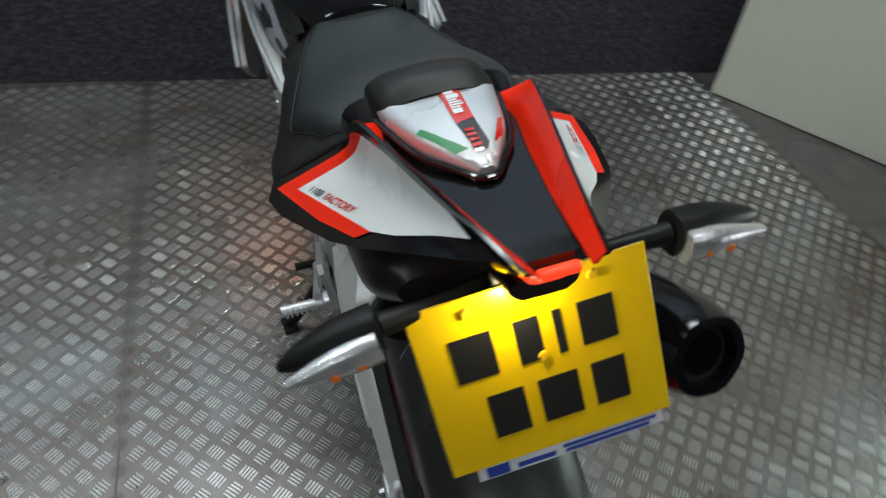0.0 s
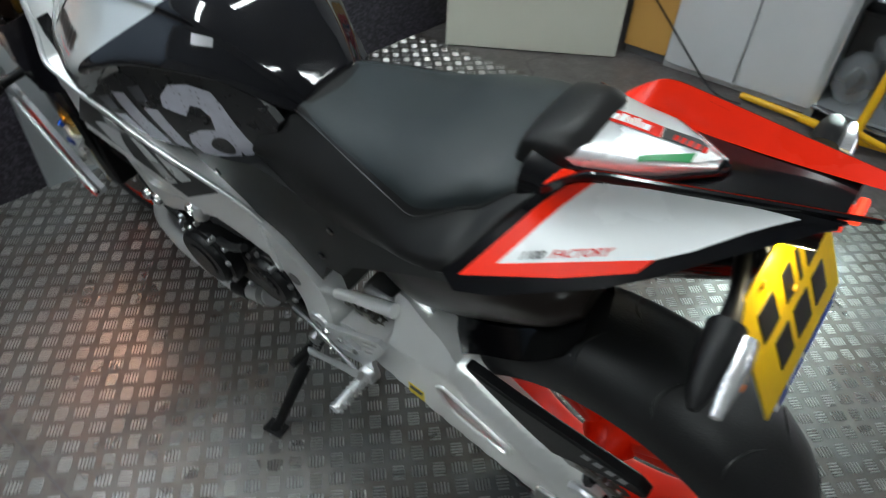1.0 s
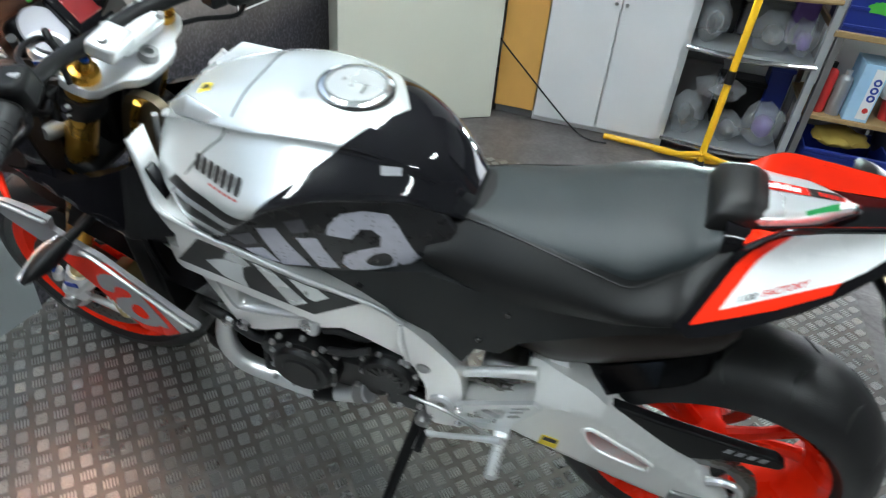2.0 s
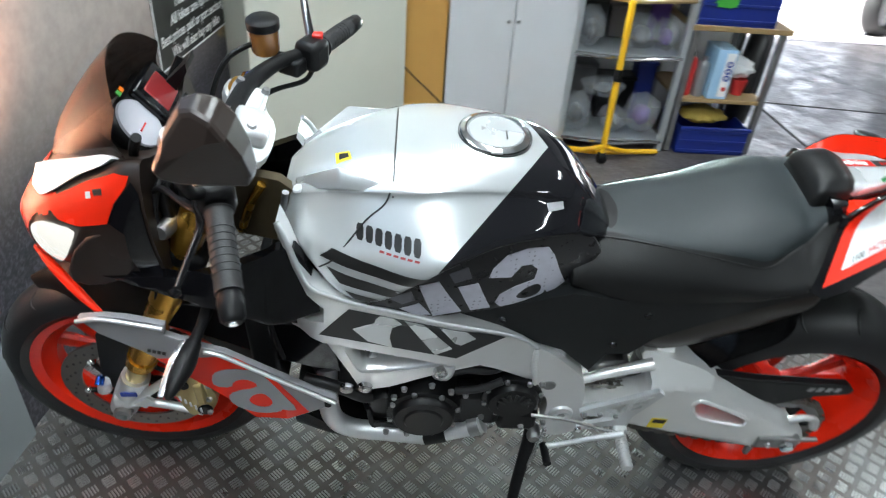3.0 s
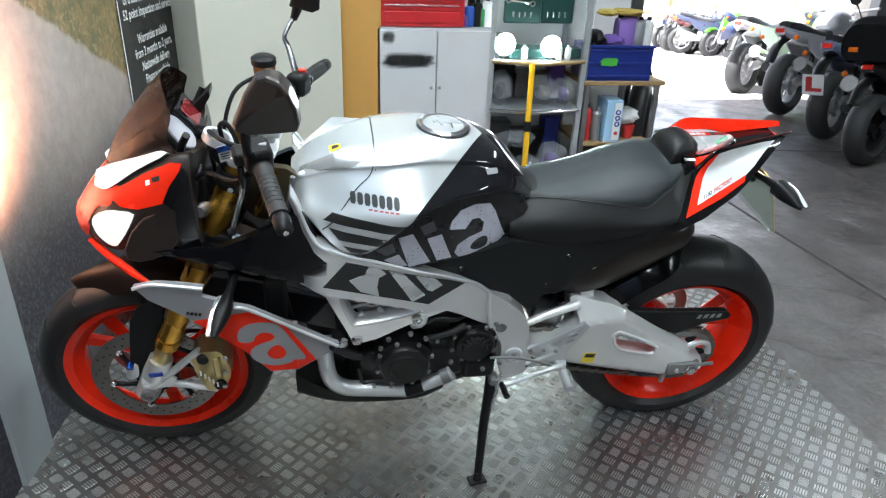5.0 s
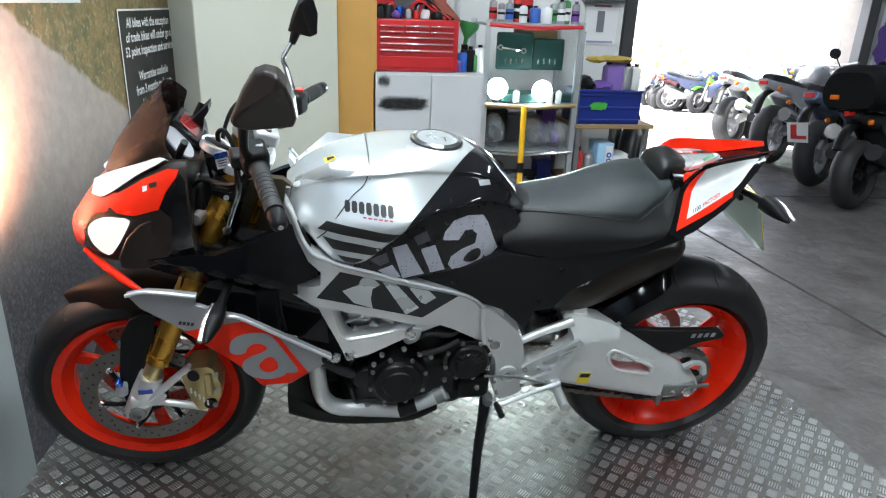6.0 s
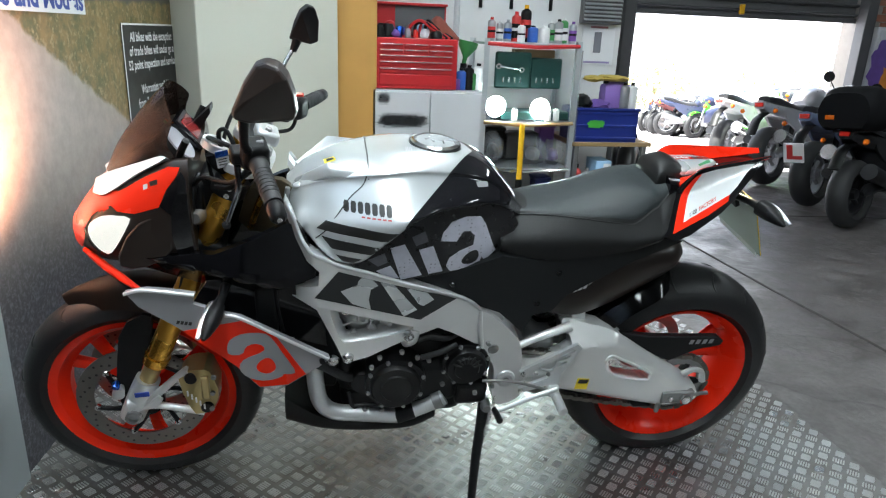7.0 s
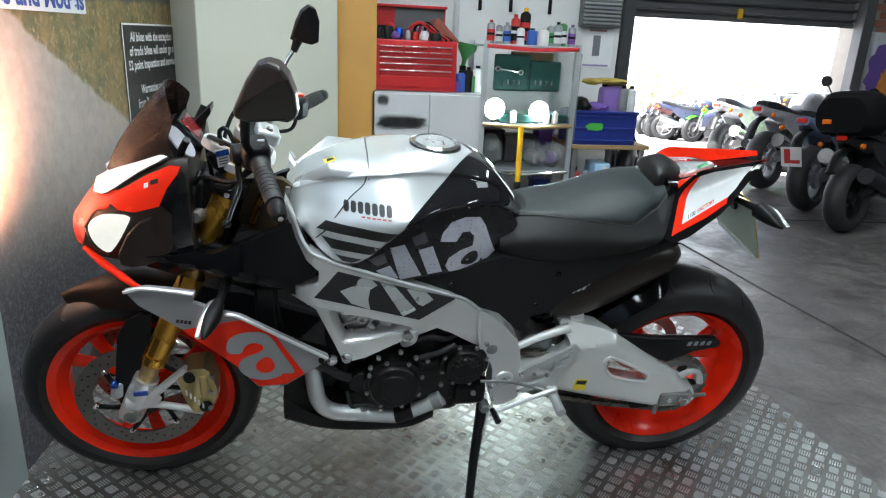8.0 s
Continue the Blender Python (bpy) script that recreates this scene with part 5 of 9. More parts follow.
# cables between bars and cluster
for i, pts in enumerate(([(-0.44, -0.20, 1.05), (-0.49, -0.17, 1.06), (-0.53, -0.08, 1.03), (-0.53, -0.05, 0.93), (-0.51, -0.04, 0.84)],
                         [(-0.43, 0.2, 1.05), (-0.5, 0.15, 1.02), (-0.53, 0.09, 0.92), (-0.52, 0.06, 0.82)],
                         [(-0.41, -0.25, 1.04), (-0.47, -0.2, 0.985), (-0.535, -0.14, 0.97), (-0.575, -0.1, 0.92)],
                         [(-0.50, -0.09, 1.02), (-0.50, -0.10, 1.055), (-0.485, -0.11, 1.065), (-0.47, -0.12, 1.04), (-0.46, -0.13, 0.99)],
                         [(-0.35, 0.235, 0.99), (-0.37, 0.22, 0.955), (-0.42, 0.16, 0.965), (-0.47, 0.1, 0.96)],
                         [(-0.575, -0.1, 0.85), (-0.61, -0.115, 0.70), (-0.66, -0.1, 0.56), (-0.70, -0.09, 0.46), (-0.64, -0.10, 0.42)])):
    part("cable", tubed(pts, 0.005, sides=8), M_MATTE, bike)

# dark intake wing, side panel and front indicators
def wing_y(x, z):
    """Two facets that meet in a crease running down and back."""
    out = 0.148 + 0.19 * min(x + 0.732, 0.257) + 0.14 * min(max(x + 0.475, 0), 0.085) - 0.25 * max(x + 0.39, 0)
    up = z - (0.772 - 0.2 * (x + 0.567))
    return -out + (0.3 * up if up > 0 else -0.75 * up)


def panel_y(x, z):
    return -0.205 - 0.036 * min(max((x + 0.62) / 0.32, 0), 1)


def raised(outline):
    """Lifts an outline where the panel stands further out."""
    return [(x, z + 0.5 * max(-0.216 - panel_y(x, z), 0)) for x, z in outline]


for side in (-1, 1):
    wing = part("intake_wing", panel([(-0.732, 0.782), (-0.65, 0.79), (-0.566, 0.805), (-0.524, 0.804), (-0.436, 0.84), (-0.373, 0.871), (-0.345, 0.868), (-0.33, 0.845), (-0.305, 0.775), (-0.307, 0.744), (-0.36, 0.735), (-0.403, 0.722), (-0.455, 0.70), (-0.56, 0.705), (-0.62, 0.725), (-0.70, 0.75)],
                                     wing_y, 0.02, 0.012, side), M_BLACK, bike, "gloss black radiator intake wing", bevel=0.006)
    rp = part("radiator_panel", panel(raised([(-0.709, 0.732), (-0.665, 0.74), (-0.564, 0.728), (-0.571, 0.702), (-0.504, 0.677), (-0.472, 0.669), (-0.281, 0.553), (-0.278, 0.545), (-0.303, 0.524), (-0.334, 0.501), (-0.376, 0.471), (-0.442, 0.466), (-0.491, 0.53), (-0.601, 0.629), (-0.685, 0.694)]),
                                      panel_y, 0.012, 0.03, side), M_GREY, bike, "grey and fluorescent red radiator side panel", bevel=0.003)
    red = lambda x, z: panel_y(x, z) - 0.0015
    part("red_field", panel(raised([(-0.60, 0.629), (-0.467, 0.659), (-0.447, 0.654), (-0.395, 0.611), (-0.334, 0.505), (-0.376, 0.475), (-0.441, 0.469), (-0.491, 0.532)]), red, 0.001, 0.03, side), M_ORANGE, rp, "fluorescent red field")
    red2 = lambda x, z: red(x, z) - 0.0012
    part("emblem", panel(raised([(-0.508, 0.59), (-0.498, 0.611), (-0.469, 0.626), (-0.423, 0.626), (-0.407, 0.612), (-0.38, 0.56), (-0.354, 0.511), (-0.369, 0.506), (-0.385, 0.508), (-0.388, 0.499), (-0.424, 0.487), (-0.456, 0.493), (-0.479, 0.509), (-0.486, 0.533), (-0.471, 0.554), (-0.425, 0.573), (-0.425, 0.59), (-0.447, 0.598), (-0.467, 0.587), (-0.474, 0.565), (-0.507, 0.565)]), red2, 0.001, 0.03, side, 1,
                         holes=[raised([(-0.449, 0.524), (-0.437, 0.548), (-0.415, 0.559), (-0.40, 0.536), (-0.404, 0.515), (-0.429, 0.506)])]), M_GREY, rp, "grey emblem shape")
    for b in bars(-0.612, -0.578, 0.0, 0.009, 4, 0.003, 0.25):
        part("mark", panel([(x, z + 0.648 - 0.12 * (x + 0.6)) for x, z in b], red2, 0.0006, 0.03, side), M_INK, rp)
    # silver tubes standing in for the highlight on the panel's edges
    part("edge_highlight", tubed([(x, side * (0.008 + abs(red(x, z))), z) for x, z in raised(((-0.504, 0.679), (-0.472, 0.671), (-0.38, 0.615), (-0.281, 0.553)))], 0.004, sides=8), M_ALU2, rp, "silver tube standing in for the edge highlight")
    part("edge_highlight", tubed([(x, side * (0.006 + abs(red(x, z))), z) for x, z in ((-0.708, 0.733), (-0.665, 0.741), (-0.565, 0.729))], 0.004, sides=8), M_ALU2, rp, "silver tube standing in for the edge highlight")
    part("bolt", lathed([(0, 0.006), (0.006, 0.006), (0.0075, 0), (0, 0)], (-0.295, side * 0.243, 0.556), (0, side, 0), 12), M_MATTE, rp)
    root, tip = Vector((-0.513, side * 0.232, 0.713)), Vector((-0.533, side * 0.332, 0.692))
    d = tip - root
    q, L = Matrix.Translation(root) @ d.to_track_quat("X", "Z").to_matrix().to_4x4(), d.length
    ind = part("front_indicator", loft([(0.0, [(0.0, 0.013), (0.01, 0.01), (0.013, 0.0), (0.01, -0.01), (0.0, -0.013)]), (L * 0.4, [(0.0, 0.02), (0.014, 0.016), (0.019, 0.0), (0.013, -0.014), (0.0, -0.018)]),
                                        (L * 0.8, [(0.0, 0.014), (0.009, 0.011), (0.012, 0.002), (0.008, -0.008), (0.0, -0.01)]), (L, [(0.0, 0.005), (0.003, 0.004), (0.004, 0.001), (0.003, -0.002), (0.0, -0.003)])], 4, 4, warp=lambda v: q @ v), M_MATTE, bike, "black front indicator with a clear lens")
    part("lens", loft([(0.002, [(0.0, 0.012), (0.006, 0.009), (0.009, 0.0), (0.006, -0.009), (0.0, -0.012)]), (L * 0.4, [(0.0, 0.018), (0.009, 0.014), (0.013, 0.0), (0.008, -0.012), (0.0, -0.016)]), (L * 0.97, [(0.0, 0.006), (0.004, 0.005), (0.005, 0.001), (0.003, -0.002), (0.0, -0.004)])], 4, 4, warp=lambda v: q @ v + Vector((-0.012, 0, 0))), M_REFL, ind, "clear lens")
    part("stem", tubed([root, root + Vector((0.004, -side * 0.03, 0.003)), root + Vector((0.008, -side * 0.07, 0.008))], [0.011, 0.009, 0.012], sides=10), M_MATTE, ind)
for side in (-1, 1):
    duct = part("radiator_duct", panel([(-0.583, 0.675), (-0.545, 0.735), (-0.46, 0.745), (-0.36, 0.76), (-0.318, 0.70), (-0.29, 0.60), (-0.283, 0.53), (-0.334, 0.552), (-0.449, 0.611), (-0.512, 0.645)], lambda x, z: -0.168 + 0.12 * max(x + 0.4, 0), 0.02, 0.04, side), M_BLACK, bike, "black radiator duct under the intake wing", bevel=0.006)
    part("duct_rib", tubed([(-0.40, side * 0.172, 0.735), (-0.395, side * 0.172, 0.66), (-0.385, side * 0.17, 0.59)], 0.005, sides=8), M_MATTE, duct)
part("engine_front", hulled([(x, y, z) for x, z in ((-0.385, 0.60), (-0.30, 0.60), (-0.25, 0.45), (-0.262, 0.35), (-0.33, 0.36), (-0.36, 0.47)) for y in (-0.1, 0.11)]), M_ENGINE, bike, "black engine front casting", smooth=False, bevel=0.01)
part("radiator", boxed(-0.42, 0.005, 0.585, 0.05, 0.36, 0.27, None), M_ENGINE, bike, "black radiator", bevel=0.008)

# ---------- frame, engine, swingarm ----------
def frame_y(x, z):
    return -0.174 + (0.075 * (x + 0.06) if x < -0.06 else 0.2 * (x + 0.06)) + 0.9 * max(-0.315 - x, 0)


WINDOW = [(-0.268, 0.64), (-0.25, 0.643), (-0.19, 0.626), (-0.085, 0.593), (-0.098, 0.577), (-0.225, 0.549), (-0.242, 0.556)]


def about(q, k):
    """Scales a point from the middle of the frame's window."""
    return (-0.19 + (q[0] + 0.19) * k, 0.598 + (q[1] - 0.598) * k)


for side in (-1, 1):
    spar = part("frame_spar", panel([(-0.37, 0.918), (-0.357, 0.893), (-0.34, 0.847), (-0.318, 0.812), (-0.29, 0.795), (-0.254, 0.776), (-0.19, 0.752), (-0.096, 0.715), (0.02, 0.669), (0.067, 0.642), (0.1, 0.611), (0.113, 0.497), (0.029, 0.557), (-0.01, 0.58),
                                     (-0.09, 0.598), (-0.2, 0.635), (-0.306, 0.672), (-0.362, 0.681), (-0.365, 0.71), (-0.3, 0.728), (-0.298, 0.765), (-0.325, 0.79), (-0.352, 0.845), (-0.374, 0.905)], frame_y, 0.045, 0.025, side), M_ALU, bike, "silver cast aluminium frame spar", bevel=0.004)
    up = lambda x, z: frame_y(x, z) - 0.0012
    dark = part("dark_field", panel([(-0.31, 0.697), (-0.256, 0.763), (-0.176, 0.735), (-0.025, 0.684), (0.029, 0.661), (-0.06, 0.614)], up, 0.0008, 0.035, side), M_CHARCOAL, spar, "dark grey sticker field")
    up2 = lambda x, z: frame_y(x, z) - 0.0022
    for o in ([(-0.251, 0.711), (-0.213, 0.725), (-0.211, 0.736), (-0.203, 0.744), (-0.18, 0.738), (-0.165, 0.72), (-0.182, 0.711), (-0.186, 0.683), (-0.181, 0.655), (-0.225, 0.675)], [(-0.16, 0.729), (-0.127, 0.718), (-0.07, 0.645), (-0.101, 0.628)], [(-0.098, 0.708), (-0.047, 0.691), (-0.028, 0.668), (-0.054, 0.654), (-0.066, 0.661)]):
        part("emblem_stroke", panel(o, up2, 0.0008, 0.04, side), M_SILVER, spar, "silver sticker stroke")
    part("top_edge", tubed([(x, side * (-0.001 + abs(frame_y(x, z))), z) for x, z in ((-0.369, 0.918), (-0.356, 0.894), (-0.339, 0.849), (-0.318, 0.815), (-0.29, 0.798), (-0.254, 0.779), (-0.19, 0.755), (-0.096, 0.718), (0.02, 0.672), (0.067, 0.645), (0.099, 0.614))], 0.005, sides=10, n=3), M_ALU2, spar, "bright rounded upper edge")
    leg = part("frame_leg", panel([(-0.362, 0.69), (-0.306, 0.67), (-0.2, 0.64), (-0.09, 0.6), (-0.01, 0.583), (-0.06, 0.562), (-0.087, 0.551), (-0.184, 0.5), (-0.226, 0.488), (-0.248, 0.503), (-0.262, 0.54), (-0.306, 0.645)], lambda x, z: -0.166, 0.05, 0.04, side,
                                  holes=[[about(q, 1.16) for q in WINDOW]]), M_ALU, spar, "silver triangulated frame leg", bevel=0.005)
    bm = bmesh.new()
    rims = [[bm.verts.new((about(q, k)[0], side * y, about(q, k)[1])) for q in rounded(WINDOW, 1)] for k, y in ((1.2, 0.162), (1.1, 0.158), (0.98, 0.144), (0.96, 0.122))]
    for p, q in zip(rims, rims[1:]):
        for i in range(len(p)):
            bm.faces.new((p[i], p[(i + 1) % len(p)], q[(i + 1) % len(p)], q[i]))
    part("window_bevel", bm, M_ALU, leg, "dished edge round the frame's window")
    part("end_rib", tubed([(0.098, side * 0.144, 0.612), (0.101, side * 0.148, 0.56), (0.112, side * 0.148, 0.5)], [0.005, 0.007, 0.005], sides=10), M_ALU, spar, "raised weld rib")
    piv = part("pivot_plate", panel([(0.096, 0.618), (0.128, 0.601), (0.187, 0.546), (0.215, 0.509), (0.226, 0.453), (0.225, 0.415), (0.242, 0.375), (0.234, 0.33), (0.2, 0.31), (0.163, 0.304), (0.148, 0.361), (0.153, 0.419), (0.142, 0.457), (0.106, 0.496)], lambda x, z: -0.146 - 0.006 * min(max((0.5 - z) / 0.1, 0), 1), 0.05, 0.03, side, 1), M_ALU, bike, "silver cast pivot plate", bevel=0.007)
    part("pivot_boss", lathed([(0.009, 0.006), (0.018, 0.008), (0.025, 0.004), (0.027, -0.004), (0.009, -0.004)], (0.185, side * 0.153, 0.397), (0, side, 0), 24, True), M_ALU2, piv)
    part("pivot_bolt", lathed([(0, 0.004), (0.009, 0.004), (0.011, -0.002), (0, -0.002)], (0.185, side * 0.154, 0.397), (0, side, 0), 6), M_STEEL, piv)
    part("plate_hole", lathed([(0.0, 0.0012), (0.011, 0.0012), (0.013, 0.002), (0.015, 0.0), (0.0, 0.0)], (0.143, side * 0.147, 0.493), (0, side, 0), 18), M_STEEL, piv)
    part("frame_plug", panel([(0.104, 0.606), (0.147, 0.626), (0.158, 0.618), (0.166, 0.575), (0.171, 0.54), (0.12, 0.56)], lambda x, z: -0.128, 0.04, 0.04, side, 1), M_ALU, bike, "pale cast frame end", bevel=0.008)
    for x, z in ((-0.233, 0.503), (-0.27, 0.498)):
        part("engine_bolt", lathed([(0, 0.01), (0.007, 0.012), (0.013, 0.008), (0.015, 0), (0, 0)], (x, side * 0.168, z), (0, side, 0), 14), M_CHROME, leg)
    part("engine_bolt", lathed([(0, 0.004), (0.006, 0.004), (0.008, 0.011), (0.013, 0.01), (0.016, 0), (0, 0)], (-0.085, side * 0.168, 0.563), (0, side, 0), 14), M_CHROME, leg)
    # black plastic under tank and seat
    sidec = part("side_cover", panel([(-0.125, 0.70), (-0.05, 0.715), (0.055, 0.735), (0.14, 0.765), (0.232, 0.752), (0.30, 0.755), (0.45, 0.783), (0.565, 0.81), (0.60, 0.80), (0.48, 0.745), (0.39, 0.692), (0.32, 0.65), (0.285, 0.60), (0.24, 0.59), (0.217, 0.535), (0.15, 0.60), (0.085, 0.625), (-0.016, 0.665)],
                                     lambda x, z: -0.136 - 0.025 * max(x - 0.25, 0) / 0.3, 0.03, 0.04, side, warp=sk), M_COVER, bike, "charcoal plastic side cover under the seat", bevel=0.004)
    for x, z in ((0.02, 0.69), (0.29, 0.715), (0.245, 0.625)):
        part("rivet", lathed([(0, 0.003), (0.006, 0.003), (0.008, 0), (0, 0)], (x, side * 0.139, z), (0, side, 0), 12), M_BLACK, sidec)

engine = part("engine", boxed(-0.08, 0.005, 0.44, 0.36, 0.22, 0.22), M_ENGINE, bike, "black V4 engine block", bevel=0.03)
for n, (x, z, ry, lx, lz) in enumerate(((-0.17, 0.575, -28, 0.14, 0.2), (0.03, 0.62, 24, 0.13, 0.17))):
    cyl = part("cylinder_bank", boxed(0, 0, 0, lx, 0.23, lz, pose(x, 0.005, z, 0, ry, 0)), M_ALU if n == 0 else M_ENGINE, engine, "cast cylinder bank", bevel=0.015)
    for k in range(4):
        part("fin_rib", boxed(0, 0, -0.07 + 0.045 * k, lx + 0.012, 0.235, 0.008, pose(x, 0.005, z, 0, ry, 0)), M_ALU if n == 0 else M_ENGINE, cyl, bevel=0.002)
    for k in range(3):
        part("head_bolt", lathed([(0, 0.012), (0.008, 0.012), (0.01, 0), (0, 0)], pose(x, 0.005, z, 0, ry, 0) @ Vector((-0.045 + 0.045 * k, -0.116, 0.06 - 0.05 * (k % 2))), (0, -1, 0), 10), M_CHROME, cyl)
    if n == 0:
        part("cam_boss", lathed([(0.007, 0.006), (0.013, 0.006), (0.015, 0), (0.007, 0)], (-0.195, -0.128, 0.59), (0, -1, 0), 18, True), M_ALU, cyl)
        for a, b in (((-0.225, 0.555), (-0.205, 0.54)), ((-0.15, 0.585), (-0.125, 0.572)), ((-0.18, 0.57), (-0.165, 0.558))):
            part("stud_boss", tubed([(a[0], -0.126, a[1]), (b[0], -0.13, b[1])], 0.009, sides=12), M_ALU, cyl)
        for ang in (0.6, 1.5, 2.6, 3.6):
            part("cast_web", tubed([(-0.195 + 0.014 * math.cos(ang), -0.125, 0.59 + 0.014 * math.sin(ang)), (-0.195 + 0.055 * math.cos(ang), -0.123, 0.59 + 0.045 * math.sin(ang))], 0.004, sides=8), M_ALU, cyl)


def cover(x, z, r, y0, y1, name, label, material=M_ENGINE):
    ob = part(name, lathed([(0, y1), (r * 0.55, y1), (r * 0.6, y1 - 0.004), (r * 0.86, y1 - 0.004), (r * 0.93, y1 - 0.010), (r * 0.95, y1 - 0.018), (r * 1.1, y1 - 0.02), (r * 1.12, y1 - 0.028), (r * 1.12, y0)], (x, 0, z), (0, -1, 0), 40), material, engine, label)
    for k in range(8):
        a = math.tau * k / 8 + 0.3
        part("bolt", lathed([(0, 0.007), (0.005, 0.007), (0.0065, 0), (0, 0)], (x + r * 1.05 * math.cos(a), -(y1 - 0.021), z + r * 1.05 * math.sin(a)), (0, -1, 0), 8), M_STEEL, ob)
    return ob


gen = cover(-0.112, 0.412, 0.07, 0.08, 0.192, "generator_cover", "round black generator cover")
spr = cover(0.072, 0.45, 0.058, 0.08, 0.172, "sprocket_cover", "black sprocket cover with slots")
for k in range(7):
    a = radians(20 + k * 22)
    part("slot", boxed(0, 0, 0, 0.024, 0.002, 0.005, Matrix.Translation((0.072 + 0.03 * math.cos(a), -0.1725, 0.45 + 0.03 * math.sin(a))) @ Matrix.Rotation(-a, 4, "Y")), M_INK, spr, smooth=False)
bm = bmesh.new()
box(bm, -0.02, -0.12, 0.385, 0.16, 0.05, 0.13)
part("crankcase_rib", bm, M_ENGINE, engine, bevel=0.02)
part("water_pump", lathed([(0, 0.15), (0.03, 0.148), (0.035, 0.14), (0.038, 0.08), (0, 0.08)], (-0.195, 0, 0.40), (0, -1, 0), 24), M_ENGINE, engine)
for pts, r, m_ in (([(-0.36, -0.13, 0.47), (-0.30, -0.14, 0.46), (-0.24, -0.14, 0.42), (-0.20, -0.13, 0.41)], 0.012, M_RUBBER), ([(-0.06, -0.15, 0.535), (-0.03, -0.15, 0.545), (0.02, -0.14, 0.53), (0.06, -0.13, 0.55)], 0.009, M_RUBBER),
                   ([(-0.09, -0.15, 0.53), (-0.075, -0.165, 0.55), (-0.07, -0.16, 0.575)], 0.014, M_ALU2), ([(-0.23, -0.13, 0.36), (-0.22, -0.15, 0.33), (-0.20, -0.15, 0.33), (-0.14, -0.16, 0.34)], 0.006, M_RUBBER),
                   ([(-0.05, -0.165, 0.49), (0.0, -0.17, 0.51), (0.04, -0.165, 0.53)], 0.008, M_RUBBER), ([(0.13, -0.12, 0.53), (0.10, -0.13, 0.56), (0.02, -0.13, 0.57)], 0.007, M_RUBBER)):
    part("hose", tubed(pts, r, sides=10), m_, engine)
for x, z in ((-0.155, 0.50), (-0.10, 0.515), (-0.06, 0.495), (-0.19, 0.335), (-0.145, 0.33), (-0.03, 0.485), (0.12, 0.53), (0.145, 0.39), (0.10, 0.37), (-0.175, 0.47), (0.01, 0.405)):
    part("case_bolt", lathed([(0, 0.008), (0.0055, 0.008), (0.007, 0), (0, 0)], (x, -0.168, z), (0, -1, 0), 8), M_STEEL, engine)
bm = bmesh.new()
box(bm, 0.10, -0.10, 0.335, 0.09, 0.08, 0.07)
part("stand_mount", bm, M_ENGINE, engine, bevel=0.012)

pipe = part("exhaust_pipe", tubed([(-0.318, -0.10, 0.46), (-0.313, -0.145, 0.40), (-0.30, -0.15, 0.345), (-0.265, -0.15, 0.313), (-0.20, -0.15, 0.302), (-0.10, -0.15, 0.288)], 0.0215, sides=18), M_ALU2, bike, "brushed steel exhaust pipe")
part("rear_run", tubed([(-0.06, -0.148, 0.30), (-0.02, -0.148, 0.318), (0.022, -0.145, 0.342)], [0.02, 0.02, 0.024], sides=18), M_ALU2, pipe)
part("clamp", lathed([(0.019, -0.012), (0.025, -0.012), (0.025, 0.012), (0.019, 0.012)], (0.005, -0.146, 0.332), (0.9, 0, 0.42), 20, True), M_STEEL, pipe)
part("joint", tubed([(-0.105, -0.15, 0.288), (-0.058, -0.148, 0.302)], 0.023, sides=16), M_ENGINE, pipe)
part("right_run", tubed([(-0.318, 0.11, 0.46), (-0.30, 0.15, 0.34), (-0.2, 0.15, 0.30), (0.1, 0.14, 0.29), (0.3, 0.16, 0.36), (0.48, 0.19, 0.5)], 0.022, sides=14), M_CHROME, pipe)
CAN_D = Vector((0.86, 0.16, 0.42)).normalized()


def can_ring(c, r, bm, wide=1.0):
    side_v = CAN_D.cross(Vector((0, 0, 1))).normalized()
    up_v = side_v.cross(CAN_D)
    pts = rounded([(math.cos(a) * wide, math.sin(a)) for a in [math.tau * k / 6 + 0.35 for k in range(6)]], 2, 0.22)
    return [bm.verts.new(Vector(c) + side_v * q.x * r + up_v * q.y * r) for q in pts]


bm = bmesh.new()
rings = [can_ring(c, r, bm) for c, r in (((0.47, 0.19, 0.48), 0.035), ((0.53, 0.205, 0.515), 0.062), ((0.60, 0.218, 0.55), 0.07), ((0.76, 0.25, 0.63), 0.072), ((0.815, 0.26, 0.657), 0.066), ((0.835, 0.264, 0.667), 0.057), ((0.835, 0.264, 0.667), 0.043), ((0.77, 0.252, 0.635), 0.04))]
for a, b in zip(rings, rings[1:]):
    for k in range(len(a)):
        bm.faces.new((a[k], a[(k + 1) % len(a)], b[(k + 1) % len(b)], b[k]))
bm.faces.new(rings[0])
bm.faces.new(rings[-1])
can = part("silencer", bm, M_BLACK, bike, "gloss black faceted silencer with an open end")
part("end_pipe", lathed([(0.03, 0.03), (0.036, 0.03), (0.038, -0.03), (0.03, -0.03)], (0.795, 0.257, 0.646), CAN_D, 24, True), M_INK, can, "dark outlet")
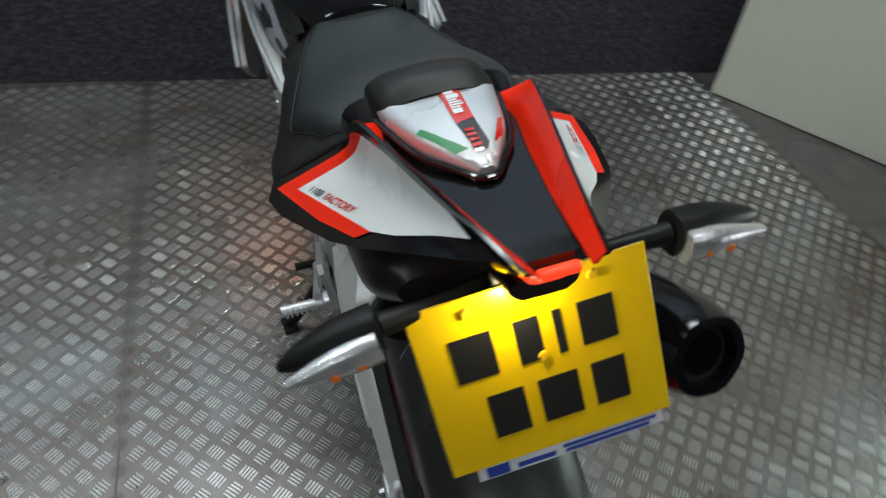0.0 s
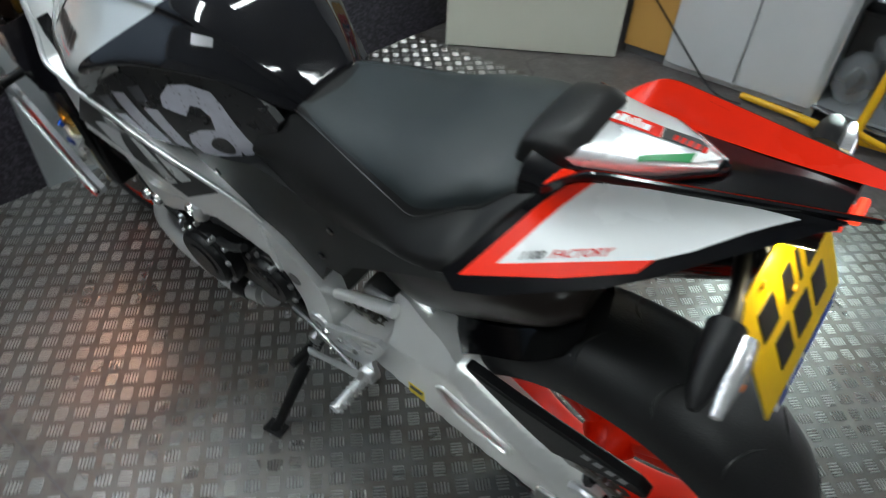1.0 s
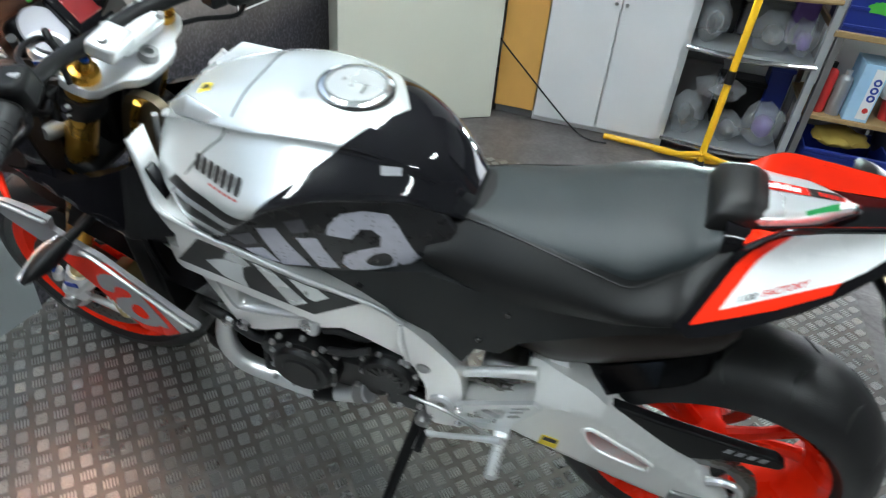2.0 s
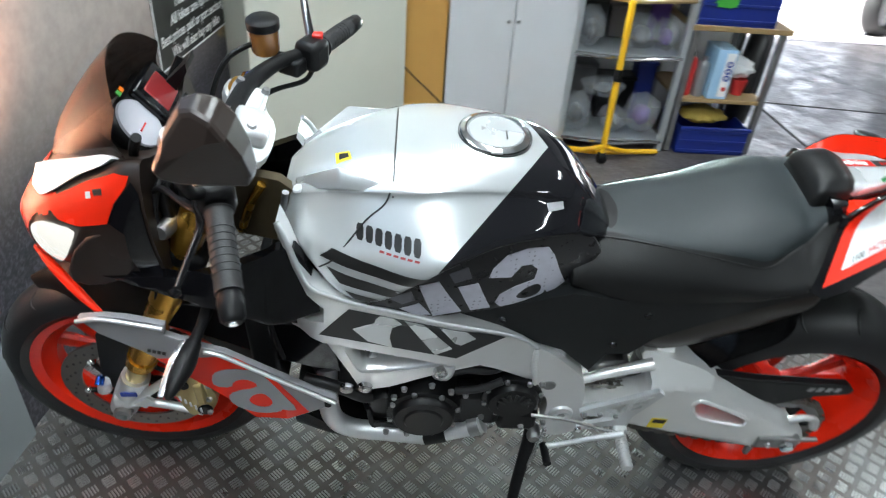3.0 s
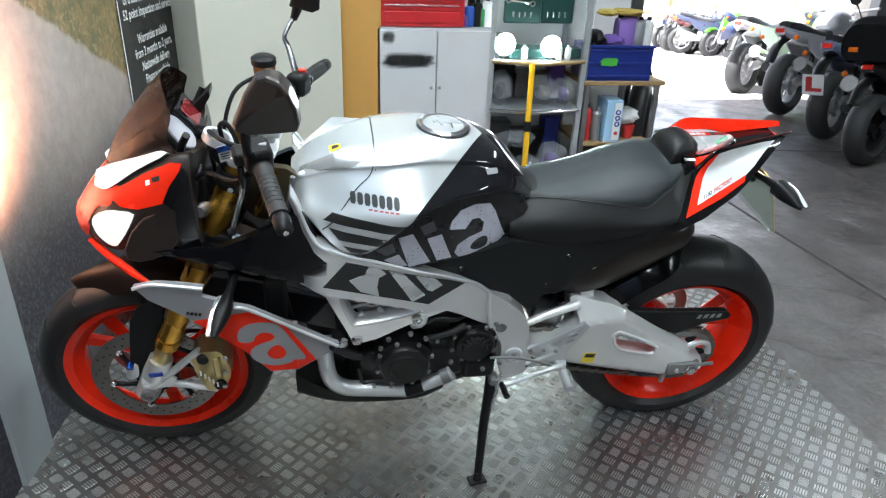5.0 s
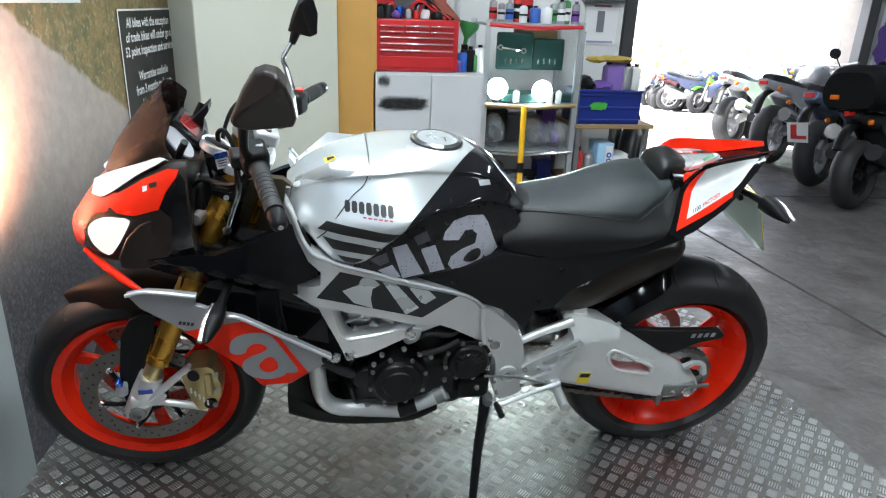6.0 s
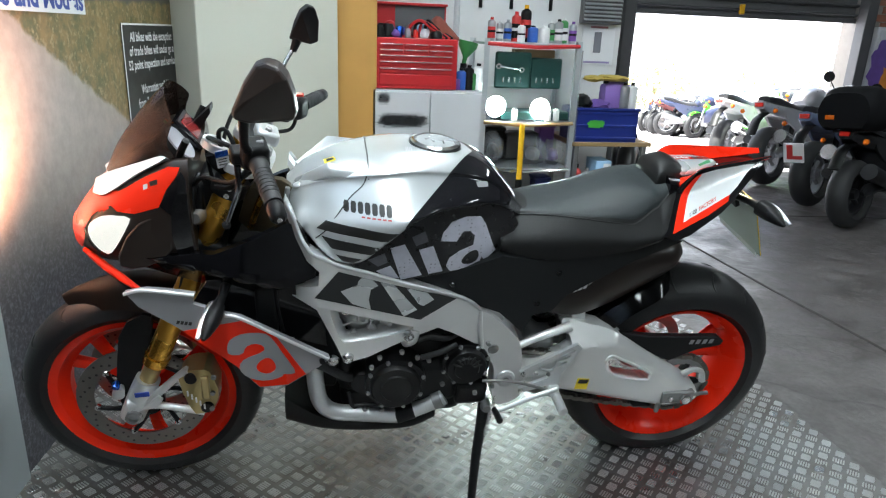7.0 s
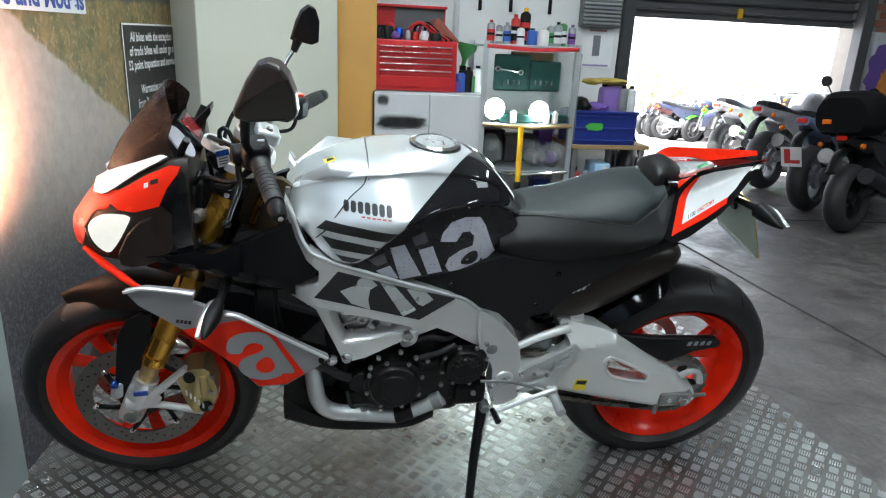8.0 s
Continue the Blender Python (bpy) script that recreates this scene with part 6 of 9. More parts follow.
belly = part("belly_pan", loft([(-0.395, [(0.0, 0.245), (0.06, 0.245), (0.10, 0.25), (0.118, 0.29), (0.118, 0.34)]), (-0.30, [(0.0, 0.215), (0.07, 0.215), (0.115, 0.225), (0.128, 0.25), (0.128, 0.275)]), (-0.18, [(0.0, 0.20), (0.07, 0.20), (0.115, 0.208), (0.125, 0.23), (0.125, 0.245)]),
                               (-0.06, [(0.0, 0.195), (0.07, 0.195), (0.11, 0.205), (0.12, 0.225), (0.12, 0.24)]), (0.01, [(0.0, 0.22), (0.06, 0.22), (0.10, 0.228), (0.108, 0.245), (0.108, 0.262)])], 5, 4), M_MATTE, bike, "matt black belly pan")
part("inner_shroud", boxed(-0.36, 0.005, 0.66, 0.10, 0.26, 0.26, pose(0, 0, 0)), M_ENGINE, bike, "black inner radiator shroud", bevel=0.02)
part("sump", boxed(-0.08, 0.0, 0.29, 0.34, 0.18, 0.12), M_ENGINE, engine, bevel=0.03)

# swingarm and drive
SW = [(0.338, 0.528), (0.35, 0.541), (0.403, 0.531), (0.469, 0.523), (0.505, 0.506), (0.605, 0.436), (0.708, 0.37), (0.756, 0.336), (0.783, 0.3), (0.776, 0.268), (0.74, 0.262), (0.665, 0.26), (0.516, 0.297), (0.427, 0.319), (0.348, 0.338), (0.25, 0.365), (0.22, 0.385), (0.225, 0.42), (0.3, 0.44), (0.36, 0.47), (0.366, 0.5)]


def swing_y(x, z):
    """A flat outer face with the upper edge bent inwards and the lower edge turned under."""
    top = 0.492 - 0.695 * max(x - 0.49, 0) - 0.1 * max(0.49 - x, 0)
    low = 0.35 - 0.27 * (x - 0.348)
    return -0.14 - 0.006 * math.sin(min(max((x - 0.25) / 0.5, 0), 1) * 3.1) + 1.0 * max(z - top, 0) + 0.7 * max(low - z, 0)


for side in (-1, 1):
    sw = part("swingarm", panel(SW, swing_y, 0.05, 0.011, side, 1, holes=[[(0.462, 0.44), (0.47, 0.452), (0.492, 0.45), (0.6, 0.396), (0.615, 0.375), (0.602, 0.352), (0.507, 0.374), (0.474, 0.402)]]), M_SWING, bike, "polished aluminium banana swingarm")
    sw.data.validate()
    rim = [Vector((x, side * 0.146, z)) for x, z in ((0.467, 0.436), (0.476, 0.449), (0.496, 0.445), (0.596, 0.393), (0.608, 0.375), (0.597, 0.359), (0.51, 0.379), (0.48, 0.404), (0.467, 0.436))]
    part("slot_rim", tubed(rim, 0.005, sides=8, n=4, caps=False), M_SWING, sw)
    part("upper_strut", tubed([(0.215, side * 0.12, 0.478), (0.28, side * 0.118, 0.508), (0.36, side * 0.112, 0.532)], [0.01, 0.011, 0.014], sides=10), M_SWING, sw, "silver upper strut")
    part("axle_block", boxed(0.715, side * 0.141, 0.29, 0.1, 0.02, 0.04), M_STEEL, sw, bevel=0.004)
    part("axle_nut", lathed([(0, 0.014), (0.014, 0.014), (0.018, 0.008), (0.018, 0), (0, 0)], (0.735, side * 0.15, 0.289), (0, side, 0), 6), M_CHROME, sw)
    part("block_bolt", lathed([(0, 0.01), (0.007, 0.01), (0.009, 0), (0, 0)], (0.69, side * 0.15, 0.291), (0, side, 0), 6), M_CHROME, sw)
    part("adjuster", tubed([(0.76, side * 0.138, 0.29), (0.815, side * 0.136, 0.29)], 0.006, sides=8), M_STEEL, sw)
    part("lifter_lug", tubed([(0.665, side * 0.14, 0.268), (0.662, side * 0.142, 0.235)], [0.009, 0.007], sides=10), M_STEEL, sw)
    part("torque_loop", tubed([(0.72, side * 0.13, 0.36), (0.745, side * 0.134, 0.378), (0.775, side * 0.134, 0.37), (0.788, side * 0.132, 0.335)], [0.01, 0.008, 0.008, 0.01], sides=8), M_ALU2, sw)
part("cross_brace", boxed(0.29, 0.005, 0.46, 0.09, 0.2, 0.06), M_STEEL, bike, "cast swingarm cross brace", bevel=0.02)
part("warning_label", panel([(0.391, 0.342), (0.427, 0.339), (0.43, 0.375), (0.395, 0.378)], lambda x, z: swing_y(x, z) - 0.0015, 0.001, 0.05), M_YSTICK, bike, "small yellow warning sticker")
part("label_head", panel([(0.397, 0.362), (0.424, 0.36), (0.428, 0.373), (0.4, 0.375)], lambda x, z: swing_y(x, z) - 0.0027, 0.0006, 0.05), M_INK, bike)
part("rear_axle", tubed([(0.723, -0.14, 0.309), (0.723, 0.14, 0.309)], 0.012, sides=12), M_STEEL, rear_wheel)
sprk = bmesh.new()
teeth = 42
ring = []
for s in (-0.003, 0.003):
    ring.append([sprk.verts.new((RC[0] + (0.098 if k % 2 else 0.091) * math.cos(math.tau * k / (2 * teeth)), -0.105 + s, RC[2] + (0.098 if k % 2 else 0.091) * math.sin(math.tau * k / (2 * teeth)))) for k in range(2 * teeth)])
    ring.append([sprk.verts.new((RC[0] + 0.066 * math.cos(math.tau * k / (2 * teeth)), -0.105 + s, RC[2] + 0.066 * math.sin(math.tau * k / (2 * teeth)))) for k in range(2 * teeth)])
for a, b in ((0, 1), (1, 3), (3, 2), (2, 0)):
    for k in range(2 * teeth):
        j = (k + 1) % (2 * teeth)
        sprk.faces.new((ring[a][k], ring[a][j], ring[b][j], ring[b][k]))
rsp = part("rear_sprocket", sprk, M_STEEL, rear_wheel, "steel rear sprocket", smooth=False)
for k in range(5):
    a = math.tau * k / 5
    part("carrier_arm", tubed([(RC[0] + 0.03 * math.cos(a), -0.10, RC[2] + 0.03 * math.sin(a)), (RC[0] + 0.07 * math.cos(a), -0.105, RC[2] + 0.07 * math.sin(a))], [0.014, 0.009], sides=8), M_MATTE, rsp)
part("rear_disc", lathed([(0.075, -0.0025), (0.11, -0.0025), (0.11, 0.0025), (0.075, 0.0025)], (RC[0], 0.1, RC[2]), (0, 1, 0), 48, True), M_DISC, rear_wheel, "drilled rear brake disc")


def chain_loop():
    """Roller chain round both sprockets."""
    a, ra, b, rb = Vector((0.10, 0, 0.42)), 0.042, Vector((RC[0], 0, RC[2])), 0.095
    pts = []
    d = (b - a)
    ang = math.atan2(d.z, d.x)
    off = math.asin((rb - ra) / d.length)
    ua, la = ang + math.pi / 2 + off, ang - math.pi / 2 - off
    up0, up1 = a + Vector((math.cos(ua), 0, math.sin(ua))) * ra, b + Vector((math.cos(ua), 0, math.sin(ua))) * rb
    lo0, lo1 = a + Vector((math.cos(la), 0, math.sin(la))) * ra, b + Vector((math.cos(la), 0, math.sin(la))) * rb
    pts += [up0.lerp(up1, i / 38) for i in range(38)]
    pts += [b + Vector((math.cos(ua + (la - ua) * i / 16), 0, math.sin(ua + (la - ua) * i / 16))) * rb for i in range(17)]
    pts += [lo1.lerp(lo0, i / 38) - Vector((0, 0, 0.018 * math.sin(math.pi * i / 38))) for i in range(1, 38)]
    bm = bmesh.new()
    for i in range(len(pts)):
        p, q = pts[i], pts[(i + 1) % len(pts)]
        if (q - p).length > 0.05:
            continue
        m = Matrix.Translation((p + q) / 2 + Vector((0, -0.105, 0))) @ (q - p).to_track_quat("X", "Z").to_matrix().to_4x4()
        for y in ((-0.0085, 0.0085) if i % 2 else (-0.0055, 0.0055)):
            box(bm, 0, y, 0, 0.018, 0.002, 0.013, m)
        box(bm, 0, 0, 0, 0.007, 0.011, 0.007, m)
    return bm


part("chain", chain_loop(), M_CHAIN, bike, "oily steel drive chain", smooth=False, kind="stuff")
cg = part("chain_guard", panel([(0.50, 0.505), (0.60, 0.49), (0.809, 0.478), (0.828, 0.462), (0.822, 0.448), (0.752, 0.436), (0.674, 0.40), (0.63, 0.42), (0.597, 0.44)], lambda x, z: -0.118, 0.022, 0.05, -1), M_MATTE, bike, "matt black chain guard", bevel=0.004)
for b in bars(0.72, 0.80, 0.458, 0.472, 4, 0.004, 0.4):
    part("mark", panel(b, lambda x, z: -0.1188, 0.0006, 0.05), M_GREY, cg)
part("lower_guard", panel([(0.575, 0.27), (0.635, 0.27), (0.66, 0.235), (0.60, 0.235)], lambda x, z: -0.12, 0.02, 0.05), M_MATTE, bike, "matt black lower chain guide", bevel=0.003)
part("rear_mudguard", fender_shell((RC[0], RC[1], RC[2]), 0.362, 0.112, 101, 158, 0.055, taper=0.55), M_BLACK, bike, "gloss black rear mudguard")
tray = part("under_tray", loft([(0.31, [(0.0, 0.70), (0.06, 0.69), (0.085, 0.65), (0.085, 0.59), (0.07, 0.55)]), (0.38, [(0.0, 0.715), (0.075, 0.705), (0.10, 0.67), (0.102, 0.60), (0.085, 0.55)]), (0.46, [(0.0, 0.735), (0.08, 0.728), (0.106, 0.69), (0.106, 0.63), (0.09, 0.585)]),
                               (0.55, [(0.0, 0.752), (0.075, 0.748), (0.10, 0.72), (0.102, 0.67), (0.09, 0.64)]), (0.625, [(0.0, 0.76), (0.065, 0.755), (0.09, 0.73), (0.092, 0.70), (0.078, 0.678)]), (0.662, [(0.0, 0.742), (0.042, 0.738), (0.058, 0.726), (0.06, 0.713), (0.052, 0.70)])], 5, 4), M_BROWN, bike, "bronze-black under-seat tray")
for b in bars(0.352, 0.415, 0.634, 0.652, 5, 0.004, 0.3):
    part("mark", panel([(x, z + (x - 0.352) * 0.35) for x, z in b], lambda x, z: -0.1042, 0.0006, 0.05), M_PAPER, tray)
part("mark_disc", lathed([(0, 0.0006), (0.007, 0.0006), (0.007, 0), (0, 0)], (0.336, -0.1035, 0.637), (0, -1, 0), 18), M_PAPER, tray)
shock = part("rear_shock", tubed([(0.26, 0.0, 0.65), (0.345, 0.0, 0.45)], 0.02, sides=16), M_STEEL, bike, "rear shock absorber with a gold adjuster")
bm = bmesh.new()
tube(bm, [Vector((0.27, 0, 0.63)).lerp(Vector((0.34, 0, 0.47)), i / 72) + Vector((0.034 * math.cos(i * 0.62), 0.036 * math.sin(i * 0.62), 0.014 * math.cos(i * 0.62))) for i in range(73)], 0.006, sides=8, n=1)
part("spring", bm, M_BLACK, shock, "coil spring")
part("adjuster", tubed([(0.325, -0.06, 0.565), (0.365, -0.06, 0.585)], 0.016, sides=14), M_GOLD, shock, "gold preload adjuster")
part("reservoir", tubed([(0.34, -0.045, 0.60), (0.375, -0.05, 0.49)], 0.026, sides=18), M_STEEL, shock, "grey shock reservoir")
part("mount_plate", panel([(0.36, 0.60), (0.40, 0.595), (0.42, 0.50), (0.385, 0.49)], lambda x, z: -0.08, 0.008, 0.06), M_ALU, shock)

# foot rests, gear lever, side stand
for side in (-1, 1):
    hb = part("foot_rest_bracket", panel([(0.218, 0.428), (0.235, 0.44), (0.366, 0.512), (0.38, 0.5), (0.353, 0.449), (0.334, 0.417), (0.332, 0.375), (0.322, 0.352), (0.302, 0.352), (0.3, 0.378), (0.232, 0.358), (0.222, 0.372), (0.3, 0.405), (0.295, 0.414), (0.225, 0.415)], lambda x, z: -0.168, 0.01, 0.03, side,
                                         holes=[[(0.264, 0.44), (0.318, 0.474), (0.312, 0.422), (0.28, 0.432)], [(0.323, 0.47), (0.362, 0.49), (0.36, 0.498), (0.325, 0.478)], [(0.322, 0.455), (0.352, 0.472), (0.352, 0.48), (0.322, 0.463)], [(0.321, 0.438), (0.345, 0.453), (0.345, 0.461), (0.321, 0.446)]]), M_ALU2, bike, "machined foot rest bracket with lightening slots", bevel=0.0015)
    for k in range(2):
        part("bracket_screw", lathed([(0, 0.004), (0.005, 0.004), (0.006, 0), (0, 0)], (0.262 + 0.035 * k, side * 0.169, 0.425 - 0.006 * k), (0, side, 0), 10), M_STEEL, hb)
    peg = part("foot_rest", tubed([(0.318, side * 0.165, 0.363), (0.318, side * 0.18, 0.364), (0.317, side * 0.262, 0.368)], [0.012, 0.0115, 0.010], sides=12), M_ALU2, hb, "ribbed alloy foot rest")
    for k in range(8):
        part("rib", lathed([(0.008, -0.0028), (0.0135, -0.002), (0.0135, 0.002), (0.008, 0.0028)], (0.318, side * (0.188 + 0.0095 * k), 0.364), (0, 1, 0), 10, True), M_ALU2, peg)
    part("peg_clevis", boxed(0.318, side * 0.168, 0.363, 0.03, 0.028, 0.034), M_ALU2, hb, bevel=0.005)
    part("bolt", lathed([(0, 0.006), (0.006, 0.006), (0.008, 0), (0, 0)], (0.226, side * 0.17, 0.424), (0, side, 0), 10), M_CHROME, hb)
    part("bolt", lathed([(0, 0.006), (0.006, 0.006), (0.008, 0), (0, 0)], (0.226, side * 0.17, 0.367), (0, side, 0), 10), M_CHROME, hb)
gl = part("gear_lever", tubed([(0.32, -0.19, 0.385), (0.25, -0.188, 0.355), (0.19, -0.186, 0.325), (0.155, -0.186, 0.315)], [0.008, 0.006, 0.006, 0.008], sides=10), M_ALU2, bike, "alloy gear lever")
part("toe_peg", tubed([(0.158, -0.18, 0.315), (0.16, -0.23, 0.32)], 0.009, sides=12), M_MATTE, gl, "black rubber toe peg")
part("gear_rod", tubed([(0.30, -0.182, 0.375), (0.20, -0.17, 0.40), (0.12, -0.16, 0.40)], 0.004, sides=8), M_STEEL, gl)
st = part("side_stand", tubed([(0.14, -0.135, 0.30), (0.13, -0.165, 0.255), (0.112, -0.215, 0.18), (0.092, -0.29, 0.075)], [0.017, 0.015, 0.013, 0.011], sides=12), M_MATTE, bike, "black steel side stand")
part("foot", boxed(0, 0, 0, 0.05, 0.035, 0.008, pose(0.088, -0.300, 0.064, -LEAN, 0, 10)), M_MATTE, st, bevel=0.003)
part("foot_neck", tubed([(0.092, -0.29, 0.08), (0.088, -0.302, 0.062)], [0.011, 0.014], sides=10), M_MATTE, st)
part("stand_pivot", lathed([(0, 0.012), (0.012, 0.012), (0.016, 0.004), (0.016, -0.02), (0, -0.02)], (0.142, -0.15, 0.30), (0, -1, 0), 14), M_STEEL, st)
bm = bmesh.new()
tube(bm, [Vector((0.165, -0.15, 0.335)).lerp(Vector((0.135, -0.19, 0.225)), i / 60) + Vector((0.006 * math.cos(i * 1.25), 0.003 * math.cos(i * 1.25), 0.006 * math.sin(i * 1.25))) for i in range(61)], 0.0016, sides=6, n=1)
part("stand_spring", bm, M_STEEL, st)

# ---------- tail ----------
part("seat_hump", loft([(0.545, [(0, 0.93), (0.03, 0.929), (0.05, 0.926), (0.06, 0.918), (0.064, 0.88)]), (0.553, [(0, 0.952), (0.032, 0.951), (0.052, 0.946), (0.063, 0.934), (0.067, 0.88)]), (0.572, [(0, 0.963), (0.034, 0.961), (0.053, 0.954), (0.065, 0.938), (0.07, 0.88)]),
                              (0.6, [(0, 0.966), (0.034, 0.964), (0.053, 0.956), (0.066, 0.938), (0.072, 0.88)]), (0.622, [(0, 0.957), (0.03, 0.955), (0.047, 0.949), (0.06, 0.938), (0.07, 0.885)])], 4, 4, warp=sk), M_SEAT, bike, "black padded seat hump")
cowl = part("tail_cowl", loft([(0.57, [(0, 0.942), (0.04, 0.941), (0.07, 0.938), (0.09, 0.93), (0.098, 0.91), (0.10, 0.88), (0.08, 0.86)]),
                               (0.65, [(0, 0.93), (0.035, 0.929), (0.055, 0.927), (0.07, 0.925), (0.082, 0.92), (0.086, 0.90), (0.072, 0.87)]),
                               (0.75, [(0, 0.938), (0.02, 0.937), (0.035, 0.936), (0.05, 0.935), (0.06, 0.93), (0.064, 0.905), (0.05, 0.88)]),
                               (0.83, [(0, 0.947), (0.015, 0.947), (0.03, 0.947), (0.04, 0.947), (0.046, 0.947), (0.045, 0.925), (0.03, 0.912)]),
                               (0.868, [(0, 0.95), (0.01, 0.95), (0.02, 0.95), (0.028, 0.951), (0.034, 0.953), (0.033, 0.942), (0.02, 0.936)])], 5, 3, warp=sk), M_BLACK, bike, "gloss black tail cowl")
hump = part("silver_hump", loft([(0.608, [(0, 0.953), (0.03, 0.952), (0.05, 0.951), (0.062, 0.944), (0.065, 0.93)]), (0.64, [(0, 0.955), (0.026, 0.954), (0.044, 0.951), (0.055, 0.943), (0.058, 0.928)]), (0.685, [(0, 0.955), (0.02, 0.954), (0.035, 0.953), (0.043, 0.946), (0.045, 0.928)]),
                                 (0.722, [(0, 0.953), (0.01, 0.954), (0.018, 0.951), (0.023, 0.946), (0.024, 0.932)]), (0.744, [(0, 0.948), (0.004, 0.949), (0.007, 0.947), (0.009, 0.944), (0.009, 0.934)])], 6, 4, warp=sk), M_SILVER, bike, "silver seat cowl hump")
part("rim", tubed([sk(Vector(q)) for q in ((0.61, -0.066, 0.932), (0.645, -0.059, 0.934), (0.693, -0.046, 0.937), (0.725, -0.026, 0.94), (0.75, -0.008, 0.942), (0.75, 0.008, 0.942), (0.725, 0.026, 0.94), (0.693, 0.046, 0.937), (0.645, 0.059, 0.934), (0.61, 0.066, 0.932))], 0.0035, sides=8), M_BLACK, hump, "gloss black rim")


def top_sticker(outline, tree, lift=0.0012, step=0.012):
    """A film cut to an outline in x and y and pressed down on a surface."""
    bm = bmesh.new()
    bm.faces.new([bm.verts.new((x, y, 0)) for x, y in outline])
    for lo, hi, no in ((min(p[0] for p in outline), max(p[0] for p in outline), (1, 0, 0)), (min(p[1] for p in outline), max(p[1] for p in outline), (0, 1, 0))):
        k = int((hi - lo) / step)
        for i in range(1, k + 1):
            c = lo + (hi - lo) * i / (k + 1)
            bmesh.ops.bisect_plane(bm, geom=bm.verts[:] + bm.edges[:] + bm.faces[:], plane_co=(c * no[0], c * no[1], 0), plane_no=no, dist=1e-5)
    for v in bm.verts:
        hit = tree.ray_cast(Vector((v.co.x, v.co.y, 2)), Vector((0, 0, -1)))
        v.co.z = (hit[0].z if hit[0] is not None else 0.9) + lift
    return bm


ht = skin(hump)
yc = lambda x: 0.085 * (x - 0.3)
RED_TOP = [(0.612, 0.026), (0.612, 0.048), (0.668, 0.047), (0.672, 0.028)]
for o, m_, name in ((RED_TOP, M_RED, "red_patch"),
                    ([(0.673, 0.028), (0.669, 0.047), (0.706, 0.046), (0.714, 0.041), (0.714, 0.035), (0.708, 0.03)], M_INK, "black_patch"),
                    ([(0.709, yc(0.71) - 0.022), (0.709, yc(0.71) - 0.008), (0.7155, yc(0.71) + 0.0), (0.7155, yc(0.71) + 0.006), (0.704, yc(0.71) + 0.012), (0.704, yc(0.7) + 0.026), (0.718, yc(0.72) + 0.017), (0.728, yc(0.728) + 0.006), (0.728, yc(0.728) - 0.006), (0.718, yc(0.72) - 0.017)], M_WHITE, "white_tip"),
                    ([(0.665, yc(0.665) - 0.037), (0.668, yc(0.668) - 0.043), (0.709, yc(0.71) - 0.023), (0.709, yc(0.71) - 0.01)], M_GREEN, "green_stripe"),
                    ([(0.675, yc(0.675) + 0.036), (0.672, yc(0.672) + 0.042), (0.704, yc(0.7) + 0.026), (0.704, yc(0.7) + 0.018)], M_RED, "red_stripe")):
    part(name, top_sticker([(0.614 + (x - 0.612) * 1.1, y + 0.005 * max(x - 0.66, 0) / 0.06) for x, y in o], ht), m_, hump)
for i, (w, d) in enumerate(((0.008, 0.01), (0.008, 0.013), (0.003, 0.01), (0.003, 0.013), (0.003, 0.014), (0.003, 0.01), (0.008, 0.01))):
    x0 = 0.62 + (0, 0.0095, 0.019, 0.0235, 0.028, 0.0325, 0.037)[i]
    part("mark", top_sticker([(x0, 0.031), (x0, 0.031 + d), (x0 + w, 0.031 + d), (x0 + w, 0.031)], ht, 0.002), M_WHITE, hump)
for i in range(5):
    x0 = 0.692 + 0.0078 * i
    part("mark", top_sticker([(x0, 0.033), (x0, 0.042), (x0 + 0.0045, 0.042), (x0 + 0.0045, 0.033)], ht, 0.002), M_RED, hump)

for side in (-1, 1):
    bm = bmesh.new()
    outer = spline([(0.60, side * 0.094, 0.925), (0.625, side * 0.092, 0.948), (0.65, side * 0.087, 0.963), (0.70, side * 0.076, 0.966), (0.80, side * 0.052, 0.968), (0.895, side * 0.03, 0.97)], 4)
    inner = spline([(0.595, side * 0.055, 0.922), (0.615, side * 0.062, 0.93), (0.65, side * 0.068, 0.925), (0.70, side * 0.057, 0.929), (0.80, side * 0.036, 0.944), (0.895, side * 0.02, 0.96)], 4)
    a = [bm.verts.new(sk(v)) for v in outer]
    b = [bm.verts.new(sk(v)) for v in inner]
    deep = lambda v: 1 - 0.72 * min(max((v.x - 0.74) / 0.165, 0), 1)
    c = [bm.verts.new(sk(v - Vector((0, side * 0.006, 0.034 * deep(v))))) for v in outer]
    for i in range(len(a) - 1):
        bm.faces.new((a[i], a[i + 1], b[i + 1], b[i]))
        bm.faces.new((b[i], b[i + 1], c[i + 1], c[i]))
        bm.faces.new((c[i], c[i + 1], a[i + 1], a[i]))
    bm.faces.new((a[0], b[0], c[0]))
    bm.faces.new((a[-1], c[-1], b[-1]))
    fin = part("tail_fin", bm, M_ORANGE, bike, "fluorescent red tail fin")
    bm = bmesh.new()
    ring = [[bm.verts.new(sk(v + Vector((0, side * o, z * deep(v) if z < -0.01 else z)))) for v in outer] for o, z in ((0.0004, -0.0012), (0.004, -0.002), (0.003, -0.014), (-0.003, -0.013))]
    for p, q in zip(ring, ring[1:] + ring[:1]):
        for i in range(len(p) - 1):
            bm.faces.new((p[i], p[i + 1], q[i + 1], q[i]))
    for k in (0, -1):
        bm.faces.new([r[k] for r in ring])
    part("outer_shell", bm, M_BLACK, fin, "gloss black outer side")
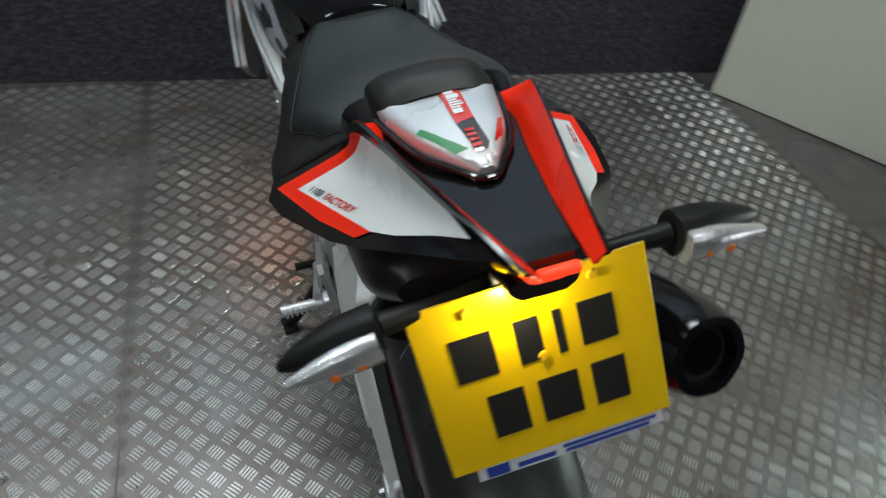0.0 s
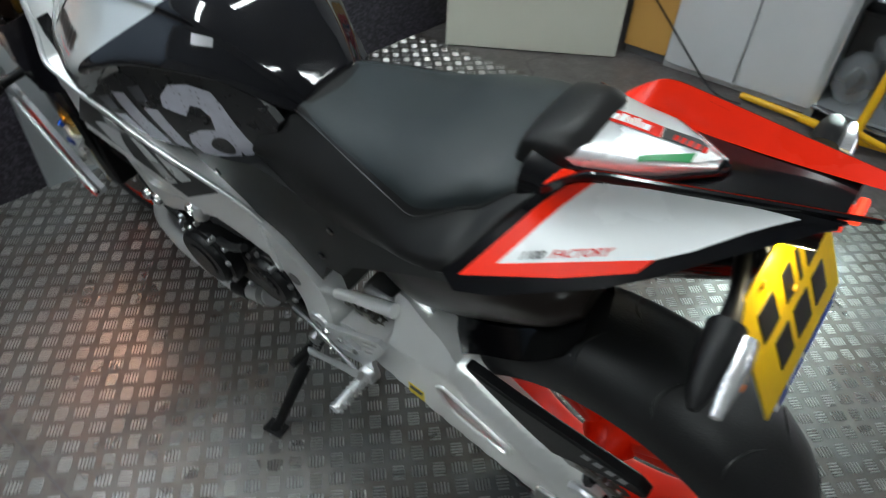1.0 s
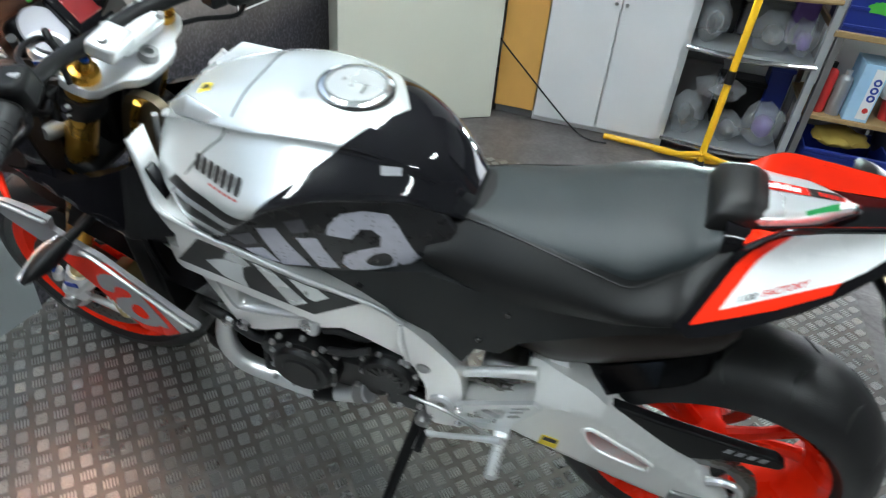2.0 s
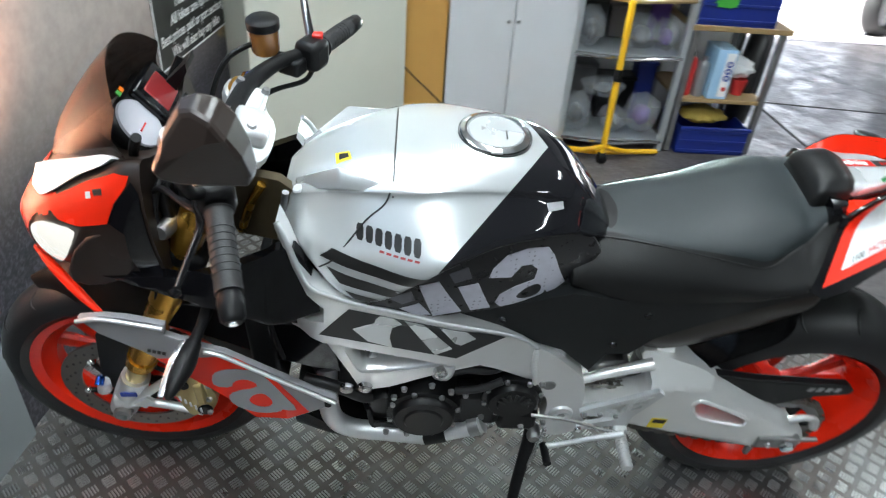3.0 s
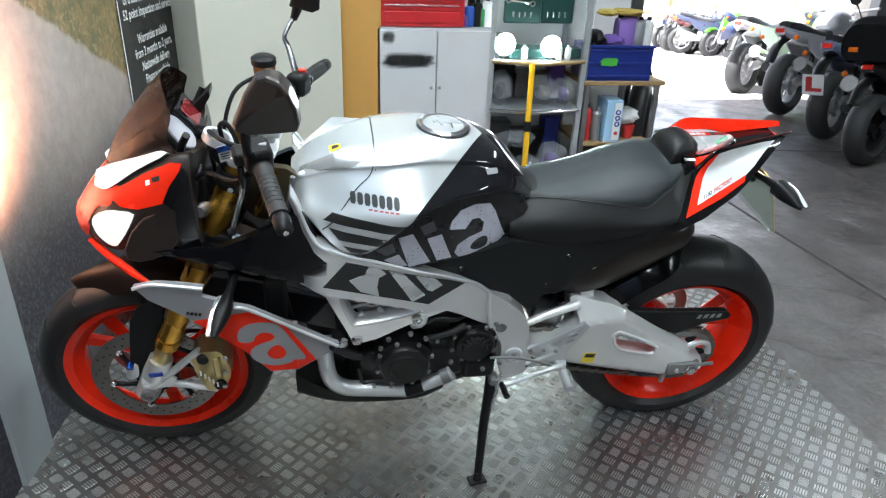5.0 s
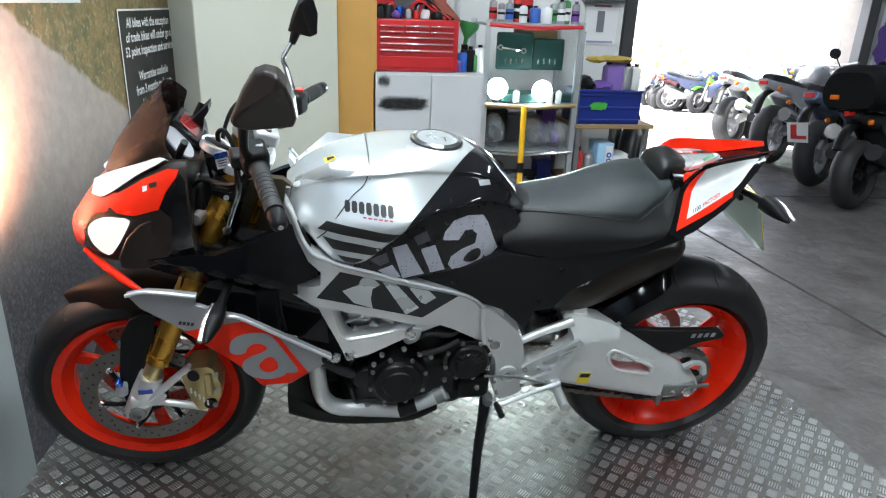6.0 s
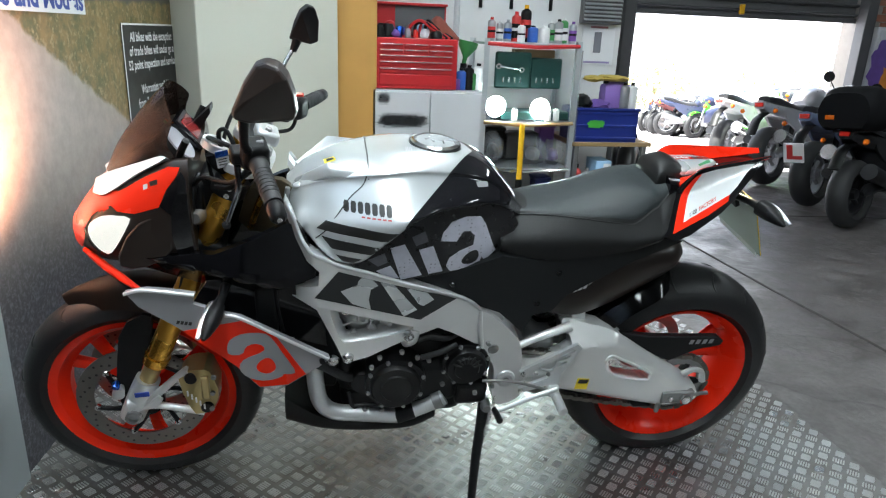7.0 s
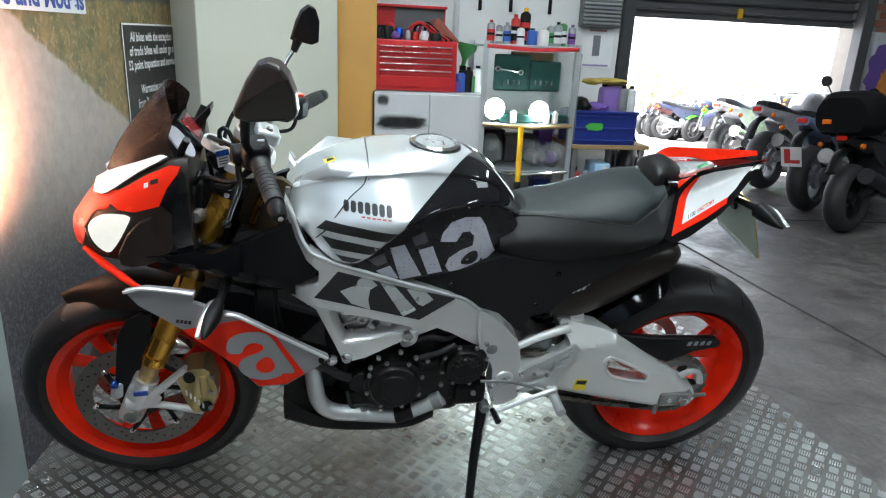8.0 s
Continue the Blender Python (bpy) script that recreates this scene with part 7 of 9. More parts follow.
part("tail_lamp", loft([(0.83, [(0, 0.925), (0.016, 0.925), (0.024, 0.921), (0.024, 0.913), (0.016, 0.91)]), (0.87, [(0, 0.936), (0.01, 0.936), (0.018, 0.934), (0.018, 0.927), (0.01, 0.923)])], 3, 3, warp=sk), M_TAILRED, bike, "red tail lamp")
part("tail_lens", boxed(0, 0, 0, 0.01, 0.036, 0.009, Matrix.Translation(sk(Vector((0.876, 0.004, 0.94)))) @ Matrix.Rotation(radians(-12), 4, "Y")), M_TAILRED, bike, "lit red tail lens", bevel=0.003)
part("undertail", loft([(0.50, [(0, 0.85), (0.08, 0.85), (0.13, 0.835), (0.135, 0.81), (0.11, 0.79)]), (0.62, [(0, 0.88), (0.06, 0.88), (0.095, 0.873), (0.1, 0.86), (0.07, 0.848)]), (0.75, [(0, 0.905), (0.035, 0.905), (0.05, 0.903), (0.05, 0.897), (0.04, 0.89)]), (0.86, [(0, 0.92), (0.02, 0.92), (0.03, 0.915), (0.03, 0.905), (0.02, 0.895)])], 4, 3, warp=sk), M_MATTE, bike, "matt black undertail")
# plate carrier and number plate
PO, PU, PV = Vector((0.864, 0.049, 0.797)), Vector((0.002, 0.997, 0.05)), Vector((0.41, 0.062, -0.91))
pu, pv = PU.normalized(), PV.normalized()
pn = pu.cross(pv).normalized()
if pn.x < 0:
    pn = -pn


def on_plate(u, v, h=0.0):
    return PO + pu * u + pv * v + pn * h


def plate_box(u0, u1, v0, v1, h0, h1):
    bm = bmesh.new()
    for h in (h0, h1):
        for u, v in ((u0, v0), (u1, v0), (u1, v1), (u0, v1)):
            bm.verts.new(on_plate(u, v, h))
    bmesh.ops.convex_hull(bm, input=bm.verts)
    return bm


carrier = part("plate_carrier", plate_box(-0.03, 0.03, -0.12, -0.03, -0.016, -0.004), M_MATTE, bike, "black plate carrier", bevel=0.006)
part("carrier_arm", tubed([sk(Vector((0.74, 0.0, 0.885))), sk(Vector((0.80, 0.0, 0.89))), Vector((0.805, 0.049, 0.865)), on_plate(0, -0.08, -0.012)], [0.022, 0.016, 0.014, 0.014], sides=10), M_MATTE, carrier)
npl = part("number_plate", plate_box(-0.1145, 0.1145, -0.093, 0.093, -0.003, 0.0), M_PLATE, bike, "yellow reflective number plate with dark bars", bevel=0.0015)
for u0, u1, v0, v1 in ((-0.083, -0.043, -0.054, -0.008), (-0.022, 0.002, -0.054, -0.008), (0.016, 0.024, -0.054, -0.008), (0.04, 0.075, -0.054, -0.008), (-0.062, -0.026, 0.014, 0.062), (-0.012, 0.028, 0.014, 0.062), (0.042, 0.076, 0.014, 0.062)):
    part("dark_bar", plate_box(u0, u1, v0, v1, 0.0, 0.0012), M_INK, npl, "black bar", smooth=False)
part("plate_back", plate_box(-0.1135, 0.1135, -0.092, 0.092, -0.0042, -0.0032), M_PLBACK, npl, "pale translucent back", smooth=False)
strip = part("dealer_strip", plate_box(-0.09, 0.105, 0.088, 0.108, -0.0045, -0.0015), M_WHITE, npl, "white strip with blue bars", smooth=False)
for u0, u1, v0, v1 in ((-0.082, -0.058, 0.0945, 0.1065), (-0.05, -0.01, 0.1, 0.1055), (-0.002, 0.098, 0.0965, 0.1), (0.0, 0.09, 0.102, 0.106)):
    part("blue_bar", plate_box(u0, u1, v0, v1, -0.0015, -0.0008), M_INKB, strip, smooth=False)
for u, v in ((-0.06, -0.078), (0.06, -0.078), (0.0, -0.012)):
    part("screw_cap", lathed([(0, 0.004), (0.004, 0.004), (0.0055, 0), (0, 0)], on_plate(u, v), pn, 14), M_YELLOW, npl)
part("plate_lamp", lathed([(0, 0.012), (0.014, 0.01), (0.016, 0), (0, 0)], on_plate(-0.005, -0.122, 0.02), (0.2, 0, -1), 16), M_TAILGLOW, carrier, "lit number plate lamp")
for side in (-1, 1):
    tip = Vector((0.834, -0.184, 0.862)) if side < 0 else Vector((0.81, 0.284, 0.863))
    root = Vector((0.825, -0.092, 0.872)) if side < 0 else Vector((0.815, 0.19, 0.876))
    d = (tip - root)
    q = Matrix.Translation(root) @ d.to_track_quat("X", "Z").to_matrix().to_4x4()
    L = d.length
    ri = part("rear_indicator", loft([(0.0, [(0.0, 0.022), (0.014, 0.018), (0.02, 0.0), (0.014, -0.018), (0.0, -0.022)]), (L * 0.4, [(0.0, 0.023), (0.014, 0.018), (0.019, 0.0), (0.012, -0.014), (0.0, -0.018)]),
                                      (L * 0.8, [(0.0, 0.014), (0.009, 0.011), (0.012, 0.002), (0.008, -0.006), (0.0, -0.008)]), (L, [(0.0, 0.006), (0.003, 0.005), (0.004, 0.002), (0.003, -0.001), (0.0, -0.002)])], 4, 3, warp=lambda v: q @ v), M_MATTE, bike, "black rear indicator with a clear lens")
    part("lens", loft([(0.004, [(0.0, 0.016), (0.008, 0.014), (0.012, 0.0), (0.008, -0.014), (0.0, -0.017)]), (L * 0.4, [(0.0, 0.017), (0.009, 0.014), (0.013, 0.0), (0.008, -0.011), (0.0, -0.014)]), (L * 0.95, [(0.0, 0.006), (0.004, 0.005), (0.005, 0.002), (0.003, -0.001), (0.0, -0.003)])], 4, 3, warp=lambda v: q @ (v + Vector((0, 0, -0.0)) + (q.to_3x3().inverted() @ Vector((0.02, 0, -0.001))))), M_REFL, ri, "clear lens")
    for k in range(2):
        part("bulb", lathed([(0, 0.008), (0.004, 0.007), (0.006, 0), (0, -0.004)], q @ Vector((L * (0.25 + 0.25 * k), 0, 0)) + Vector((0.026, 0, -0.003)), (1, 0, 0), 12), M_AMBER, ri, "amber bulb")
    part("stem", tubed([root, root.lerp(Vector((0.80, 0.049, 0.862)), 0.35), Vector((0.80, 0.049 + side * 0.02, 0.862))], [0.012, 0.009, 0.011], sides=10), M_MATTE, ri)

lamp("plate_light", "POINT", 0.18, bike.matrix_world @ Matrix.Translation(on_plate(-0.02, -0.085, 0.025)), (1.0, 0.85, 0.55), 0.008)

# ---------- stickers and fittings on tank and nose ----------
tt = skin(tank)
for side in (-1, 1):
    for o in ([(-0.282, 0.877), (-0.125, 0.87), (-0.149, 0.849), (-0.303, 0.858)], [(-0.292, 0.844), (-0.157, 0.832), (-0.185, 0.812), (-0.27, 0.819)], [(-0.262, 0.806), (-0.203, 0.798), (-0.224, 0.787), (-0.246, 0.79)]):
        part("black_stripe", sticker(o, tt, side=side), M_INK, tank, "black stripe sticker")
    # plain blocks where the maker's mark stands
    zm = lambda x: 0.8985 + 0.02 * (x + 0.244)
    for k in range(7):
        x0, w, lo, hi = -0.243 + 0.0153 * k, 0.0118, 0.0, 0.0205
        o = [(x0 + w * u, zm(x0) + lo + (hi - lo) * v) for u, v in ((0, 0.2), (0.2, 0), (0.8, 0), (1, 0.2), (1, 0.8), (0.8, 1), (0.2, 1), (0, 0.8))]
        part("mark_block", sticker(o, tt, side=side, step=0.006), M_INK, tank)
    for b in bars(-0.205, -0.138, 0.0, 0.0028, 6, 0.001, 0.3):
        part("mark_stroke", sticker([(x, 0.8925 + z + 0.03 * (x + 0.214)) for x, z in b], tt, side=side), M_DULLRED, tank)
    part("side_mark", sticker([(0.06, 0.948), (0.09, 0.944), (0.092, 0.934), (0.064, 0.938)], tt, side=side), M_GREY, tank)
bm = bmesh.new()
for side in (-1, 1):
    pts = []
    for x, z in ((-0.192, 0.968), (-0.196, 0.955), (-0.204, 0.945), (-0.228, 0.925), (-0.253, 0.895), (-0.28, 0.86), (-0.305, 0.835)):
        h = tt.ray_cast(Vector((x, side * 1.0, z)), Vector((0, -side, 0)))
        if h[0] is not None:
            pts.append(h[0])
    tube(bm, pts, 0.0016, sides=6, n=3)
pts = []
for k in range(13):
    y = -0.125 + 0.25 * k / 12
    h = tt.ray_cast(Vector((-0.187, y, 2)), Vector((0, 0, -1)))
    pts.append(h[0])
tube(bm, pts, 0.0016, sides=6, n=2)
part("panel_gap", bm, M_INK, tank, "dark gap round the tank's front cover")
capc = Vector((-0.022, 0.004, 1.001))
cap = part("filler_cap", lathed([(0.0, 0.006), (0.0455, 0.006), (0.0465, 0.003), (0.048, 0.003), (0.0, -0.006)], capc, (0.06, 0, 1), 40), M_SILVER, tank, "silver filler cap")
part("cap_rim", lathed([(0.0485, 0.003), (0.0495, 0.0072), (0.052, 0.0075), (0.0595, 0.0035), (0.0605, -0.006), (0.0485, -0.006)], capc, (0.06, 0, 1), 64, True), M_CHROME, cap, "polished bevelled rim")
# thin dark ring drawn in place of the gap round the cap
part("cap_gap_ring", lathed([(0.0615, 0.0015), (0.0632, 0.0015), (0.0632, -0.006), (0.0615, -0.006)], capc, (0.06, 0, 1), 48, True), M_INK, cap, "dark ring drawn as the gap round the cap")
for k in range(3):
    a = math.tau * k / 3 + 0.5
    part("rim_notch", boxed(0, 0, 0, 0.011, 0.02, 0.004, Matrix.Translation(capc + Vector((0.0555 * math.cos(a), 0.0555 * math.sin(a), 0.0045 - 0.06 * 0.0555 * math.cos(a)))) @ Matrix.Rotation(a, 4, "Z") @ Matrix.Rotation(radians(28), 4, "Y")), M_SILVER, cap, bevel=0.002)
part("key_slot", boxed(-0.004, -0.006, 1.0075, 0.0025, 0.026, 0.001, None), M_INK, cap)
part("key_arrow", panel([(-0.046, 0.0), (-0.038, 0.007), (-0.046, 0.014)], lambda x, z: 0.0, 0.0, 0.05, warp=lambda v: Vector((v.x, v.z, 1.0098))), M_STEEL, cap, smooth=False)
part("yellow_badge", top_sticker([(-0.286, -0.03), (-0.262, -0.034), (-0.257, -0.054), (-0.282, -0.057)], tt), M_YSTICK, tank, "small yellow and black badge")
part("badge_mark", top_sticker([(-0.279, -0.036), (-0.264, -0.039), (-0.262, -0.049), (-0.278, -0.051)], tt, 0.002), M_INK, tank)
for k in range(4):
    part("mark_stroke", top_sticker([(-0.098 + 0.004 * k, -0.035), (-0.0965 + 0.004 * k, -0.035), (-0.0965 + 0.004 * k, -0.06), (-0.098 + 0.004 * k, -0.06)], tt), M_GREY, tank)
for side in (-1, 1):
    part("front_screw", lathed([(0, 0.003), (0.008, 0.003), (0.01, 0), (0, -0.004)], (-0.345, side * 0.07, 0.924), (-0.3, side * 0.2, 1), 14), M_ALU2, tank)
    # raised vanes of the front cover
    bm = bmesh.new()
    a, b, c = Vector((-0.352, side * 0.05, 0.926)), Vector((-0.275, side * 0.088, 0.974)), Vector((-0.2, side * 0.108, 0.972))
    for p, w, h in ((a, 0.012, 0.006), (b, 0.022, 0.013), (c, 0.008, 0.0)):
        for q in (Vector((0, -w, -0.012)), Vector((0, 0, h)), Vector((0, w, -0.012))):
            bm.verts.new(p + q)
    bmesh.ops.convex_hull(bm, input=bm.verts)
    part("cover_vane", bm, M_SILVER, tank, "silver raised vane", bevel=0.004)

nt = skin(nose)
bm = loft(NOSE[:4], 24, 12)
bmesh.ops.recalc_face_normals(bm, faces=bm.faces)
bm.normal_update()
RED_FRONT = [(-0.90, 0.757), (-0.90, 0.94), (-0.78, 0.925), (-0.715, 0.925), (-0.73, 0.897), (-0.738, 0.885), (-0.764, 0.875), (-0.786, 0.852), (-0.799, 0.829), (-0.806, 0.80), (-0.822, 0.77), (-0.835, 0.757)]
bmesh.ops.delete(bm, geom=[f for f in bm.faces if not inside(f.calc_center_median().x, f.calc_center_median().z, RED_FRONT) or len(f.verts) > 4], context="FACES")
for v, n_ in [(v, v.normal.copy()) for v in bm.verts]:
    v.co += n_ * 0.0028
part("red_front", bm, M_ORANGE, nose, "fluorescent red leading edge")
for side in (-1, 1):
    bm = bmesh.new()
    hi = spline([(-0.776, 0.035, 0.922), (-0.748, 0.055, 0.942), (-0.72, 0.068, 0.957), (-0.662, 0.092, 0.983), (-0.62, 0.108, 1.002), (-0.604, 0.118, 1.003)], 4)
    lo = spline([(-0.779, 0.058, 0.90), (-0.748, 0.095, 0.91), (-0.721, 0.106, 0.927), (-0.69, 0.109, 0.949), (-0.662, 0.113, 0.969), (-0.62, 0.125, 0.996)], 4)
    ring = [[bm.verts.new((v.x + o[0], side * (v.y + o[1]), v.z + o[2])) for v in line] for line, o in ((hi, (-0.002, 0.002, 0.004)), (lo, (-0.003, 0.004, 0.002)), (lo, (0.004, -0.012, -0.004)), (hi, (0.004, -0.012, -0.008)))]
    for p, q in zip(ring, ring[1:] + ring[:1]):
        for i in range(len(p) - 1):
            bm.faces.new((p[i], p[i + 1], q[i + 1], q[i]))
    for k in (0, -1):
        bm.faces.new([r[k] for r in ring])
    part("white_band", bm, M_WHITE, nose, "white band under the screen", bevel=0.001)
    part("red_cheek", sticker([(-0.738, 0.905), (-0.715, 0.923), (-0.69, 0.938), (-0.652, 0.963), (-0.599, 0.992), (-0.577, 0.993), (-0.583, 0.978), (-0.606, 0.948), (-0.624, 0.911), (-0.677, 0.89), (-0.715, 0.888), (-0.73, 0.897)], nt, side=side, lift=0.003), M_ORANGE, nose, "fluorescent red cheek")
    part("inner_cheek", sticker([(-0.575, 0.985), (-0.566, 0.97), (-0.566, 0.80), (-0.60, 0.80), (-0.605, 0.85), (-0.60, 0.895), (-0.622, 0.915), (-0.602, 0.95)], nt, side=side, lift=0.004), M_BLACK, nose, "gloss black inner cheek")
    part("cheek_mark", sticker([(-0.64, 0.958), (-0.622, 0.966), (-0.622, 0.957), (-0.638, 0.95)], nt, side=side, lift=0.004), M_BROWN, nose)
    part("cheek_mark", sticker([(-0.654, 0.949), (-0.644, 0.954), (-0.644, 0.945), (-0.654, 0.94)], nt, side=side, lift=0.004), M_WHITE, nose)
    hl = part("head_lamp", sticker([(-0.793, 0.83), (-0.777, 0.854), (-0.741, 0.877), (-0.684, 0.884), (-0.694, 0.862), (-0.725, 0.811), (-0.751, 0.777), (-0.768, 0.783), (-0.785, 0.803)], nt, side=side, lift=0.004, soft=1), M_HEAD, nose, "lit head lamp")
    part("lower_blade", tubed([(-0.818, side * 0.07, 0.766), (-0.775, side * 0.11, 0.752), (-0.725, side * 0.15, 0.736), (-0.678, side * 0.185, 0.722)], [0.006, 0.009, 0.009, 0.005], sides=12), M_ORANGE, nose, "fluorescent red lower blade")
    part("lamp_surround", sticker([(-0.80, 0.828), (-0.79, 0.80), (-0.77, 0.776), (-0.75, 0.768), (-0.77, 0.783), (-0.787, 0.803), (-0.795, 0.83)], nt, side=side, lift=0.006), M_BLACK, nose)
    part("cheek_lower", panel([(-0.69, 0.86), (-0.62, 0.90), (-0.60, 0.86), (-0.615, 0.79), (-0.69, 0.755), (-0.735, 0.77)], lambda x, z: -0.155 - 0.05 * (x + 0.7), 0.012, 0.04, side, 1), M_BROWN, nose, "dark bronze lower cheek", bevel=0.004)


def written(text, height, place, parent, material, slant=0.0):
    """Flat letters; place(u, v) lays their plane into the world."""
    cu = bpy.data.curves.new("lettering", "FONT")
    cu.body, cu.size, cu.offset = text, height, height * 0.02
    ob = new("lettering", cu)
    bpy.context.view_layer.update()
    me = bpy.data.meshes.new_from_object(ob)
    bpy.data.objects.remove(ob)
    for v in me.vertices:
        v.co = place(v.co.x + slant * v.co.y, v.co.y)
    me.materials.append(material)
    ob = new("lettering", me)
    ob.parent = parent
    return ob


for side in (-1, 1):
    tp = [o for o in bike.children if o.name.startswith("tail_panel")][0 if side < 0 else 1]
    for text, u0, material in (("1100", 0.0, M_INK), ("FACTORY", 0.033, M_RED)):
        def laid(u, v):
            d = (u0 + u * 1.6) if side < 0 else 0.1 - (u0 + u * 1.6)
            x, z = 0.607 + d * 0.95, 0.8635 + 0.31 * d + v
            return sk(Vector((x, -side * (tail_y(x, z) - 0.0048), z)))
        written(text, 0.0082, laid, tp, material, 0.25)

# ---------- workshop things along the back wall ----------
cab = thing("steel_cabinet", "white two-door steel cabinet with black and red overspray", "cabinet")
part("body", boxed(0.305, 2.23, 0.465, 0.63, 0.46, 0.93), M_CAB, cab, smooth=False)
for x, n in ((0.15, 0), (0.46, 1)):
    d = part("door", boxed(x, 1.985, 0.475, 0.303, 0.022, 0.89), M_CAB, cab, bevel=0.003)
    part("knob", lathed([(0, 0.018), (0.007, 0.016), (0.009, 0.008), (0.005, 0), (0, 0)], (0.325 if n else 0.278, 1.974, 0.62), (0, -1, 0), 12), M_STEEL, d)


def smear(cx, cz, w, h, seed, y):
    """An uneven sprayed patch."""
    rng = random.Random(seed)
    pts = []
    for k in range(26):
        a = math.tau * k / 26
        r = 1 + rng.uniform(-0.16, 0.16)
        pts.append((cx + w / 2 * r * abs(math.cos(a)) ** 0.5 * math.copysign(1, math.cos(a)), cz + h / 2 * r * abs(math.sin(a)) ** 0.7 * math.copysign(1, math.sin(a))))
    bm = bmesh.new()
    bm.faces.new([bm.verts.new((x, y, z)) for x, z in pts])
    return bm


def mist(name, colour, alpha):
    """Thin sprayed paint that lets the ground show through in specks."""
    m = mat(name, colour, 0.6, 0, 0.3, 40)
    n, l = m.node_tree.nodes, m.node_tree.links
    t = n.new("ShaderNodeTexNoise")
    t.inputs["Scale"].default_value, t.inputs["Detail"].default_value = 55.0, 3
    r = n.new("ShaderNodeMapRange")
    r.inputs["From Min"].default_value, r.inputs["From Max"].default_value = 0.3, 0.7
    r.inputs["To Min"].default_value, r.inputs["To Max"].default_value = alpha * 0.75, min(alpha * 1.25, 1)
    co = n.new("ShaderNodeTexCoord")
    l.new(co.outputs["Object"], t.inputs["Vector"])
    l.new(t.outputs["Fac"], r.inputs["Value"])
    l.new(r.outputs[0], n["Principled BSDF"].inputs["Alpha"])
    return m


MIST = {}
for x, z, w, h, seed, c, a in ((0.15, 0.765, 0.25, 0.055, 1, (0.03, 0.03, 0.033), 0.75), (0.045, 0.885, 0.05, 0.04, 2, (0.12, 0.12, 0.125), 0.5)):
    for k, f in enumerate((1.4, 1.28, 1.16, 1.05, 0.94, 0.82, 0.68)):
        key = (c, round(a * (0.1 + 0.075 * k), 3))
        if key not in MIST:
            MIST[key] = mist("sprayed_mist", c, key[1])
        part("overspray", smear(x, z, w * (0.7 + 0.3 * f) + 0.03 * (f - 0.75), h * f + 0.03 * (f - 0.75), seed * 10 + k, 1.9729 - 0.0005 * k), MIST[key], cab, "sprayed paint patch", smooth=False)


def blob(cx, cy, cz, sx, sy, sz, seed, n=3):
    """A creased bag."""
    bm = bmesh.new()
    bmesh.ops.create_icosphere(bm, subdivisions=n, radius=1)
    for v in bm.verts:
        k = 1 + 0.22 * noise.noise(v.co * 2.3 + Vector((seed, 0, 0))) + 0.1 * noise.noise(v.co * 6 + Vector((0, seed, 0)))
        v.co = Vector((cx + v.co.x * sx * k, cy + v.co.y * sy * k, cz + max(v.co.z * k, -0.95) * sz))
    return bm


chest = thing("tool_chest", "red steel tool chest with open lid and bright drawer handles", "tool chest")
part("body", boxed(0.225, 2.16, 1.07, 0.46, 0.3, 0.27), M_CHEST, chest, bevel=0.006)
rows = [(1.165, 3, 0.022), (1.135, 3, 0.022), (1.105, 1, 0.024), (1.072, 1, 0.026), (1.036, 1, 0.03), (0.985, 1, 0.055)]
for z, n, h in rows:
    for k in range(n):
        w = 0.41 / n
        dr = part("drawer", boxed(0.02 + w * (k + 0.5), 2.008, z, w - 0.006, 0.012, h), M_CHEST, chest, bevel=0.002)
        if z > 0.99:
            part("handle", boxed(0.02 + w * (k + 0.5), 1.998, z + h * 0.28, w - 0.012, 0.01, 0.007), M_CHROME, dr, bevel=0.002)
part("lid_lining", boxed(0.28, 2.3105, 1.305, 0.29, 0.004, 0.15), M_POST, chest)
part("lid", boxed(0.215, 2.32, 1.30, 0.44, 0.014, 0.19), M_CHEST, chest, bevel=0.004)
part("lid_edge", boxed(0.215, 2.305, 1.39, 0.45, 0.04, 0.014), M_CHEST, chest, bevel=0.003)
for k, (x, c, r, h) in enumerate(((0.03, M_MATTE, 0.03, 0.06), (0.08, M_MATTE, 0.035, 0.07), (0.14, M_BLUE, 0.022, 0.06), (0.19, M_STEEL, 0.018, 0.05), (0.235, M_RED, 0.014, 0.045), (0.29, M_CAB, 0.03, 0.05), (0.35, M_MATTE, 0.035, 0.04), (0.41, M_CHEST, 0.02, 0.03))):
    t_ = thing("tool_pot", "small pot or tool lying in the chest's top", "tool", "tools in the chest")
    part("pot", lathed([(0, 0), (r, 0), (r * 1.05, h * 0.6), (r * 0.8, h), (0, h)], (x, 2.12 + 0.02 * (k % 3), 1.205), (0.1 * (k % 3 - 1), 0.1, 1), 14), c, t_)
for k, (x, y, z, r, m_) in enumerate(((0.05, 2.2, 1.25, 0.035, M_MATTE), (0.10, 2.24, 1.27, 0.03, M_CHEST), (0.16, 2.2, 1.24, 0.03, M_CRATE), (0.22, 2.22, 1.25, 0.035, M_STEEL), (0.28, 2.2, 1.25, 0.04, M_PALEBLUE), (0.12, 2.12, 1.225, 0.025, M_PURPLE))):
    t_ = thing("tool_pouch", "rolled cloth tool pouch in the open chest", "tool", "tools in the chest")
    part("pouch", blob(x, y, z, r, r, r * 0.9, k * 2.1 + 0.7, 2), m_, t_)
hose_coil = thing("air_hose", "coiled red hose lying over the tool chest's lid", "hose")
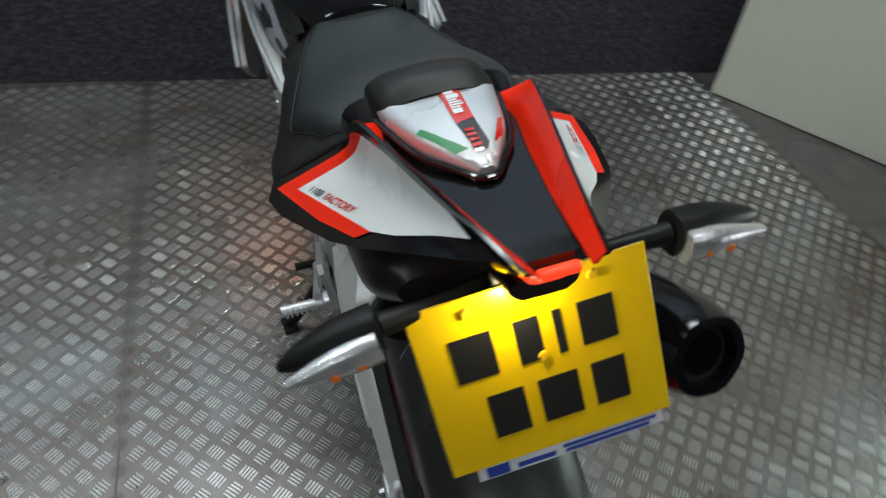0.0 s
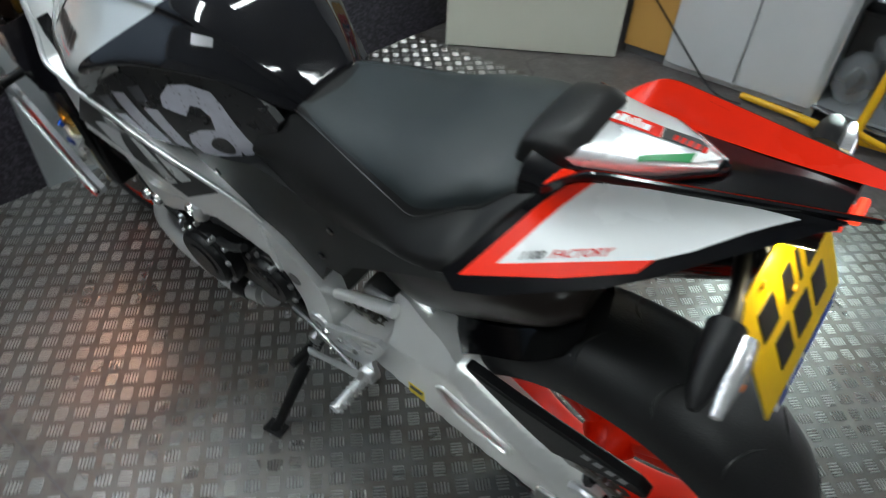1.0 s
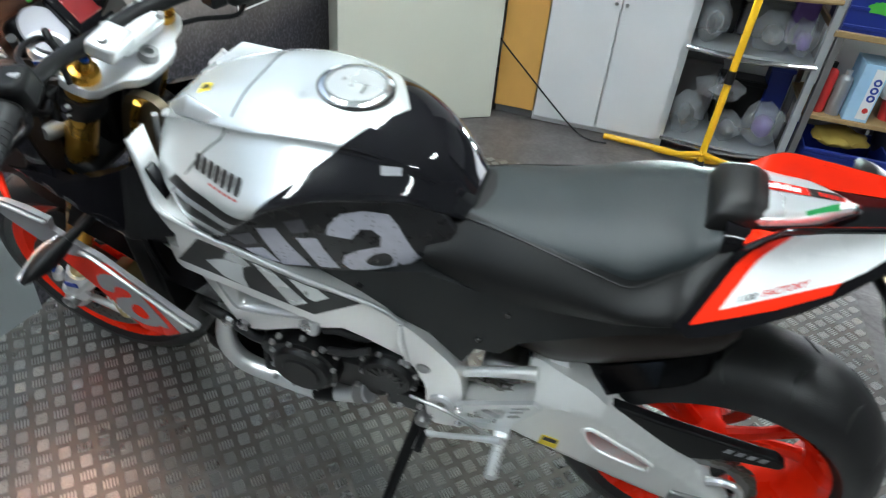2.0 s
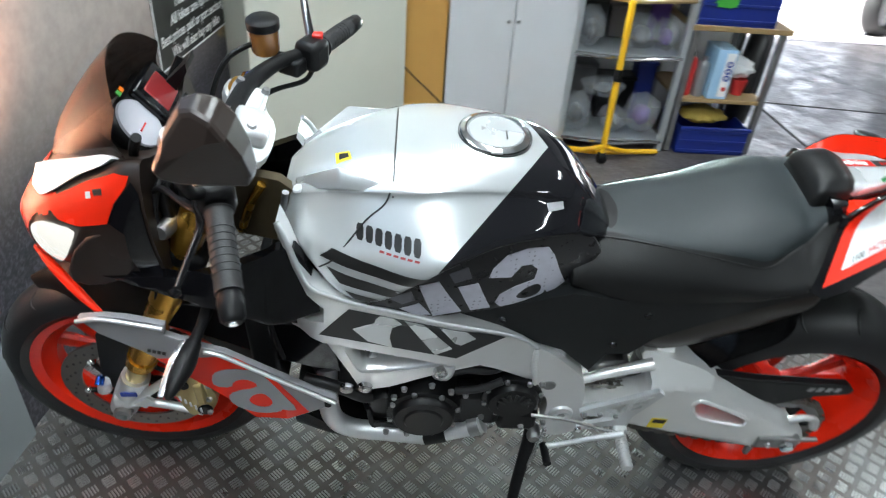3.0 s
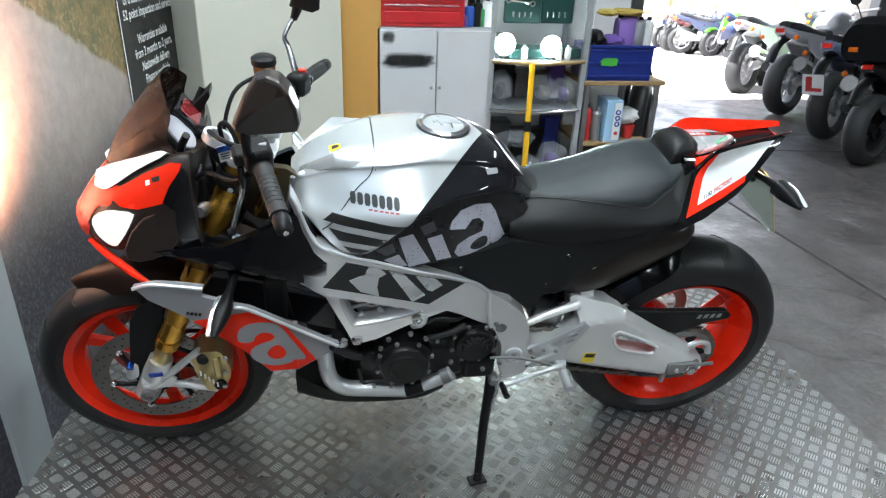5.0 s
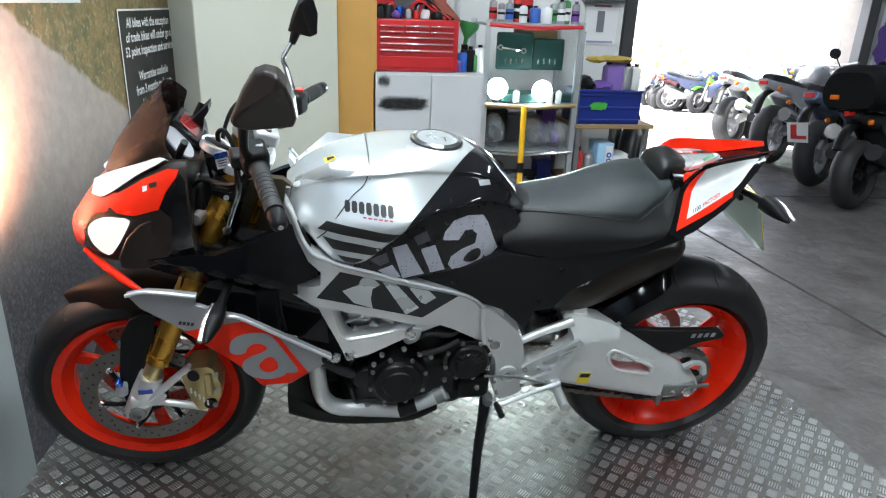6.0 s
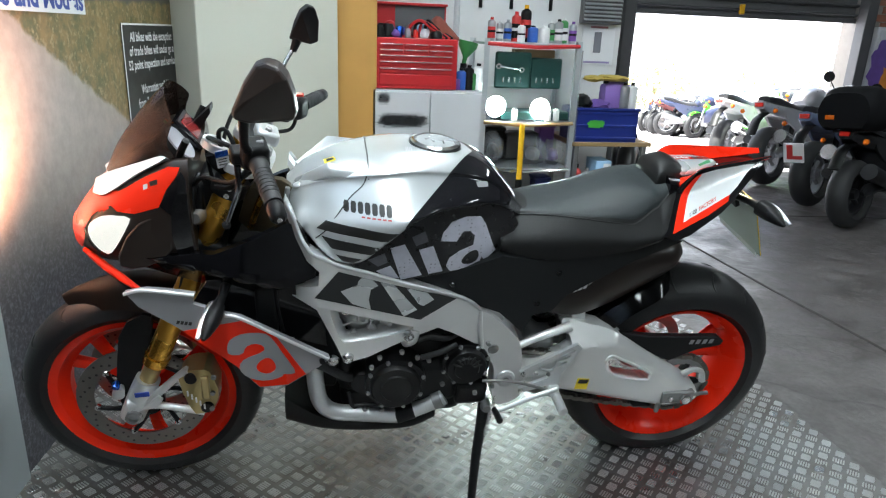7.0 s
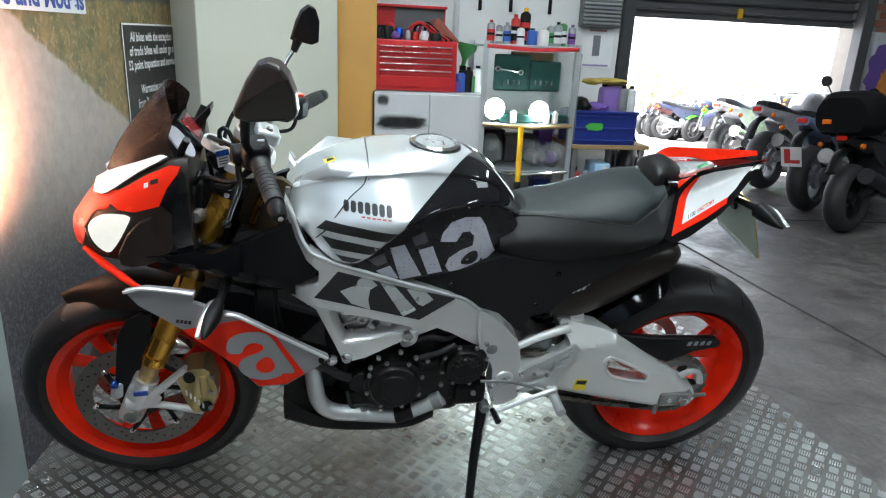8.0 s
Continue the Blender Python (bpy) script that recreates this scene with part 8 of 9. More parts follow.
for k in range(4):
    part("coil", tubed([(0.20 + 0.03 * k, 2.17, 1.215), (0.21 + 0.03 * k, 2.15, 1.27 + 0.01 * k), (0.26 + 0.03 * k, 2.13, 1.30 - 0.012 * k), (0.33 + 0.022 * k, 2.13, 1.255 - 0.006 * k), (0.40 + 0.015 * k, 2.12, 1.208)], 0.009, sides=8), M_CHEST if k % 2 == 0 else M_MATTE, hose_coil)
bag = thing("tool_bag", "black and red cloth tool bag on the chest", "bag")
part("bag", loft([(0.30, [(0.0, 1.24), (0.04, 1.235), (0.06, 1.21), (0.06, 1.2)]), (0.36, [(0.0, 1.33), (0.05, 1.32), (0.08, 1.25), (0.08, 1.2)]), (0.44, [(0.0, 1.27), (0.04, 1.26), (0.07, 1.23), (0.07, 1.2)]), (0.49, [(0.0, 1.22), (0.03, 1.215), (0.05, 1.205), (0.05, 1.2)])], 4, 3, warp=lambda v: v + Vector((0, 2.2, 0))), mat("dark_red_cloth", (0.22, 0.06, 0.04), 0.8, 0, 0.4, 20), bag)


def bottle(x, y, z, r, h, material, cap, label, name="bottle", group="bottles and cans", band=None):
    o = thing(name, label, name.replace("_", " "), group)
    part("body", lathed([(0, 0), (r * 0.95, 0), (r, 0.006), (r, h * 0.78), (r * 0.9, h * 0.84), (r * 0.35, h * 0.9), (r * 0.35, h * 0.92), (0, h * 0.92)], (x, y, z), (0, 0, 1), 18), material, o)
    part("cap", lathed([(0, h * 0.9), (r * 0.45, h * 0.9), (r * 0.42, h), (0, h)], (x, y, z), (0, 0, 1), 12), cap, o)
    if band:
        part("label_band", lathed([(r * 1.0, h * 0.12), (r * 1.012, h * 0.12), (r * 1.012, h * 0.6), (r * 1.0, h * 0.6)], (x, y, z), (0, 0, 1), 18, True), CANC[band], o, f"{band} paper label")
        part("label_stripe", lathed([(r * 1.0, h * 0.36), (r * 1.02, h * 0.36), (r * 1.02, h * 0.46), (r * 1.0, h * 0.46)], (x, y, z), (0, 0, 1), 18, True), CANC["black" if band != "black" else "white"], o)
    return o


CANC = {"grey": mat("grey_can", (0.35, 0.36, 0.37), 0.3, 0.6), "red": mat("red_can", (0.5, 0.03, 0.03), 0.35), "white": mat("white_can", (0.7, 0.7, 0.7), 0.35), "green": mat("green_can", (0.05, 0.22, 0.06), 0.35), "blue": mat("blue_can", (0.03, 0.1, 0.4), 0.35), "black": M_MATTE, "purple": mat("purple_can", (0.16, 0.06, 0.3), 0.35), "yellow": M_YELLOW}
for i, (x, y, h, r, c, k) in enumerate(((0.645, 2.03, 0.125, 0.022, "grey", "red"), (0.70, 2.06, 0.11, 0.02, "grey", "white"), (0.735, 2.02, 0.115, 0.022, "grey", "grey"), (0.79, 2.05, 0.16, 0.026, "red", "red"), (0.815, 2.02, 0.1, 0.022, "white", "red"), (0.86, 2.1, 0.2, 0.03, "black", "yellow"), (0.885, 2.03, 0.09, 0.03, "blue", "black"),
                         (0.95, 2.02, 0.095, 0.03, "white", "white"), (0.995, 2.04, 0.12, 0.022, "grey", "white"), (1.035, 2.03, 0.13, 0.024, "grey", "black"), (1.075, 2.06, 0.14, 0.024, "green", "white"), (1.12, 2.03, 0.12, 0.022, "grey", "purple"))):
    bottle(x, y, 1.208, r, h, CANC[c], CANC[k], f"{c} spray can or bottle on the rack's top shelf", "spray_can", "cans on the rack", ("red", "white", "blue", "black", "white", "red", None, None, "green", "white", "white", "purple")[i])
for x, h, r, c in ((0.50, 0.12, 0.03, "blue"), (0.545, 0.14, 0.028, "black"), (0.575, 0.11, 0.024, "green"), (0.478, 0.07, 0.03, "purple"), (0.60, 0.15, 0.03, "white")):
    bottle(x, 2.1, 0.931, r, h, CANC[c], CANC["black"], f"{c} plastic bottle on the steel cabinet", "bottle", "bottles on the cabinet")
funnel = thing("green_funnel", "dark green plastic funnel on the cabinet", "funnel")
part("cone", lathed([(0.012, 0), (0.014, 0.04), (0.055, 0.1), (0.057, 0.13), (0.053, 0.13), (0.05, 0.1), (0.01, 0.04), (0.008, 0)], (0.53, 2.2, 1.07), (0.2, 0, 1), 18, True), CANC["green"], funnel)
part("neck", tubed([(0.53, 2.2, 0.93), (0.53, 2.2, 1.075)], 0.02), M_MATTE, funnel)

rack = thing("steel_rack", "galvanised steel shelving rack crowded with workshop parts", "shelf rack")
for x in (0.612, 1.15):
    for y in (1.975, 2.36):
        bm = bmesh.new()
        box(bm, x, y, 0.61, 0.03, 0.004, 1.22)
        box(bm, x + (0.013 if x < 1 else -0.013), y + (0.014 if y < 2.1 else -0.014), 0.61, 0.004, 0.028, 1.22)
        part("post", bm, M_RACK, rack, smooth=False)
for z in (0.055, 0.495, 0.765, 1.195):
    s = part("shelf", boxed(0.88, 2.17, z, 0.54, 0.4, 0.012), M_RACK, rack, smooth=False)
    part("lip", tubed([(0.615, 1.972, z), (0.75, 1.955, z - 0.006), (0.88, 1.95, z - 0.012), (1.01, 1.955, z - 0.006), (1.148, 1.972, z)], 0.011, sides=8), M_CHROME if z < 0.7 else (M_BENCH if z < 1 else M_CHEST), s, "bright front lip")
part("side_screen", boxed(1.17, 2.17, 0.9, 0.004, 0.4, 0.55), M_BAG, rack, "clouded side sheet", smooth=False)


for i, (x, z, sx, sz) in enumerate(((0.70, 0.60, 0.07, 0.1), (0.95, 0.585, 0.09, 0.085), (1.08, 0.58, 0.06, 0.08), (0.70, 0.16, 0.08, 0.1), (0.90, 0.13, 0.07, 0.07), (1.05, 0.17, 0.09, 0.11), (0.82, 0.3, 0.11, 0.05))):
    b = thing("parts_bag", "clouded clear plastic bag of spare parts", "plastic bag", "bags on the rack")
    part("bag", blob(x, 2.08, z, sx, 0.09, sz, i * 3.7), M_BAG, b)
    part("content", blob(x + 0.01, 2.1, z - 0.02, sx * 0.5, 0.06, sz * 0.5, i * 1.9, 2), (M_MATTE, M_STEEL, M_PURPLE)[i % 3], b)
for x, z, w, h, d, c in ((0.72, 0.5, 0.2, 0.2, 0.12, M_MATTE), (0.93, 0.5, 0.2, 0.17, 0.12, M_POST), (1.09, 0.5, 0.1, 0.22, 0.12, M_PURPLE), (0.72, 0.06, 0.2, 0.3, 0.12, M_POST), (0.94, 0.06, 0.2, 0.24, 0.12, M_MATTE), (1.09, 0.06, 0.1, 0.33, 0.12, M_CRATE), (0.7, 0.77, 0.16, 0.1, 0.1, M_POST)):
    sb = thing("storage_box", "dark plastic storage box at the back of the rack", "storage box", "boxes on the rack")
    part("box", boxed(x, 2.3, z + h / 2 + 0.002, w, d, h), c, sb, bevel=0.01)
    part("lid", boxed(x, 2.3, z + h - 0.01, w + 0.012, d + 0.012, 0.02), c, sb, bevel=0.004)
for x, w, h, y in ((0.83, 0.22, 0.21, 2.2), (1.04, 0.2, 0.18, 2.22)):
    case = thing("tool_case", "dark teal plastic tool case standing open", "tool case", "open tool cases")
    part("lid", boxed(x, y, 0.78 + 0.16 + h / 2, w, 0.03, h, None), M_TEAL, case, bevel=0.012)
    part("tray", boxed(x, y - 0.1, 0.80, w, 0.2, 0.05), M_TEAL, case, bevel=0.01)
    for k in range(4):
        part("socket", tubed([(x - 0.06 + 0.035 * k, y - 0.018, 0.975), (x - 0.06 + 0.035 * k, y - 0.018, 1.005)], 0.007, sides=8), M_CHROME, case)
sp = thing("spanner", "bright chrome ring spanner in the tool case", "spanner")
part("shaft", tubed([(0.745, 2.178, 1.065), (0.87, 2.178, 1.05)], 0.007, sides=8), M_CHROME, sp)
for x, z in ((0.738, 1.066), (0.878, 1.049)):
    part("ring", lathed([(0.008, -0.006), (0.017, -0.006), (0.017, 0.006), (0.008, 0.006)], (x, 2.178, z), (0, 1, 0), 16, True), M_CHROME, sp)
carton = thing("carton", "brown cardboard carton on the rack", "carton")
part("box", boxed(0.98, 2.3, 1.10, 0.25, 0.08, 0.13), M_CARTON, carton, bevel=0.003)
for x, z in ((0.685, 0.852), (0.95, 0.843)):
    wl_ = thing("work_lamp", "round work lamp shining white on the rack", "lamp", "lit work lamps")
    part("housing", lathed([(0, 0), (0.03, 0.0), (0.052, 0.03), (0.056, 0.05), (0.05, 0.05), (0.03, 0.03), (0, 0.028)], (x, 2.03, z), (0.0, -1, 0), 24), M_MATTE, wl_)
    part("lens", lathed([(0, 0.053), (0.054, 0.051), (0.059, 0.04), (0, 0.036)], (x, 2.03, z), (0, -1, 0), 24), M_LAMP, wl_, "glowing lens")
    part("bracket", boxed(x, 2.03, z - 0.05, 0.03, 0.03, 0.06), M_MATTE, wl_, bevel=0.003)
    lamp("work_light", "SPOT", 5, look((x, 1.97, z), (x - 0.25, 0.0, z + 0.25)), (0.86, 1.0, 0.96), 0.05, angle=radians(130), blend=0.9)
for x, z in ((0.80, 0.775), (1.05, 0.775), (1.0, 0.775)):
    bottle(x, 1.99, z, 0.018, 0.075, CANC["white"], CANC["white"], "small white plastic bottle on the rack", "bottle", "bottles on the rack")

stand = thing("paddock_stand", "yellow steel paddock stand leaning on the rack", "paddock stand")
part("upright", tubed([(0.80, 1.80, 0.02), (0.815, 1.86, 0.40), (0.83, 1.92, 0.76)], 0.016, sides=12), M_YELLOW, stand)
part("sleeve", tubed([(0.813, 1.855, 0.40), (0.816, 1.865, 0.455)], 0.02, sides=12), M_MATTE, stand)
part("foot_bar", tubed([(0.36, 1.93, 0.02), (0.62, 1.90, 0.025), (0.80, 1.86, 0.03), (1.12, 1.92, 0.02)], 0.014, sides=10), M_YELLOW, stand)
part("brace", tubed([(0.60, 1.90, 0.02), (0.70, 1.83, 0.05), (0.80, 1.80, 0.09)], 0.013, sides=10), M_YELLOW, stand)
part("brace", tubed([(1.0, 1.90, 0.02), (0.90, 1.84, 0.05), (0.80, 1.80, 0.09)], 0.013, sides=10), M_YELLOW, stand)
part("wheel", lathed([(0, -0.02), (0.026, -0.02), (0.028, 0), (0.026, 0.02), (0, 0.02)], (0.80, 1.80, 0.028), (1, 0, 0), 16), M_MATTE, stand)
cable = thing("floor_cable", "thin dark cable hanging to the floor by the cabinet", "cable")
part("cable", tubed([(-0.23, 1.955, 0.42), (-0.19, 1.955, 0.365), (-0.05, 1.95, 0.24), (0.09, 1.935, 0.12), (0.22, 1.9, 0.03), (0.3, 1.88, 0.007), (0.38, 1.88, 0.007)], 0.004, sides=6), M_MATTE, cable)

bench = thing("workbench", "small steel-legged bench with worn wooden top and shelf", "bench")
part("top", boxed(1.41, 2.2, 0.645, 0.5, 0.46, 0.025), M_BENCH, bench, bevel=0.003)
part("shelf", boxed(1.41, 2.2, 0.28, 0.46, 0.42, 0.02), M_BENCH, bench, bevel=0.003)
for x in (1.195, 1.625):
    for y in (2.0, 2.4):
        part("leg", boxed(x, y, 0.316, 0.03, 0.03, 0.632), M_STEEL, bench, bevel=0.003)


def crate(x, y, z, w, d, h, label):
    c = thing("plastic_crate", label, "crate", "blue crates")
    bm = bmesh.new()
    box(bm, x, y, z + 0.006, w * 0.94, d * 0.94, 0.012)
    for sx, sy, lx, ly in ((0, -1, w, 0.008), (0, 1, w, 0.008), (-1, 0, 0.008, d), (1, 0, 0.008, d)):
        box(bm, x + sx * w / 2, y + sy * d / 2, z + h / 2, lx, ly, h)
    part("body", bm, M_CRATE, c, smooth=False)
    for k in range(3):
        part("rib", boxed(x, y - d / 2 - 0.006, z + h * (0.12 + 0.38 * k), w, 0.008, 0.014), M_CRATE, c, bevel=0.002)
    part("rim", boxed(x, y - d / 2 - 0.004, z + h, w + 0.02, 0.02, 0.016), M_CRATE, c, bevel=0.003)
    return c


cr = crate(1.37, 2.12, 0.658, 0.38, 0.26, 0.19, "blue plastic crate with a green label on the bench")
part("label", smear(1.30, 0.765, 0.11, 0.045, 7, 1.9795), M_GRNLOGO, cr, "green oval label", smooth=False)
crate(1.42, 2.12, 0.0, 0.36, 0.3, 0.14, "blue plastic crate on the floor under the bench")
for i, (x, z, sx, sz, m_) in enumerate(((1.36, 0.86, 0.08, 0.035, M_PURPLE), (1.43, 1.02, 0.10, 0.02, M_MUSTARD), (1.31, 1.015, 0.05, 0.02, M_MUSTARD), (1.26, 0.875, 0.05, 0.05, M_MATTE), (1.4, 0.16, 0.12, 0.04, M_MUSTARD))):
    cl = thing("rag", "crumpled workshop cloth heaped in the crate", "cloth", "cloths in the crates")
    part("cloth", blob(x, 2.13, z, sx, 0.09, sz, 11 + i * 2.3), m_, cl)
for x, c in ((1.55, "white"), (1.50, "grey"), (1.225, "white")):
    bottle(x, 2.08, 0.84 if x > 1.3 else 0.66, 0.03, 0.16, CANC[c], CANC["black"], f"{c} plastic bottle standing in the crate", "bottle", "bottles in the crate")
jug = thing("plastic_jug", "purple plastic jug with a moulded handle in the crate", "jug")
part("body", loft([(1.38, [(0, 0.985), (0.03, 0.98), (0.045, 0.95), (0.045, 0.80), (0.03, 0.79)]), (1.45, [(0, 1.005), (0.035, 1.0), (0.055, 0.96), (0.055, 0.80), (0.04, 0.785)]), (1.53, [(0, 0.985), (0.03, 0.98), (0.045, 0.95), (0.045, 0.80), (0.03, 0.79)])], 5, 4, warp=lambda v: v + Vector((0, 2.13, 0))), M_JUG, jug)
part("handle", tubed([(1.53, 2.13, 0.97), (1.565, 2.13, 0.97), (1.572, 2.13, 0.92), (1.565, 2.13, 0.86), (1.53, 2.13, 0.85)], 0.011, sides=10), M_JUG, jug)
part("cap", lathed([(0, 0.02), (0.018, 0.02), (0.02, 0), (0, 0)], (1.40, 2.13, 0.988), (0, 0, 1), 16), M_MATTE, jug)
pb = thing("carton", "pale blue carton with dark blue rings on the bench shelf", "carton")
part("box", boxed(1.385, 2.08, 0.415, 0.1, 0.16, 0.25), M_PALEBLUE, pb, bevel=0.003)
part("end_panel", boxed(1.405, 1.9985, 0.415, 0.045, 0.003, 0.22), M_PAPER, pb, smooth=False)
for z in (0.40, 0.435, 0.47):
    part("ring", lathed([(0.008, -0.001), (0.016, -0.001), (0.016, 0.001), (0.008, 0.001)], (1.407, 1.996, z), (0, 1, 0), 18, True), M_INKB, pb)
part("dot", lathed([(0, 0.001), (0.012, 0.001), (0.012, 0), (0, 0)], (1.407, 1.996, 0.345), (0, -1, 0), 16), CANC["red"], pb)
bottle(1.235, 2.06, 0.29, 0.032, 0.22, CANC["red"], CANC["black"], "red steel can on the bench shelf", "can", "cans on the bench shelf")
bottle(1.30, 2.05, 0.29, 0.03, 0.2, CANC["grey"], CANC["grey"], "grey plastic bottle on the bench shelf", "bottle", "cans on the bench shelf")
ty = thing("spare_tyre", "black spare tyre standing behind the bench", "tyre")
part("tyre", lathed(tyre_profile(0.21, 0.3, 0.06), (1.72, 2.38, 0.302), (0.85, -0.5, 0), 40, False, ), M_RUBBER, ty)
mug = thing("red_pot", "red plastic pot on the bench shelf", "pot")
part("pot", lathed([(0, 0), (0.03, 0), (0.04, 0.08), (0, 0.08)], (1.53, 2.1, 0.29), (0, 0, 1), 18), CANC["red"], mug)
cloth2 = thing("pale_bag", "pale crumpled plastic bag on the bench shelf", "plastic bag")
part("bag", blob(1.52, 2.15, 0.42, 0.08, 0.1, 0.05, 31.0), M_PAPER, cloth2)
chain_ = thing("black_stay", "thin black stays behind the bench", "stay")
for a, b in (((1.60, 2.3, 0.9), (1.86, 2.5, 0.52)), ((1.58, 2.35, 0.8), (1.80, 2.52, 0.5))):
    part("bar", tubed([a, b], 0.012), M_MATTE, chain_)

# wall fittings
poster = thing("wall_notice", "white paper notice with a dark picture on the back wall", "poster")
part("sheet", boxed(1.51, 2.594, 1.205, 0.225, 0.003, 0.25), M_PAPER, poster, smooth=False)
part("picture", boxed(1.505, 2.5915, 1.22, 0.05, 0.002, 0.13), mat("grey_print", (0.16, 0.16, 0.18), 0.6), poster, smooth=False)
part("title_bar", boxed(1.51, 2.5915, 1.315, 0.12, 0.002, 0.012), mat("grey_red_print", (0.3, 0.12, 0.14), 0.6), poster, smooth=False)
part("foot_bar", boxed(1.51, 2.5915, 1.095, 0.18, 0.002, 0.012), mat("purple_print", (0.3, 0.25, 0.45), 0.6), poster, smooth=False)
heater = thing("louvred_panel", "grey louvred metal panel high on the back wall", "panel")
part("casing", boxed(1.50, 2.57, 1.42, 0.27, 0.06, 0.17), M_SHUTTER, heater, bevel=0.004)
for k in range(6):
    part("louvre", boxed(0, 0, 0, 0.25, 0.02, 0.006, pose(1.50, 2.535, 1.36 + 0.024 * k, 30, 0, 0)), M_RACK, heater, smooth=False)
for x, l in ((0.70, 0.3), (0.90, 0.28), (1.16, 0.22)):
    hk = thing("hanging_strap", "black strap hanging on the back wall", "strap", "straps on the wall")
    part("strap", boxed(x, 2.585, 1.40 + l / 2, 0.022, 0.012, l), M_MATTE, hk, bevel=0.003)
    part("hook", lathed([(0, 0.02), (0.006, 0.02), (0.007, 0), (0, 0)], (x, 2.598, 1.40 + l), (0, -1, 0), 8), M_STEEL, hk)
tape = thing("wall_pipe", "grey conduit on the back wall", "conduit")
part("pipe", tubed([(0.55, 2.58, 1.0), (0.55, 2.58, 2.6)], 0.02), M_CAB, tape)
bottle(1.205, 2.02, 0.66, 0.034, 0.2, CANC["white"], CANC["black"], "white spray bottle on the bench", "spray_bottle", "bottles in the crate")

# ---------- other motorcycles by the door and in the yard ----------
# even dark grey, slightly lighter than the main machine's tyre rubber
M_YTYRE = mat("plain_dark_tyre", (0.022, 0.022, 0.023), 0.6, spec=0.4)
M_YENG = mat("grey_engine", (0.4, 0.4, 0.41), 0.4, 0.5, 0.3, 25)
M_YBLK = mat("black_bodywork", (0.016, 0.016, 0.018), 0.34, 0, 0.2, spec=0.4)


def yard_bike(m, body, label, box_on=False, seat_h=0.78, group="parked motorcycles", mirrors=True, fairing=True, metal=None, pipe=None):
    """A parked machine: front towards -x, wheels on z = 0."""
    metal, pipe = metal or M_YENG, pipe or M_CHROME
    b = thing("motorcycle", label, "motorcycle", group)
    for x, r, half in ((-0.68, 0.29, 0.055), (0.66, 0.29, 0.07)):
        w = part("wheel", lathed([(r - 0.125, -0.04), (r - 0.095, -0.045), (r - 0.095, 0.045), (r - 0.125, 0.04)], (x, 0, r), (0, 1, 0), 24, True), metal, b)
        part("tyre", lathed(tyre_profile(r - 0.105, r, half * 1.25), (x, 0, r), (0, 1, 0), 28, True), M_YTYRE, w)
        for k in range(5):
            a = math.tau * k / 5
            part("spoke", tubed([(x, 0, r), (x + (r - 0.08) * math.cos(a), 0, r + (r - 0.08) * math.sin(a))], 0.019, sides=6), metal, w)
        part("hub", lathed([(0, -0.06), (0.045, -0.055), (0.05, 0), (0.045, 0.055), (0, 0.06)], (x, 0, r), (0, 1, 0), 14), metal, w)
        part("disc", lathed([(0.07, -0.003), (0.13, -0.003), (0.13, 0.003), (0.07, 0.003)], (x, -0.06, r), (0, 1, 0), 20, True), M_DISC, w)
    for y in (-0.09, 0.09):
        part("fork_leg", tubed([(-0.68, y, 0.29), (-0.44, y, 0.86)], 0.024, sides=10), M_CHROME, b)
    part("handlebar", tubed([(-0.30, -0.34, 0.95), (-0.40, -0.12, 0.93), (-0.40, 0.12, 0.93), (-0.30, 0.34, 0.95)], 0.014, sides=8), metal, b)
    for y in (-1, 1) if mirrors else ():
        mi = part("mirror", lathed([(0, 0.02), (0.05, 0.012), (0.055, 0), (0, 0)], (-0.36, y * 0.34, 1.14), (-1, 0, 0.1), 14), M_MATTE, b)
        part("stalk", tubed([(-0.36, y * 0.26, 0.97), (-0.355, y * 0.33, 1.12)], 0.006, sides=6), M_MATTE, mi)
    part("head_lamp", lathed([(0, 0.06), (0.07, 0.05), (0.085, 0.0), (0.05, -0.07), (0, -0.08)], (-0.54, 0, 0.86), (-1, 0, -0.1), 18), M_CHROME, b)
    part("engine", boxed(-0.02, 0, 0.42, 0.42, 0.3, 0.3), metal, b, bevel=0.05)
    part("frame", tubed([(-0.42, 0, 0.84), (-0.2, 0, 0.72), (0.15, 0, 0.62), (0.18, 0, 0.36), (-0.15, 0, 0.24), (-0.34, 0, 0.5), (-0.42, 0, 0.8)], 0.025, sides=8), M_YBLK, b)
    part("fuel_tank", loft([(-0.34, [(0, 0.86), (0.06, 0.85), (0.09, 0.8), (0.08, 0.74)]), (-0.18, [(0, 0.95), (0.1, 0.93), (0.15, 0.84), (0.12, 0.72)]), (0.0, [(0, 0.92), (0.09, 0.9), (0.13, 0.82), (0.1, 0.72)]), (0.1, [(0, 0.82), (0.05, 0.81), (0.08, 0.77), (0.07, 0.72)])], 4, 3), body, b)
    if fairing:
        part("side_fairing", loft([(-0.52, [(0, 0.88), (0.09, 0.84), (0.13, 0.74), (0.1, 0.6)]), (-0.34, [(0, 0.8), (0.13, 0.76), (0.19, 0.62), (0.15, 0.42)]), (-0.12, [(0, 0.7), (0.12, 0.68), (0.18, 0.54), (0.15, 0.36)])], 4, 3), body, b)
